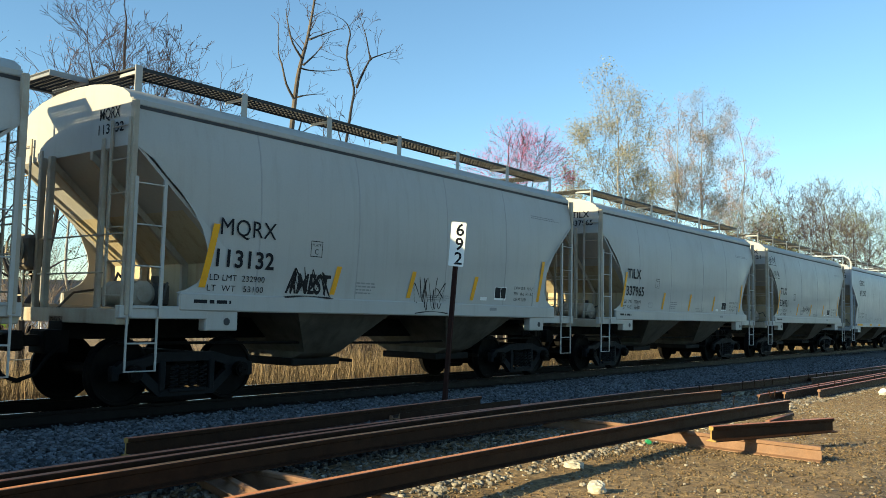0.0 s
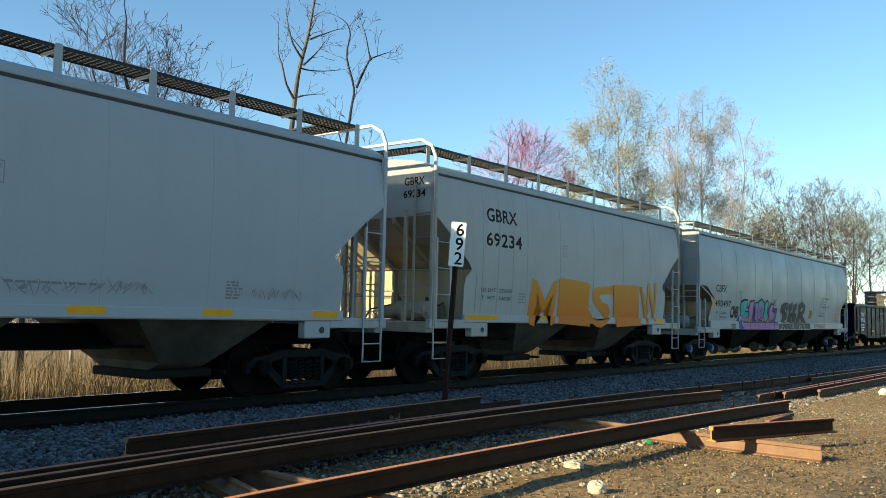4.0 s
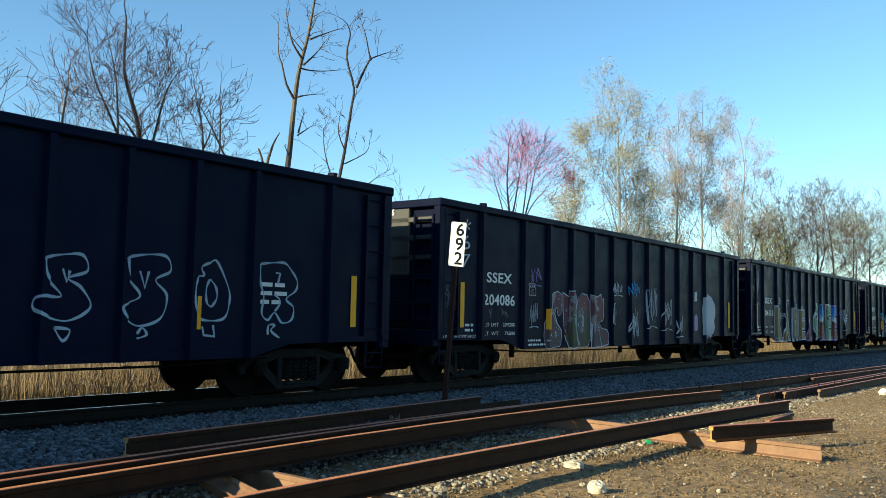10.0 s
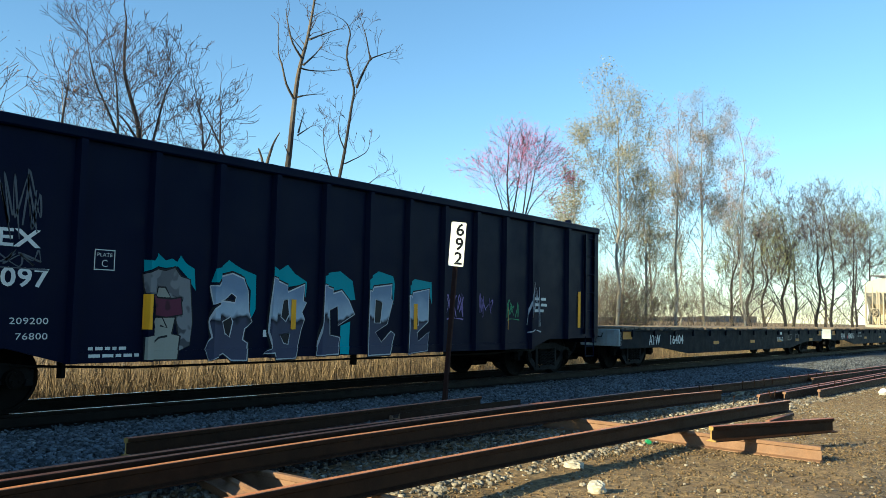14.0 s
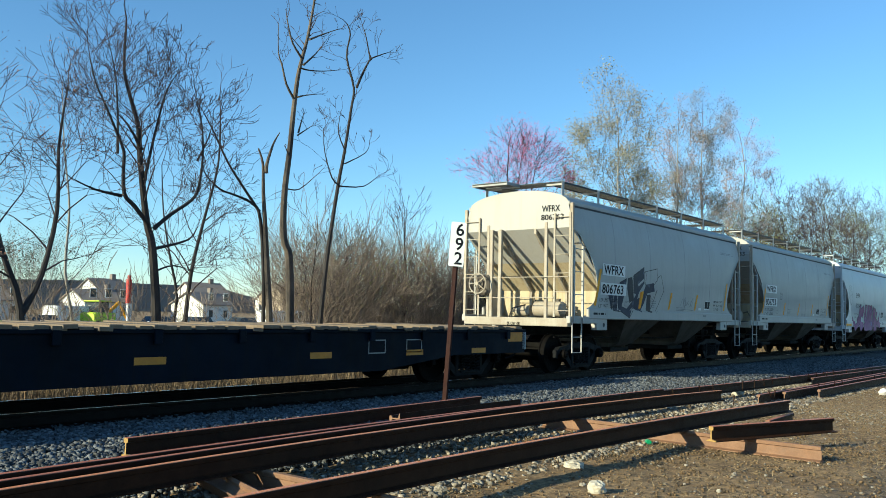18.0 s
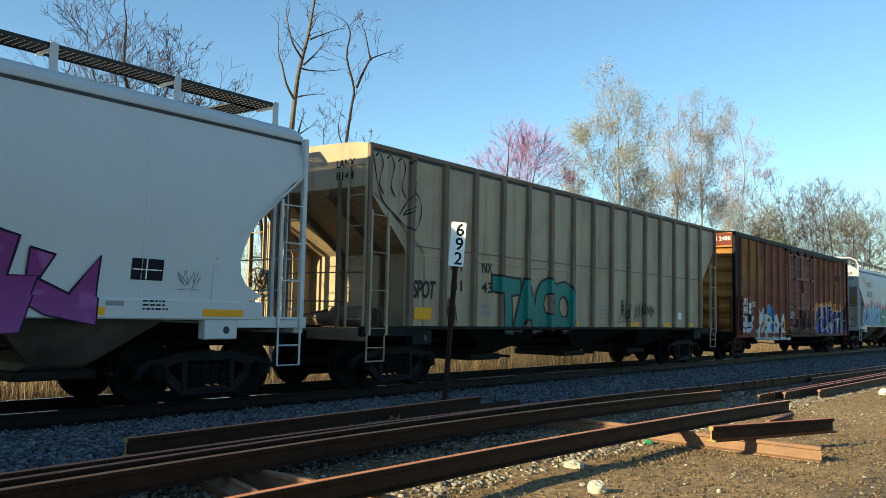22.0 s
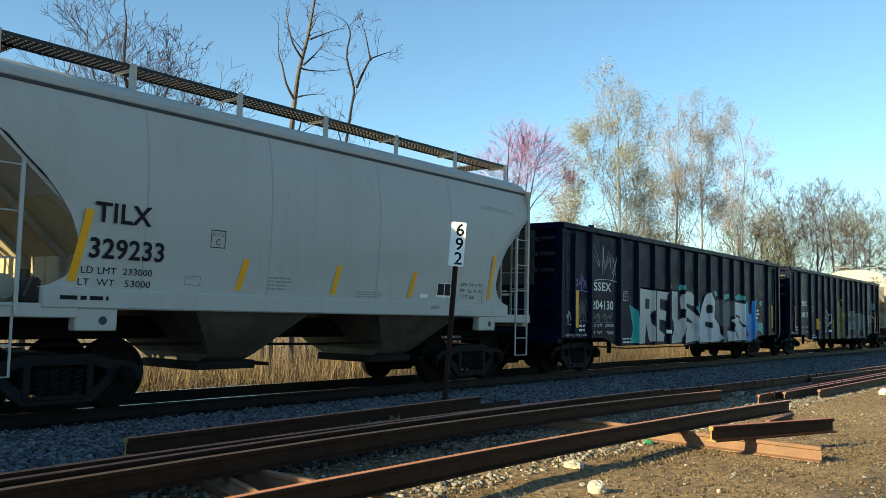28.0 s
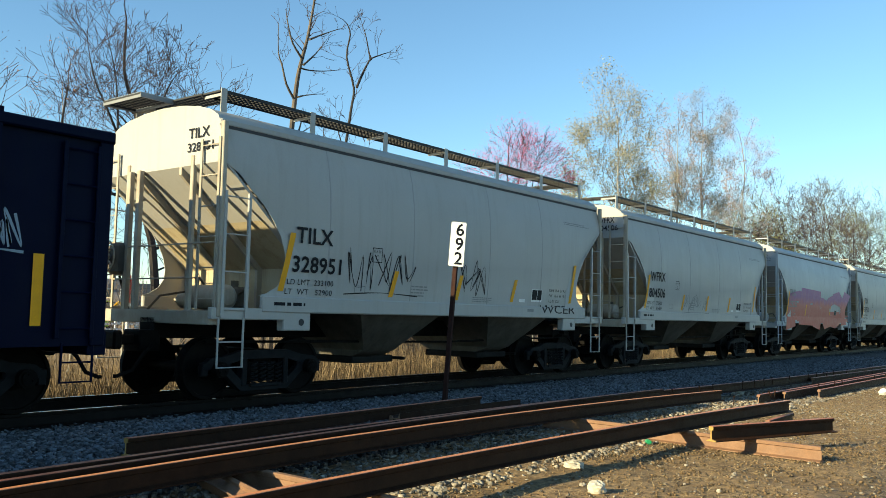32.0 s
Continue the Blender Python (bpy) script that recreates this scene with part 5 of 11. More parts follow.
# ---- train: covered hoppers ----
def grate_kit(x0, x1, y0, y1, z):
    """An open steel walkway: edge bars, long bars and cross bars."""
    k = Kit()
    for y in (y0, y1):
        k.box(x0, x1, y - 0.004, y + 0.004, z - 0.05, z)
    n = max(3, int((y1 - y0) / 0.075))
    for i in range(1, n):
        y = y0 + (y1 - y0) * i / n
        k.box(x0, x1, y - 0.004, y + 0.004, z - 0.028, z - 0.003)
    m = max(3, int((x1 - x0) / 0.09))
    for i in range(m + 1):
        x = x0 + (x1 - x0) * i / m
        k.box(x - 0.006, x + 0.006, y0, y1, z - 0.03, z - 0.004)
    return k


def running_boards(root, L, z, y_out, key, roof_z, mat="galvanised", inset=0.25, posts=7, rail=False):
    y_in = y_out - 0.46
    for s in (-1, 1):
        lo, hi = (-y_out, -y_in) if s < 0 else (y_in, y_out)
        part("running_board", lambda: grate_kit(inset, L - inset, lo, hi, z), M["grating"], root, "open steel roof walkway", ("board", key, L, s))
        for i in range(posts):
            x = inset + 0.04 + (L - 2 * inset - 0.08) * i / (posts - 1)
            part("walkway_bracket", lambda: Kit().box(-0.055, 0.055, s * y_out - 0.008, s * y_out + 0.008, roof_z - 0.12 - z, 0.02, 0.003).box(-0.008, 0.008, min(s * y_in, s * y_out), max(s * y_in, s * y_out), -0.085, -0.04),
                 M[mat], root, "", ("bracket", key, s), Matrix.Translation((x, 0, z)))
    for x0, x1 in ((inset - 0.02, inset + 0.5), (L - inset - 0.5, L - inset + 0.02)):
        part("cross_walkway", lambda: grate_kit(0, 0.5, -y_in, y_in, z), M["grating"], root, "open steel roof walkway", ("cross", key, y_in), Matrix.Translation((x0, 0, 0)))


def car_root(u, label, category):
    root = thing("rail_car" if category == "freight car" else category.replace(" ", "_"), label, category, pose(u, 0, 0), "cars of the freight train")
    CARS.append((root, u))
    return root


CARS = []
SIDE_H = [(1.34, 1.53), (1.60, 1.535), (2.0, 1.575), (2.45, 1.605), (2.85, 1.615), (3.3, 1.59), (3.7, 1.53), (4.02, 1.44)]


M["cream"] = material("cream", (0.09, 0.08, 0.06), second=(0.035, 0.03, 0.024), mix=0.7, scale=3, rough=0.6, bump=0.1)
# Cream carries warm bounced light as well as grime; the streaks are rust.
M["slopelitgrime"] = material("slopelitgrime", (0.46, 0.39, 0.26), second=(0.33, 0.26, 0.16), mix=0.5, scale=1.4, streak=(0.20, 0.115, 0.05), streak_mix=0.55, rough=0.6, spec=0.2, bump=0.05, bump_scale=8, grain=0.06)
M["brakebox"] = material("brakebox", (0.13, 0.115, 0.095), second=(0.06, 0.045, 0.032), mix=0.6, scale=5, rough=0.75, spec=0.2, bump=0.15, bump_scale=30, grain=0.15)
# Cream tint paints warm sunlight onto the end posts; second tone is rust.
M["endframe"] = material("endframe", (0.40, 0.365, 0.30), second=(0.21, 0.135, 0.075), mix=0.5, scale=2.6, streak=(0.16, 0.09, 0.045), streak_mix=0.35, rough=0.6, spec=0.2, bump=0.08, bump_scale=20, grain=0.08)
M["capblue"] = material("capblue", (0.035, 0.10, 0.26), rough=0.5, bump=0.05)


def hopper(u, label, L=11.4, paint="grey", cut="round", sill_z=1.34, sill_top=1.56, eave=4.06, crown=4.42, board_z=4.62, side=SIDE_H, bays=((3.0, 5.2), (6.75, 9.1)), bottom=0.55,
           seams=(2.1, 4.2, 6.6, 8.6), trucks=1.32, blend=False, hatch=True, category="covered hopper", ladders=True, posts=7, board_y=1.12):
    root = car_root(u, label, category)
    P = M[paint]
    E = M["endframe"] if paint == "grey" else (M["tanrib"] if paint == "tan" else P)
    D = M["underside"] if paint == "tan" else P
    key = (paint, cut, L)
    half = lambda z: curve_at(side, z)
    low, wall_x = {"round": (3.46, 1.62), "straight": (3.20, 1.35), "short": (2.43, 1.45), "rib": (3.52, 1.55)}[cut]
    knee = {"round": 2.02, "straight": 2.25, "short": 1.95, "rib": 2.46}[cut]
    # body: lofted sections along x, so that slope sheets close the ends
    def body():
        k = Kit()
        stations = [(0.0, low), (wall_x, knee), (wall_x + 0.002, sill_z), (L - wall_x - 0.002, sill_z), (L - wall_x, knee), (L, low)]
        rings = []
        zs = [z for z, _ in side if sill_z + 0.02 < z < eave - 0.02]
        for x, z0 in stations:
            ys = [z0] + [max(z, z0 + 0.01 * (i + 1)) if z <= z0 else z for i, z in enumerate(zs)]
            ys = sorted(ys) + [eave]
            arch = [(half(eave) * math.cos(a), eave + (crown - eave) * math.sin(a)) for a in [radians(d) for d in (15, 32, 50, 70, 90)]]
            right = [(half(z), z) for z in ys] + arch
            rings.append([(x, -y, z) for y, z in right] + [(x, y, z) for y, z in right[-2::-1]])
        n = len(rings[0])
        vs = [p for r in rings for p in r]
        fs = [(a * n + i, a * n + (i + 1) % n, (a + 1) * n + (i + 1) % n, (a + 1) * n + i) for a in range(len(rings) - 1) for i in range(n)]
        fs += [tuple(range(n)), tuple(range((len(rings) - 1) * n, len(rings) * n))]
        return k.add(vs, fs)
    part("hopper_body", body, P, root, "", ("body", key))
    # side sheets that run on past the slope sheets
    if cut == "round":
        lobe = [(0.0, low), (0.28, 3.30), (0.5, 3.09), (0.72, 2.90), (0.92, 2.68), (1.08, 2.45), (1.18, 2.22), (1.22, 2.02), (1.19, 1.85), (1.08, 1.70), (0.90, 1.60), (0.75, 1.56)]
    elif cut == "straight":
        lobe = [(0.0, low), (0.42, 2.92), (1.10, 2.34), (1.18, 2.24), (1.12, 2.16), (1.0, 2.08), (0.96, 1.9), (0.98, 1.4), (0.98, sill_z)]
    elif cut == "short":
        lobe = [(0.0, low), (0.6, 2.41), (0.70, 2.36), (1.15, 1.92), (1.16, 1.86), (0.98, 1.40), (0.95, sill_z)]
    else:
        lobe = [(0.0, low), (0.5, 3.02), (1.02, 2.50), (1.05, 2.4), (1.05, sill_z)]
    end = [(wall_x + 0.06, sill_z), (wall_x + 0.06, knee + 0.02), (0.02, low + 0.03)]
    for s in (-1, 1):
        for mirror in (False, True):
            def sheet_kit():
                pts = lobe + end
                k = Kit()
                n = len(pts)
                fx = (lambda x: L - x) if mirror else (lambda x: x)
                k.add([(fx(x), s * half(z), z) for x, z in pts] + [(fx(x), s * (half(z) - 0.014), z) for x, z in pts],
                      [tuple(range(n)), tuple(range(n, 2 * n))] + [(i, (i + 1) % n, n + (i + 1) % n, n + i) for i in range(n)])
                return k
            part("side_sheet", sheet_kit, P, root, "", ("lobe", key, s, mirror))
        x_in = 0.78 if cut == "round" else 0.95
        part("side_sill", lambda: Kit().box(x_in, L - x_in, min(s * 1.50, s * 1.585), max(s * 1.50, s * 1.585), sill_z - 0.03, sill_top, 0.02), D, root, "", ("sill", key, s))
        part("roof_edge", lambda: Kit().box(0.0, L, min(s * (half(eave) - 0.02), s * (half(eave) + 0.035)), max(s * (half(eave) - 0.02), s * (half(eave) + 0.035)), eave - 0.06, eave + 0.035, 0.015), E if paint == "tan" else P, root, "", ("eave", key, s))
        # Dark strip that paints the shade under the roof edge.
        part("roof_joint", lambda: Kit().box(0.02, L - 0.02, min(s * (half(eave) - 0.01), s * (half(eave - 0.1) + 0.008)), max(s * (half(eave) - 0.01), s * (half(eave - 0.1) + 0.008)), eave - 0.10, eave - 0.055), M["shadedark"], root, "dark strip painted as shade under the roof edge", ("shadedark", key, s))
        for sx in seams:
            def seam():
                zs = [sill_top] + [z for z, _ in side if sill_top + 0.02 < z < eave] + [eave - 0.05]
                k = Kit()
                k.add([(x, s * (half(z) + (0.004 if j else -0.003)), z) for z in zs for j, x in ((0, -0.022), (1, -0.008), (1, 0.008), (0, 0.022))],
                      [(4 * i + j, 4 * i + j + 1, 4 * i + j + 5, 4 * i + j + 4) for i in range(len(zs) - 1) for j in range(3)])
                return k
            part("weld_seam", seam, M["seamdark" if paint == "cool" else ("seam" if paint == "grey" else paint)], root, "", ("seam", key, s), Matrix.Translation((sx, 0, 0)))
        for x in (1.22, L - 1.78):
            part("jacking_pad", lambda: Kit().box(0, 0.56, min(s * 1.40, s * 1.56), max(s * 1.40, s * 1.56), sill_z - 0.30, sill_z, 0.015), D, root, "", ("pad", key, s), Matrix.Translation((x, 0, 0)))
            # A flat dark disc paints the shade inside the hole.
            part("pad_hole", lambda: Kit().rod((0, s * 1.566, 0), (0, s * 1.569, 0), 0.055, 12), M["shadedark"], root, "round dark jacking hole", ("padhole", s), Matrix.Translation((x + 0.36, 0, sill_z - 0.17)))
    # bays and outlets
    for x0, x1 in bays:
        def bay():
            xm = (x0 + x1) / 2
            a, b = xm - 0.42 - x0, xm + 0.42 - x0
            w = x1 - x0
            top, bot = [(0, -1.48), (w, -1.48), (w, 1.48), (0, 1.48)], [(a, -0.62), (b, -0.62), (b, 0.62), (a, 0.62)]
            return Kit().add([(x, y, sill_z) for x, y in top] + [(a if x < w / 2 else b, y * 0.62, bottom + 0.12) for x, y in top] + [(x, y, bottom) for x, y in bot],
                             [(0, 1, 2, 3), (0, 1, 5, 4), (1, 2, 6, 5), (2, 3, 7, 6), (3, 0, 4, 7), (4, 5, 9, 8), (5, 6, 10, 9), (6, 7, 11, 10), (7, 4, 8, 11), (8, 9, 10, 11)])
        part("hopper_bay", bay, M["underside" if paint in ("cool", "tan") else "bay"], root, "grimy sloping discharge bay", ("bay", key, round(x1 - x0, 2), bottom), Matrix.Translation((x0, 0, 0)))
        xm = (x0 + x1) / 2
        if paint == "cool":
            for v in (0, 1):
                xo = xm - 1.25 + 1.05 * v
                part("outlet_tube", lambda: Kit().rod((0, 0, 0), (1.0, 0, 0), 0.13, 14).rod((-0.06, 0, 0), (0.0, 0, 0), 0.19, 14).rod((1.0, 0, 0), (1.06, 0, 0), 0.19, 14), M["cream"], root, "dark steel unloading tube", "outtube", Matrix.Translation((xo + 0.1, -0.62, bottom + 0.08)))
            part("outlet_cap", lambda: Kit().rod((0, 0, 0), (0.22, 0, 0), 0.15, 12).box(0.03, 0.14, -0.2, 0.2, -0.03, 0.03, 0.01), M["capblue"], root, "blue outlet cap", "outcap", Matrix.Translation((xm + 0.98, -0.62, bottom + 0.08)))
            continue
        part("outlet_gate", lambda: Kit().box(-0.5, 0.62, -0.72, 0.72, bottom - 0.12, bottom + 0.01, 0.02).rod((0.72, -0.9, bottom - 0.05), (0.72, 0.9, bottom - 0.05), 0.03, 8).box(0.55, 0.8, 0.55, 0.85, bottom - 0.1, bottom + 0.08, 0.02), M["underside"], root, "steel sliding outlet gate", ("gate", bottom), Matrix.Translation((xm, 0, 0)))
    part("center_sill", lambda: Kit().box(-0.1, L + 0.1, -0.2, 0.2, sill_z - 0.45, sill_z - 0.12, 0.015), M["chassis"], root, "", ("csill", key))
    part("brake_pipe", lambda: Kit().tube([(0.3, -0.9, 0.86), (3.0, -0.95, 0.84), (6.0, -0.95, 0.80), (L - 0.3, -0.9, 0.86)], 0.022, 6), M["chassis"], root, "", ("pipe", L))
    # ends: sills, platforms, ladders, stiffeners
    for e, (x, way) in enumerate(((0.0, -1), (L, 1))):
        fx = (lambda v: v) if e == 0 else (lambda v: L - v)
        lo = lambda a, b: (min(fx(a), fx(b)), max(fx(a), fx(b)))
        part("end_sill", lambda: Kit().box(*lo(-0.10, 0.10), -1.50, 1.50, sill_z - 0.22, sill_z - 0.02, 0.012), E, root, "", ("esill", key, e))
        part("end_platform", lambda: grate_kit(*lo(-0.08, 0.62), -1.45, 1.45, sill_z - 0.02), M["grating"], root, "open steel end platform", ("plat", key, e))
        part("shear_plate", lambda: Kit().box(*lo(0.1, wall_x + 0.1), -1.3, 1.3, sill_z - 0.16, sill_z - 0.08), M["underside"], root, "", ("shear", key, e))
        for s in (-1, 1):
            part("end_side_beam", lambda: Kit().box(*lo(-0.1, 1.25), min(s * 1.46, s * 1.57), max(s * 1.46, s * 1.57), sill_z - 0.14, sill_z + 0.03, 0.012), D, root, "", ("ebeam", key, e, s))
            part("corner_post", lambda: Kit().box(*lo(-0.03, 0.05), min(s * 1.50, s * 1.585), max(s * 1.50, s * 1.585), sill_z - 0.1, eave - 0.02, 0.01), E, root, "", ("cpost", key, e, s))
            part("slope_brace", lambda: Kit().box(*lo(-0.02, 0.05), min(s * 0.80, s * 0.88), max(s * 0.80, s * 0.88), sill_z - 0.05, low + 0.15, 0.01), E, root, "", ("sbrace", key, e, s))
            part("slope_stiffener", lambda: Kit().plate([(fx(a), z) for a, z in ((0.0, low), (0.0, low - 0.12), (wall_x - 0.11, knee - 0.03), (wall_x - 0.11, sill_z), (wall_x, sill_z), (wall_x, knee))], min(s * 0.50, s * 0.56), max(s * 0.50, s * 0.56)), E, root, "", ("stiff", key, e, s))
            if ladders:
                ladder(root, *lo(0.05, 0.48), s * 1.59, sill_z - 0.12, low - 0.42, 4, paint, (key, e, s))
                stirrup(root, *lo(0.02, 0.46), s * 1.56, 0.52, sill_z - 0.1, paint, (key, e, s))
            end_ladder(root, fx(-0.04), *((s * 1.52, s * 1.1) if s > 0 else (-1.52, -1.1)), sill_z, eave - 0.25, 6, "endframe" if paint == "grey" else paint, (key, e, s))
        # Thin cover sheet over the slope, in the warm-lit cream.
        if paint != "tan":
            part("slope_sheet", lambda: Kit().plate([(fx(a), z) for a, z in ((0.03, low - 0.008), (wall_x - 0.012, knee - 0.006), (wall_x - 0.012, sill_z + 0.01), (wall_x - 0.006, sill_z + 0.01), (wall_x - 0.006, knee + 0.002), (0.03, low + 0.002))], -1.44, 1.44), M["slopelitgrime"], root, "grimy slope sheet with warm bounced light painted in", ("slope", key, e))
        part("handrail", lambda: Kit().rod((fx(-0.06), -1.5, sill_z + 0.95), (fx(-0.06), 1.5, sill_z + 0.95), 0.012, 6).rod((fx(-0.06), -1.1, sill_z + 0.45), (fx(-0.06), 1.1, sill_z + 0.45), 0.012, 6), E, root, "", ("hrail", key, e))
        coupling(root, fx(0.0), way, 0.72 if L < 14 else 0.78)
    part("brake_wheel", lambda: brake_wheel_kit(), E, root, "round hand-brake wheel", ("brakewheel", paint), pose(-0.24, 0.98, sill_z + 0.80))
    part("brake_housing", lambda: Kit().box(-0.16, 0.06, 0.72, 1.12, sill_z + 0.52, sill_z + 1.02, 0.05).rod((-0.2, 0.98, sill_z + 0.8), (-0.12, 0.98, sill_z + 0.8), 0.13, 14), M["brakebox"], root, "grimy hand-brake gear housing", ("bhouse", key))
    for y in (0.44, 0.70):
        part("brake_post", lambda: Kit().box(-0.04, 0.04, -0.045, 0.045, sill_z - 0.05, low + 0.02, 0.008), E, root, "", ("bpost", key), Matrix.Translation((-0.05, y, 0)))
    part("brake_chain", lambda: Kit().rod((-0.02, 0.95, sill_z + 0.5), (0.1, 0.8, sill_z - 0.1), 0.02, 5), M["rustdark"], root, "", ("bchain", key))
    part("air_reservoir", lambda: Kit().rod((0.62, -0.95, sill_z + 0.19), (0.62, -0.2, sill_z + 0.19), 0.19, 16).rod((0.62, -1.0, sill_z + 0.19), (0.62, -0.95, sill_z + 0.19), 0.12, 12, 0.19).rod((0.62, -0.2, sill_z + 0.19), (0.62, -0.15, sill_z + 0.19), 0.19, 16, 0.12), E, root, "steel brake air tank", ("tank", key))
    part("brake_cylinder", lambda: Kit().rod((0.9, 0.1, sill_z + 0.15), (0.9, 0.55, sill_z + 0.15), 0.14, 12).rod((0.9, 0.55, sill_z + 0.15), (0.9, 0.75, sill_z + 0.15), 0.04, 8), E, root, "steel brake cylinder", ("cyl", key))
    part("brake_valve", lambda: Kit().box(0.95, 1.2, -0.75, -0.42, sill_z + 0.02, sill_z + 0.36, 0.04).rod((1.05, -0.58, sill_z + 0.3), (1.05, -0.58, sill_z + 0.46), 0.06, 10), M["brakebox"], root, "grimy brake control valve", ("valve", key))
    part("brake_piping", lambda: Kit().tube([(0.62, -0.2, sill_z + 0.3), (0.8, 0.0, sill_z + 0.5), (1.0, 0.0, sill_z + 0.3), (1.05, -0.4, sill_z + 0.2)], 0.02, 6).tube([(1.05, -0.6, sill_z + 0.2), (0.9, -1.1, sill_z + 0.35), (0.7, -1.3, sill_z + 0.1)], 0.018, 6).tube([(-0.05, 0.2, sill_z - 0.1), (0.3, 0.3, sill_z + 0.2), (0.9, 0.3, sill_z + 0.3)], 0.018, 6), M["brakebox"], root, "bent steel air pipes", ("piping", key))
    running_boards(root, L, board_z, board_y, key, crown - 0.12, paint, posts=posts)
    if cut == "round":
        for e in (0, 1):
            xa, xb = ((-0.34, 0.24) if e == 0 else (L - 0.24, L + 0.34))
            part("end_walkway", lambda: grate_kit(xa, xb, 0.10, 1.12, board_z + 0.004), M["grating"], root, "open steel crossover step at the roof's end", ("ewalk", key, e))
            part("walkway_frame", lambda: Kit().box(xa, xb, 0.085, 0.10, board_z - 0.07, board_z + 0.01).box(xa, xb, 1.12, 1.135, board_z - 0.07, board_z + 0.01).box(xa, xa + 0.015, 0.1, 1.12, board_z - 0.07, board_z + 0.01).box(xb - 0.015, xb, 0.1, 1.12, board_z - 0.07, board_z + 0.01), M["galvanised"], root, "galvanised walkway frame", ("ewframe", key, e))
    if hatch:
        for i in range(3):
            x = 1.6 + (L - 3.2) * i / 2
            part("roof_hatch", lambda: Kit().box(-0.9, 0.9, -0.30, 0.30, crown - 0.06, crown + 0.09, 0.03), P, root, "long roof hatch cover", ("hatch", key), Matrix.Translation((x, 0, 0)))
    for xt in (trucks, L - trucks):
        truck(root, xt, "capblue" if paint == "cool" else "wheel")
    bends = [z for z, _ in side]
    surf = (lambda x, z: max(half(z), 1.585 if z < sill_top else 0), [], bends + [sill_top - 0.001, sill_top + 0.001])
    return root, surf


def brake_wheel_kit():
    k = Kit()
    k.tube([(-0.02, 0.25 * math.cos(a), 0.25 * math.sin(a)) for a in [i * math.pi / 12 for i in range(25)]], 0.016, 5)
    for i in range(5):
        a = i * 1.2566
        k.rod((-0.03, 0, 0), (-0.02, 0.25 * math.cos(a), 0.25 * math.sin(a)), 0.014, 5)
    return k.rod((-0.06, 0, 0), (0.04, 0, 0), 0.05, 8)


def modern_marks(root, surf, mark, number, limit, weight, ink="ink", x=1.38, plates=False, yellow=True):
    """Reporting marks, weights, reflectors and small print of the round-ended hoppers."""
    if plates:
        x += 0.10
        rect(root, "sticker", surf, x - 0.06, x + 1.18, 2.40, 2.69, "paper", "white sticker behind the letters", 0.007)
        rect(root, "sticker", surf, x - 0.10, x + 1.30, 1.92, 2.22, "paper", "white sticker behind the number", 0.007)
    lift = 0.013
    wide = sum({"I": 0.085, "M": 0.25, "W": 0.27, "Q": 0.25}.get(c, 0.19) for c in mark) + 0.045 * (len(mark) - 1)
    text(root, mark, surf, x, 2.44 if plates else 2.40, 0.22 if plates else 0.24, ink, width=1.08 if plates else wide, bold=0.0 if "M" in mark else 0.03, lift=lift)
    text(root, number, surf, x - 0.04, 1.96 if plates else 1.95, 0.22 if plates else 0.24, ink, width=1.16 if plates else 1.05, bold=0.03, lift=lift)
    text(root, "LD LMT  " + limit, surf, x - 0.12, 1.75, 0.085, ink, width=0.98, lift=lift)
    text(root, "LT  WT   " + weight, surf, x - 0.15, 1.60, 0.085, ink, width=1.0, lift=lift)
    boxed_mark(root, surf, 3.12, 2.2, 0.25, 0.25, "ink" if ink == "ink" else "faded")
    boxed_mark(root, surf, 2.75, 1.66, 0.26, 0.13, "faded", " ")
    for i, (xx, z0, z1, lean) in enumerate(((1.09, 1.64, 2.54, 0.17), (3.60, 1.62, 2.08, 0.12), (5.50, 1.62, 2.10, 0.12), (7.42, 1.63, 2.10, 0.12), (9.86, 1.66, 2.55, 0.15))):
        if yellow:
            decal(root, "reflector_strip", [(0, 0), (0.11, 0), (0.11 + lean, z1 - z0), (lean, z1 - z0)], [(0, 1, 2, 3)], "yellow", surf, xx, z0, "yellow reflective strip", 0.010)
    rect(root, "data_frame", surf, 8.26, 8.68, 1.66, 1.93, "paper", "white edge of the data panel", 0.003)
    rect(root, "data_panel", surf, 8.275, 8.665, 1.70, 1.918, "ink", "black consolidated data panel", 0.005)
    rect(root, "data_mark", surf, 8.47, 8.485, 1.71, 1.91, "paper", "", 0.0065)
    rect(root, "white_label", surf, 7.78, 8.0, 1.64, 1.71, "paper")
    for words, z in (("EXW 10-8  H 9-3", 1.90), ("EW   8-6  H 15-0", 1.78), ("CU FT 3281", 1.66)):
        text(root, words, surf, 8.98, z, 0.065, ink, width=0.047 * len(words))
    bars(root, surf, 4.2, 1.82, 0.5, 4, 0.025, 0.03, "faded", 5)
    bars(root, surf, 6.1, 1.68, 0.7, 3, 0.018, 0.02, "faded", 6)
    bars(root, surf, 9.6, 3.52, 1.2, 2, 0.02, 0.02, "faded", 7)
    bars(root, surf, 1.0, 1.42, 0.8, 1, 0.05, 0.0, "ink", 8)
    rect(root, "hand_hold_mark", surf, 8.05, 8.3, 1.44, 1.5, "faded")
    end_text(root, mark, -0.012, -0.72, 3.86, 0.15, ink, 0.5)
    end_text(root, number, -0.012, -0.70, 3.66, 0.13, ink, 0.62)


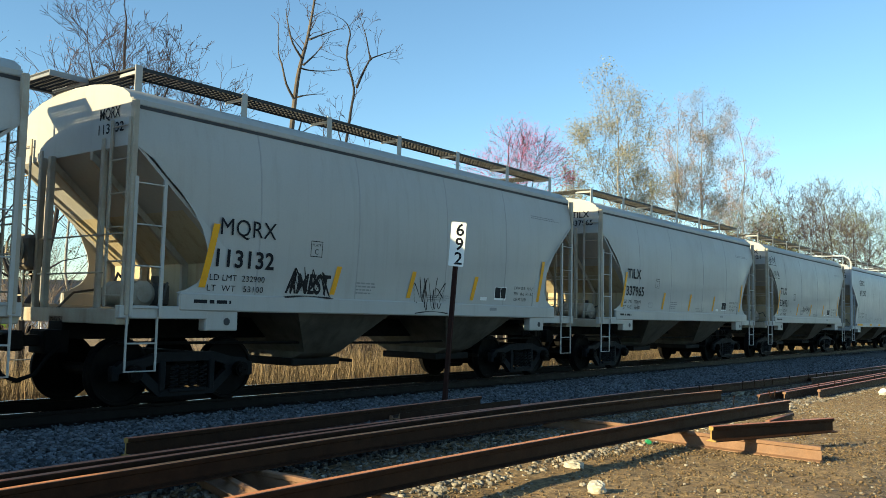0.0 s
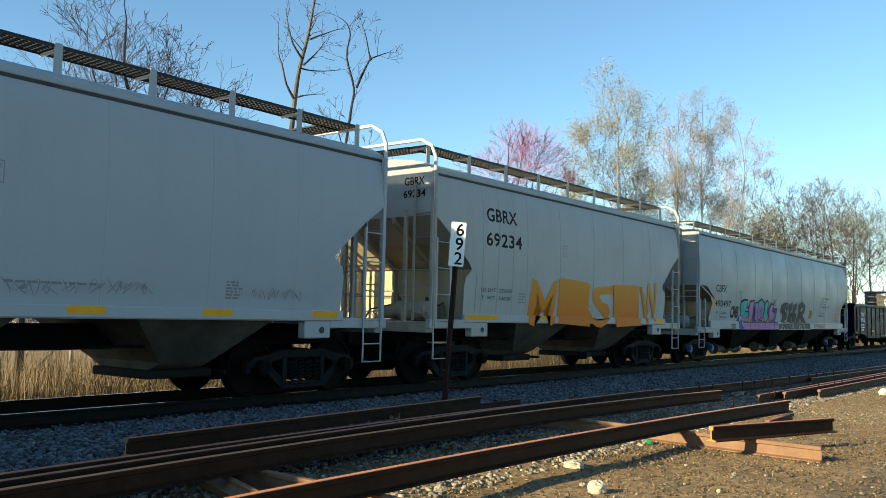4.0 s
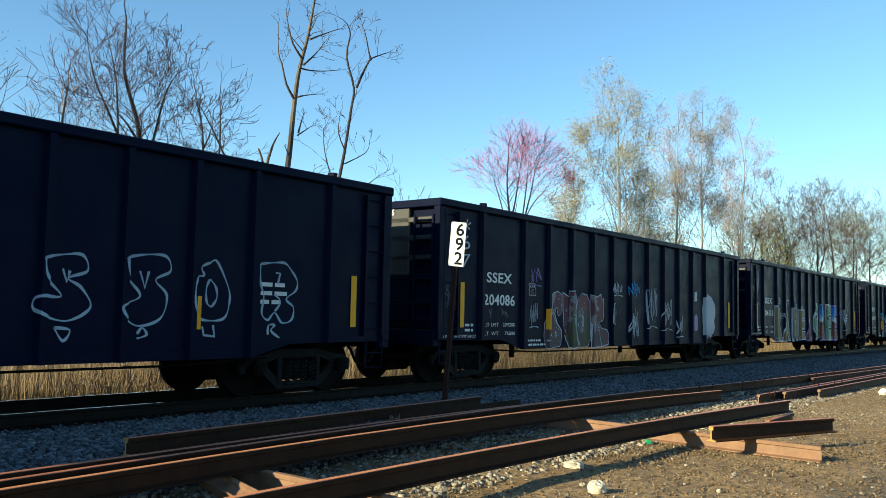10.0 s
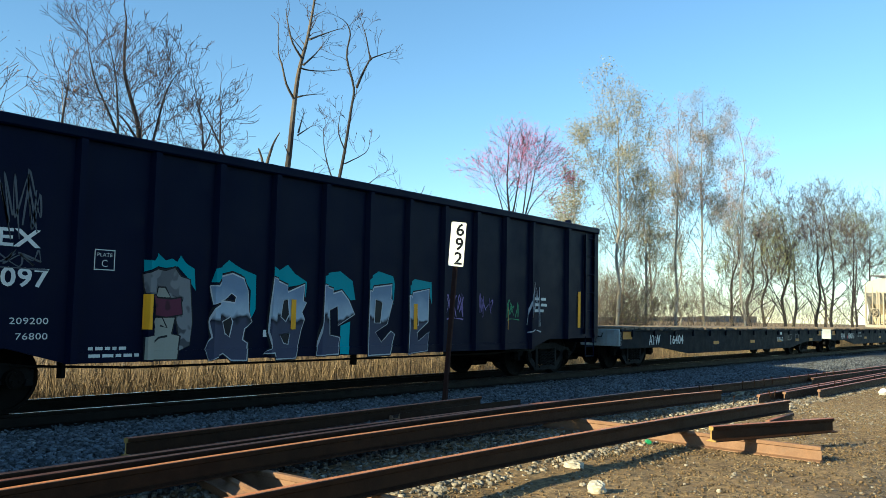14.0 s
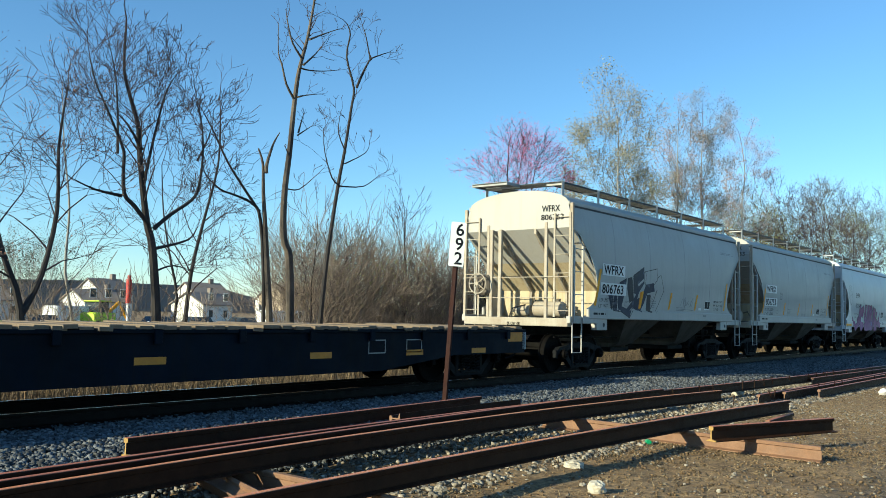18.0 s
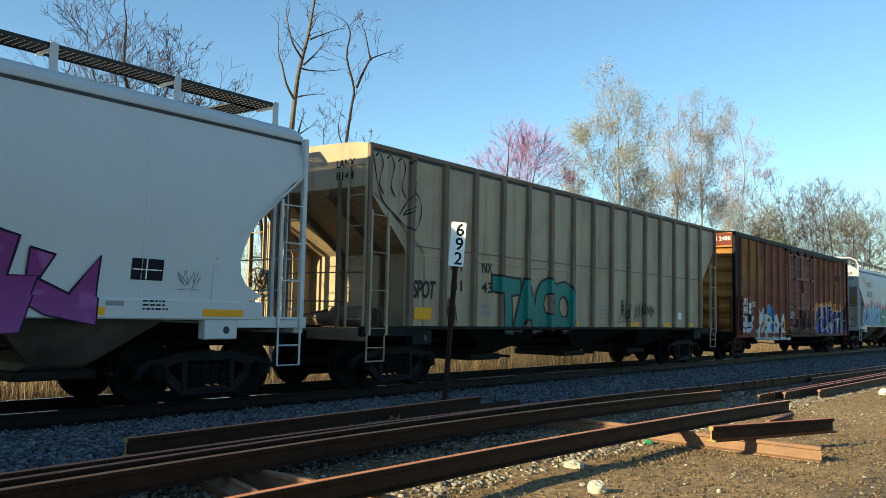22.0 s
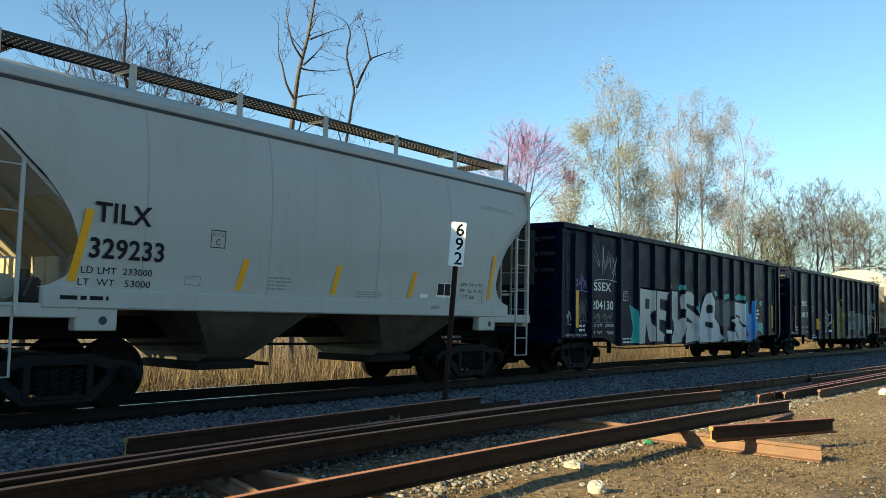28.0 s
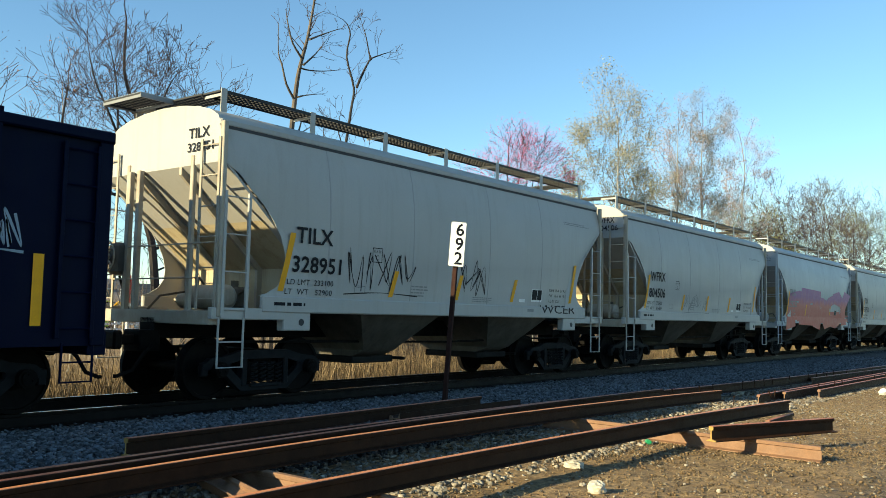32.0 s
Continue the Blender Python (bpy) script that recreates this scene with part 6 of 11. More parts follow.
CREAM = "grey-cream covered hopper with rounded ends"
root, surf = hopper(-6.75, CREAM + " and black lettering")
modern_marks(root, surf, "TILX", "337900", "232900", "53100")
H1, S1 = hopper(6.07, CREAM + " with scrawled black tags")
modern_marks(H1, S1, "MQRX", "113132", "232900", "53100")
H2, S2 = hopper(18.95, CREAM + ", clean sides")
modern_marks(H2, S2, "TILX", "337965", "232600", "53400")
H3, S3 = hopper(31.96, CREAM + " with black tags near the end")
modern_marks(H3, S3, "TILX", "334921", "232600", "53400")


def slope_marks(root, surf, mark, number, limit, weight):
    """Lettering of the straight-cut hoppers."""
    text(root, mark, surf, 1.66, 3.26, 0.26, "ink", width=1.12, bold=0.03)
    text(root, number, surf, 1.64, 2.76, 0.26, "ink", width=1.32, bold=0.03)
    text(root, "LD LMT  " + limit, surf, 1.52, 1.82, 0.075, "ink", width=1.1)
    text(root, "LT  WT   " + weight, surf, 1.46, 1.66, 0.075, "ink", width=1.12)
    boxed_mark(root, surf, 4.7, 2.72, 0.22, 0.26, "faded")
    for x0, x1 in ((1.0, 2.1), (3.72, 4.2), (5.75, 6.25), (7.7, 8.2), (9.75, 10.3)):
        rect(root, "reflector_strip", surf, x0, x1, 1.25, 1.35, "yellow", "yellow reflective strip")
    bars(root, surf, 2.9, 1.8, 0.3, 4, 0.03, 0.03, "faded", 3)
    bars(root, surf, 8.1, 1.72, 0.3, 6, 0.03, 0.015, "faded", 4)
    bars(root, surf, 5.0, 1.6, 1.3, 1, 0.03, 0.02, "faded", 5)
    end_text(root, mark, -0.012, -0.80, 3.80, 0.15, "ink", 0.5)
    end_text(root, number, -0.012, -0.78, 3.56, 0.14, "ink", 0.55)


SIDE_G = [(1.2, 1.50), (1.5, 1.535), (2.0, 1.57), (2.6, 1.59), (3.2, 1.585), (3.7, 1.545), (4.06, 1.46)]
GB = dict(paint="bluegrey", cut="straight", sill_z=1.22, sill_top=1.36, side=SIDE_G, eave=4.07, crown=4.36, board_z=4.62, bays=((2.95, 5.25), (6.75, 9.1)), bottom=0.45, seams=(1.55, 2.1, 2.65, 3.2, 4.6, 6.2, 7.8, 9.4), posts=9)


def end_hoop(root, L, paint, key):
    """The white pipe frame that carries the walkway round the roof's ends."""
    for x in (0.0, L):
        part("end_hoop", lambda: Kit().tube([(0, -1.55, 1.2), (0, -1.55, 4.3), (0, -1.45, 4.52), (0, -1.2, 4.66), (0, 1.2, 4.66), (0, 1.45, 4.52), (0, 1.55, 4.3), (0, 1.55, 1.2)], 0.035, 7), M[paint], root, "bent pipe end frame", ("hoop", key), Matrix.Translation((x, 0, 0)))
    for i in range(4):
        part("round_hatch", lambda: Kit().rod((0, 0, 4.26), (0, 0, 4.45), 0.42, 20).rod((0, 0, 4.45), (0, 0, 4.50), 0.38, 20, 0.3), M[paint], root, "round roof hatch", ("rhatch", paint), Matrix.Translation((1.5 + (L - 3) * i / 3, 0, 0)))


H4, S4 = hopper(44.85, "pale blue-grey covered hopper with straight slope ends", hatch=False, **GB)
slope_marks(H4, S4, "GBRX", "69290", "232400", "53600")
end_hoop(H4, 11.4, "white", "g")
H5, S5 = hopper(57.65, "dirty cream covered hopper with orange sprayed letters", hatch=False, **{**GB, "paint": "grey"})
slope_marks(H5, S5, "GBRX", "69234", "232400", "53600")
end_hoop(H5, 11.4, "white", "g")

# the long three-bay hopper
SIDE_C = [(1.1, 1.49), (1.4, 1.50), (1.9, 1.555), (2.5, 1.60), (3.0, 1.61), (3.5, 1.58), (3.9, 1.50), (4.05, 1.46)]
H6, S6 = hopper(70.6, "long smooth grey three-bay covered hopper with a bright graffiti panel", L=18.55, paint="cool", cut="short", sill_z=1.10, sill_top=1.34, side=SIDE_C, eave=4.08, crown=4.30, board_z=4.44,
                bays=((3.2, 6.6), (7.2, 11.2), (11.8, 15.2)), bottom=0.30, seams=(1.9, 3.3, 5.2, 7.1, 9.0, 10.9, 12.8, 14.7, 16.6), trucks=1.25, posts=14, board_y=1.30)
text(H6, "CBFX", S6, 1.40, 2.27, 0.22, "ink", width=0.95, bold=0.02)
text(H6, "490497", S6, 1.38, 1.80, 0.20, "ink", width=1.45, bold=0.02)
text(H6, "LD LMT   220800", S6, 1.08, 1.56, 0.075, "ink", width=1.4)
text(H6, "LT WT     65700", S6, 1.04, 1.42, 0.075, "ink", width=1.4)
for x0, z0, z1, lean in ((1.28, 1.45, 2.2, 0.06), (16.0, 1.5, 1.9, -0.03), (17.2, 1.5, 2.15, 0.04)):
    decal(H6, "reflector_strip", [(0, 0), (0.12, 0), (0.12 + lean, z1 - z0), (lean, z1 - z0)], [(0, 1, 2, 3)], "yellow", S6, x0, z0, "yellow reflective strip")
boxed_mark(H6, S6, 3.52, 2.08, 0.28, 0.28, "ink")
rect(H6, "yellow_disc", S6, 16.55, 16.8, 1.52, 1.72, "yellow")
for i, (words, z) in enumerate((("CAUTION: DO NOT USE STEAM,", 2.36), ("HOT WATER OR SHARP", 2.24), ("TOOLS TO CLEAN.", 2.12), ("ENTER CAR WITH SOFT SOLED", 2.0), ("CARBOGUARD 99", 1.72), ("INTERIOR OF CAR", 1.6))):
    text(H6, words, S6, 13.7, z, 0.07, "ink", width=0.06 * len(words))
for i, (words, z) in enumerate((("EXW 10-8  H 8-2", 1.75), ("EW  8-11 H 15-1", 1.62), ("CU FT 5870", 1.5))):
    text(H6, words, S6, 17.0 - 0.9 + 0.3, z - 0.06, 0.06, "ink", width=0.055 * len(words))
end_text(H6, "CBFX", -0.012, -0.2, 4.0, 0.15, "ink", 0.5)
end_text(H6, "490497", -0.012, -0.2, 3.8, 0.15, "ink", 0.62)
for y in (-0.42, 0.42, -0.95, 0.95):
    part("end_stiffener", lambda: Kit().box(-0.09, 0.0, -0.05, 0.05, 2.43, 4.2, 0.01), M["cool"], H6, "", "cbstiff", Matrix.Translation((0, y, 0)))


# ---- train: open gondolas ----
def ribs_at(L, first, step, last):
    xs = []
    x = first
    while x < last + 0.01:
        xs.append(round(x, 3))
        x += step
    return xs


def gondola(u, label, L=16.36, top=3.54, paint="black", low=0.64, ribs=None, rib_d=0.085, rib_w=0.13, bare=False):
    root = car_root(u, label, "gondola")
    P = M[paint]
    key = (paint, L, top)
    ribs = ribs or [1.42] + ribs_at(L, 2.98, 1.04, 13.4) + [14.94]
    out = [(0.0, 0.86), (2.2, 0.84), (2.95, low), (L - 2.95, low), (L - 2.2, 0.84), (L, 0.86), (L, top - 0.1), (0.0, top - 0.1)]
    for s in (-1, 1):
        y0, y1 = s * 1.46, s * 1.50
        part("side_wall", lambda: Kit().plate(out, min(y0, y1), max(y0, y1)), P, root, "", ("gside", key, s))
        part("top_chord", lambda: Kit().box(-0.02, L + 0.02, min(s * 1.44, s * 1.60), max(s * 1.44, s * 1.60), top - 0.14, top, 0.02), P, root, "", ("gchord", key, s))
        part("bottom_chord", lambda: Kit().box(2.95, L - 2.95, min(s * 1.48, s * 1.514), max(s * 1.48, s * 1.514), low, low + 0.14, 0.006), P, root, "", ("gbot", key, s))
        for x in ribs:
            part("side_post", lambda: Kit().add([(a, s * b, z) for z in (0.0, top - 0.14 - low) for a, b in ((-rib_w / 2 - 0.02, 1.49), (-rib_w / 2 + 0.02, 1.50 + rib_d), (rib_w / 2 - 0.02, 1.50 + rib_d), (rib_w / 2 + 0.02, 1.49))],
                                                  [(0, 1, 5, 4), (1, 2, 6, 5), (2, 3, 7, 6), (3, 0, 4, 7), (0, 3, 2, 1), (4, 5, 6, 7)]), P, root, "", ("gpost", key, s), Matrix.Translation((x, 0, low if 2.9 < x < L - 2.9 else 0.85)) if 2.9 < x < L - 2.9 else Matrix.Translation((x, 0, low + 0.2)))
    part("floor", lambda: Kit().box(0.1, L - 0.1, -1.45, 1.45, 1.0, 1.1), M["rustdark"], root, "", ("gfloor", key))
    part("center_sill", lambda: Kit().box(-0.1, L + 0.1, -0.22, 0.22, 0.68, 1.0, 0.015), M["chassis"], root, "", ("gsill", key))
    part("brake_rod", lambda: Kit().tube([(2.4, -1.2, 0.62), (4.0, -1.2, 0.55), (L - 4.0, -1.2, 0.55), (L - 2.4, -1.2, 0.62)], 0.018, 5).box(3.0, 3.06, -1.25, -1.15, 0.45, 0.8).box(L / 2, L / 2 + 0.06, -1.25, -1.15, 0.45, 0.8), M["chassis"], root, "", ("grod", key))
    for e, way in ((0, -1), (1, 1)):
        fx = (lambda v: v) if e == 0 else (lambda v: L - v)
        lo = lambda a, b: (min(fx(a), fx(b)), max(fx(a), fx(b)))
        tall = top > 3
        part("end_wall", lambda: Kit().box(*lo(0.10, 0.16), -1.46, 1.46, 0.9, top - 0.05), P, root, "", ("gend", key, e))
        part("end_top_chord", lambda: Kit().box(*lo(-0.03, 0.14), -1.58, 1.58, top - 0.15, top + 0.004, 0.015), P, root, "", ("gechord", key, e))
        if tall:
            # Upper panel and ribs are paler; the lower ones keep the side colour.
            part("end_panel", lambda: Kit().box(*lo(0.0, 0.12), -0.78, 0.86, 2.08, top - 0.14, 0.02), M["endpanel"], root, "dark grey end panel with paler streaks", ("gpanel", key, e))
            part("lower_end_panel", lambda: Kit().box(*lo(0.02, 0.12), -0.78, 0.86, 1.2, 2.04, 0.02), P, root, "", ("glpanel", key, e))
            for z in (1.55, 2.05, 2.42, 2.80, 3.16):
                part("end_rib", lambda: Kit().box(*lo(0.0, 0.11), -1.46, 1.46, -0.055, 0.055, 0.015), M["endpanel"] if z > 2.1 else P, root, "", ("gerib", key, e, z > 2.1), Matrix.Translation((0, 0, z)))
        for s in (-1, 1):
            part("corner_post", lambda: Kit().box(*lo(-0.02, 0.16), min(s * 1.40, s * 1.56), max(s * 1.40, s * 1.56), 0.86, top - 0.12, 0.012), P, root, "", ("gcorner", key, e, s))
            end_ladder(root, fx(-0.04), s * 0.95, s * 1.40, 1.1, top - 0.3, 6 if tall else 3, paint, (key, e, s))
            ladder(root, *lo(0.16, 0.60), s * 1.555, 0.95, top - 0.2, 6 if tall else 3, paint, (key, e, s))
            stirrup(root, *lo(0.1, 0.5), s * 1.5, 0.42, 0.9, paint, (key, e, s))
        part("end_sill", lambda: Kit().box(*lo(-0.08, 0.16), -1.5, 1.5, 0.74, 1.05, 0.015), P, root, "", ("gesill", key, e))
        coupling(root, fx(0.0), way, 0.72)
    part("brake_wheel", brake_wheel_kit, M["chassis"], root, "round hand-brake wheel", "darkbrakewheel", pose(-0.12, 0.95, 1.75))
    truck(root, 1.6)
    truck(root, L - 1.6)
    bx = [v for x in ribs for v in (x - rib_w / 2 - 0.02, x - rib_w / 2 + 0.02, x + rib_w / 2 - 0.02, x + rib_w / 2 + 0.02)]
    table = [(-1, 1.50)]
    for x in ribs:
        table += [(x - rib_w / 2 - 0.02, 1.50), (x - rib_w / 2 + 0.02, 1.50 + rib_d), (x + rib_w / 2 - 0.02, 1.50 + rib_d), (x + rib_w / 2 + 0.02, 1.50)]
    table.append((L + 1, 1.50))
    surf = (lambda x, z: max(curve_at(table, x), 1.515 if z < low + 0.14 else 0), bx, [low + 0.139, low + 0.141])
    return root, surf


M["endpanel"] = material("endpanel", (0.010, 0.011, 0.012), second=(0.018, 0.018, 0.017), mix=0.6, scale=2, rough=0.5, streak=(0.03, 0.028, 0.025), streak_mix=0.5, bump=0.1, bump_scale=20, grain=0.12)


def gondola_marks(root, surf, mark, number, limit, weight, strips=(3.92, 6.48, 9.42, 12.4)):
    text(root, mark, surf, 1.62, 2.02, 0.20, "letterwhite", width=0.92, bold=0.03)
    text(root, number, surf, 1.52, 1.56, 0.21, "letterwhite", width=1.14, bold=0.03)
    text(root, "LD LMT   " + limit, surf, 1.56, 1.12, 0.075, "letterwhite", width=1.12)
    text(root, "LT  WT     " + weight, surf, 1.56, 0.94, 0.075, "letterwhite", width=1.12)
    boxed_mark(root, surf, 3.22, 1.80, 0.28, 0.26, "letterwhite")
    for x, z0, z1 in [(0.72, 1.10, 1.98)] + [(v, 1.06, 1.52) for v in strips] + [(15.45, 1.10, 1.95)]:
        rect(root, "reflector_strip", surf, x, x + (0.13 if z1 > 1.9 else 0.1), z0, z1, "yellow", "yellow reflective strip", 0.017)
    text(root, "2 INCH HF COMP SHOES", surf, 0.20, 0.90, 0.055, "letterwhite", width=1.08)
    bars(root, surf, 0.9, 1.12, 0.34, 2, 0.05, 0.05, "letterwhite", 3)
    bars(root, surf, 3.2, 0.8, 0.7, 2, 0.04, 0.05, "letterwhite", 4)
    rect(root, "white_label", surf, 5.95, 6.3, 0.95, 1.05, "paper")
    bars(root, surf, 13.55, 1.7, 0.5, 3, 0.06, 0.07, "letterwhite", 5)
    end_text(root, mark + " " + number, -0.014, 0.55, top_of(root) - 0.27, 0.12, "letterwhite", 0.95)
    part("end_small_print", Kit().box(-0.016, -0.012, -0.05, 0.25, 1.92, 1.95).box(-0.016, -0.012, -0.25, -0.1, 1.92, 1.95).box(-0.016, -0.012, -0.2, 0.25, 1.85, 1.88), M["letterwhite"], root)


def top_of(root):
    return 3.54


BLACK = "tall black ribbed gondola with white lettering"
N7, T7 = gondola(90.7, "low dusty black gondola with faint outlined graffiti", L=15.95, top=2.34, low=0.62, rib_d=0.03, rib_w=0.10)
text(N7, "SNC", T7, 1.72, 1.72, 0.2, "letterwhite", width=0.66, bold=0.03)
text(N7, "9012", T7, 1.70, 1.44, 0.2, "letterwhite", width=0.74, bold=0.03)
bars(N7, T7, 1.72, 1.26, 0.8, 3, 0.07, 0.06, "letterwhite", 3)
for x in (0.5, 4.2, 10.9, 14.8):
    rect(N7, "reflector_strip", T7, x, x + 0.4, 0.92, 1.02, "yellow", "yellow reflective strip")
G8, T8 = gondola(108.05, BLACK + " and pale scrawled tags")
gondola_marks(G8, T8, "SSEX", "204121", "203900", "76700")
G9, T9 = gondola(125.81, BLACK + " and a red-grey letter piece")
gondola_marks(G9, T9, "SSEX", "204086", "209200", "76800", (3.92,))
G10, T10 = gondola(143.4, BLACK + " and painted block letters")
gondola_marks(G10, T10, "SSEX", "204116", "209200", "76800", ())
G11, T11 = gondola(161.04, BLACK + " and teal-topped grey letters")
gondola_marks(G11, T11, "SSEX", "204097", "209200", "76800")


# ---- train: flat cars ----
def flat_car(u, label, L=19.55):
    root = car_root(u, label, "flat car")
    rnd = random.Random(int(u))
    out = [(0.0, 0.56), (2.5, 0.56), (4.6, 0.34), (L - 4.6, 0.34), (L - 2.5, 0.56), (L, 0.56), (L, 1.06), (0.0, 1.06)]
    for s in (-1, 1):
        part("side_sill", lambda: Kit().plate(out, min(s * 1.34, s * 1.42), max(s * 1.34, s * 1.42)), M["blue"], root, "faded blue-black deep side sill", ("fsill", s))
        part("sill_flange", lambda: Kit().box(0, L, min(s * 1.36, s * 1.46), max(s * 1.36, s * 1.46), 1.0, 1.06, 0.01), M["blue"], root, "", ("fflange", s))
        for i in range(14):
            part("stake_pocket", lambda: Kit().box(-0.06, 0.06, min(s * 1.42, s * 1.48), max(s * 1.42, s * 1.48), 0.86, 1.05, 0.008), M["blue"], root, "", ("pocket", s), Matrix.Translation((0.7 + (L - 1.4) * i / 13, 0, 0)))
    n = 96
    for i in range(n):
        x = 0.05 + (L - 0.1) * i / n
        part("deck_plank", lambda: Kit().box(0.0, (L - 0.1) / n - 0.008, -1.46, 1.46, 1.06, 1.115, 0.006), M["plank"], root, "", "deckplank",
             pose(x, rnd.uniform(-0.045, 0.045), rnd.uniform(-0.022, 0.008), rnd.uniform(-0.4, 0.4), rnd.uniform(-3, 3), rnd.uniform(-0.15, 0.15)))
    part("center_sill", lambda: Kit().box(-0.1, L + 0.1, -0.3, 0.3, 0.55, 1.0, 0.02), M["chassis"], root, "", "fcsill")
    for e, way in ((0, -1), (1, 1)):
        fx = (lambda v: v) if e == 0 else (lambda v: L - v)
        lo = lambda a, b: (min(fx(a), fx(b)), max(fx(a), fx(b)))
        part("end_sill", lambda: Kit().box(*lo(-0.06, 0.1), -1.42, 1.42, 0.62, 1.06, 0.015), M["fadedblue"], root, "pale weathered end beam", ("fesill", e))
        part("end_handhold", lambda: Kit().tube([(fx(-0.06), -0.95, 0.95), (fx(-0.13), -0.95, 0.86), (fx(-0.13), -0.45, 0.86), (fx(-0.06), -0.45, 0.95)], 0.014, 5), M["chassis"], root, "", ("fhold", e))
        coupling(root, fx(0), way, 0.75)
        truck(root, fx(1.55))
    surf = (lambda x, z: 1.42, [], [])
    for x0 in (0.15, 6.6, 10.15, 13.25, 15.6, 17.6, 18.9):
        rect(root, "reflector_strip", surf, x0, x0 + (0.55 if x0 < 1 or x0 > 18 else 0.48), 0.80 if x0 < 1 or x0 > 18 else 0.59, 1.0 if x0 < 1 or x0 > 18 else 0.69, "amber", "faded amber reflective strip")
    return root, surf


M["fadedblue"] = material("fadedblue", (0.34, 0.40, 0.44), second=(0.20, 0.20, 0.18), mix=0.6, scale=3, rough=0.7, streak=(0.2, 0.12, 0.06), streak_mix=0.5, bump=0.15, grain=0.12)
M["amber"] = material("amber", (0.50, 0.22, 0.015), second=(0.30, 0.13, 0.02), mix=0.6, scale=6, rough=0.6, bump=0.03, grain=0.1)
M["red"] = material("red", (0.45, 0.03, 0.03), second=(0.3, 0.03, 0.03), mix=0.5, scale=6, rough=0.6, bump=0.03, grain=0.1)
F12, T12 = flat_car(178.9, "empty blue-black flat car with a worn plank deck")
text(F12, "ATW", T12, 1.75, 0.64, 0.26, "letterwhite", width=0.75, bold=0.03)
text(F12, "16404", T12, 3.2, 0.64, 0.25, "letterwhite", width=0.95, bold=0.03)
rect(F12, "number_panel", T12, 14.1, 14.9, 0.62, 0.92, "ink", "", 0.003)
text(F12, "BRAE", T12, 13.2, 0.62, 0.14, "letterwhite", width=0.75, bold=0.03)
bars(F12, T12, 13.2, 0.86, 0.75, 1, 0.1, 0, "letterwhite", 3)
F13, T13 = flat_car(200.1, "empty blue-black flat car with a weathered plank deck")
rect(F13, "number_panel", T13, 1.68, 2.62, 0.58, 0.92, "ink", "", 0.003)
text(F13, "ATW", T13, 1.75, 0.63, 0.25, "letterwhite", width=0.76, bold=0.03)
text(F13, "164016", T13, 3.2, 0.63, 0.25, "letterwhite", width=1.05, bold=0.03)
rect(F13, "red_patch", T13, 2.95, 3.07, 0.63, 0.76, "red")
boxed_mark(F13, T13, 4.35, 0.64, 0.24, 0.24, "faded")
text(F13, "LD LMT 192700", T13, 5.15, 0.82, 0.09, "letterwhite", width=0.75)
text(F13, "LT WT   70530", T13, 5.15, 0.68, 0.09, "letterwhite", width=0.75)
for root, surf in ((F12, T12), (F13, T13)):
    for x in (14.6, 15.6):
        vs = [(0, 0), (0.44, 0), (0.44, 0.24), (0, 0.24), (0.02, 0.02), (0.42, 0.02), (0.42, 0.22), (0.02, 0.22)]
        decal(root, "placard_frame", vs, [(0, 1, 5, 4), (1, 2, 6, 5), (2, 3, 7, 6), (3, 0, 4, 7)], "faded", surf, x, 0.64)

H14, S14 = hopper(221.45, CREAM + " with a grey mechanical graffiti figure")
modern_marks(H14, S14, "WFRX", "806763", "232700", "53400", plates=True)
H15, S15 = hopper(234.15, CREAM + " with white number stickers")
modern_marks(H15, S15, "WFRX", "806753", "232700", "55300", plates=True)
H16, S16 = hopper(246.93, "white covered hopper with a pink and purple graffiti piece", paint="white", sill_z=1.22, sill_top=1.46, bottom=0.5)
text(H16, "SHPX", S16, 2.55, 2.62, 0.22, "ink", width=0.82, bold=0.03)
text(H16, "433542", S16, 2.5, 2.12, 0.22, "ink", width=1.22, bold=0.03)
text(H16, "LD LMT 233000", S16, 2.38, 1.78, 0.075, "ink", width=0.95)
text(H16, "LT WT   53000", S16, 2.34, 1.62, 0.075, "ink", width=0.95)
boxed_mark(H16, S16, 4.1, 2.3, 0.24, 0.26, "faded")
for x0, x1 in ((0.6, 1.65), (3.55, 4.05), (5.6, 6.1), (7.6, 8.1), (9.55, 10.25)):
    rect(H16, "reflector_strip", S16, x0, x1, 1.24, 1.34, "yellow", "yellow reflective strip")
rect(H16, "data_panel", S16, 8.45, 8.92, 1.70, 1.98, "ink", "black consolidated data panel")
rect(H16, "data_mark", S16, 8.66, 8.68, 1.71, 1.97, "paper", "", 0.006)
rect(H16, "data_mark", S16, 8.47, 8.90, 1.83, 1.845, "paper", "", 0.006)
bars(H16, S16, 8.62, 1.42, 0.42, 3, 0.022, 0.03, "ink", 12)
rect(H16, "white_label", S16, 8.1, 8.35, 1.36, 1.42, "faded")
end_text(H16, "SHPX", -0.012, -0.55, 3.82, 0.15, "ink", 0.5)
end_text(H16, "433542", -0.012, -0.53, 3.60, 0.14, "ink", 0.65)

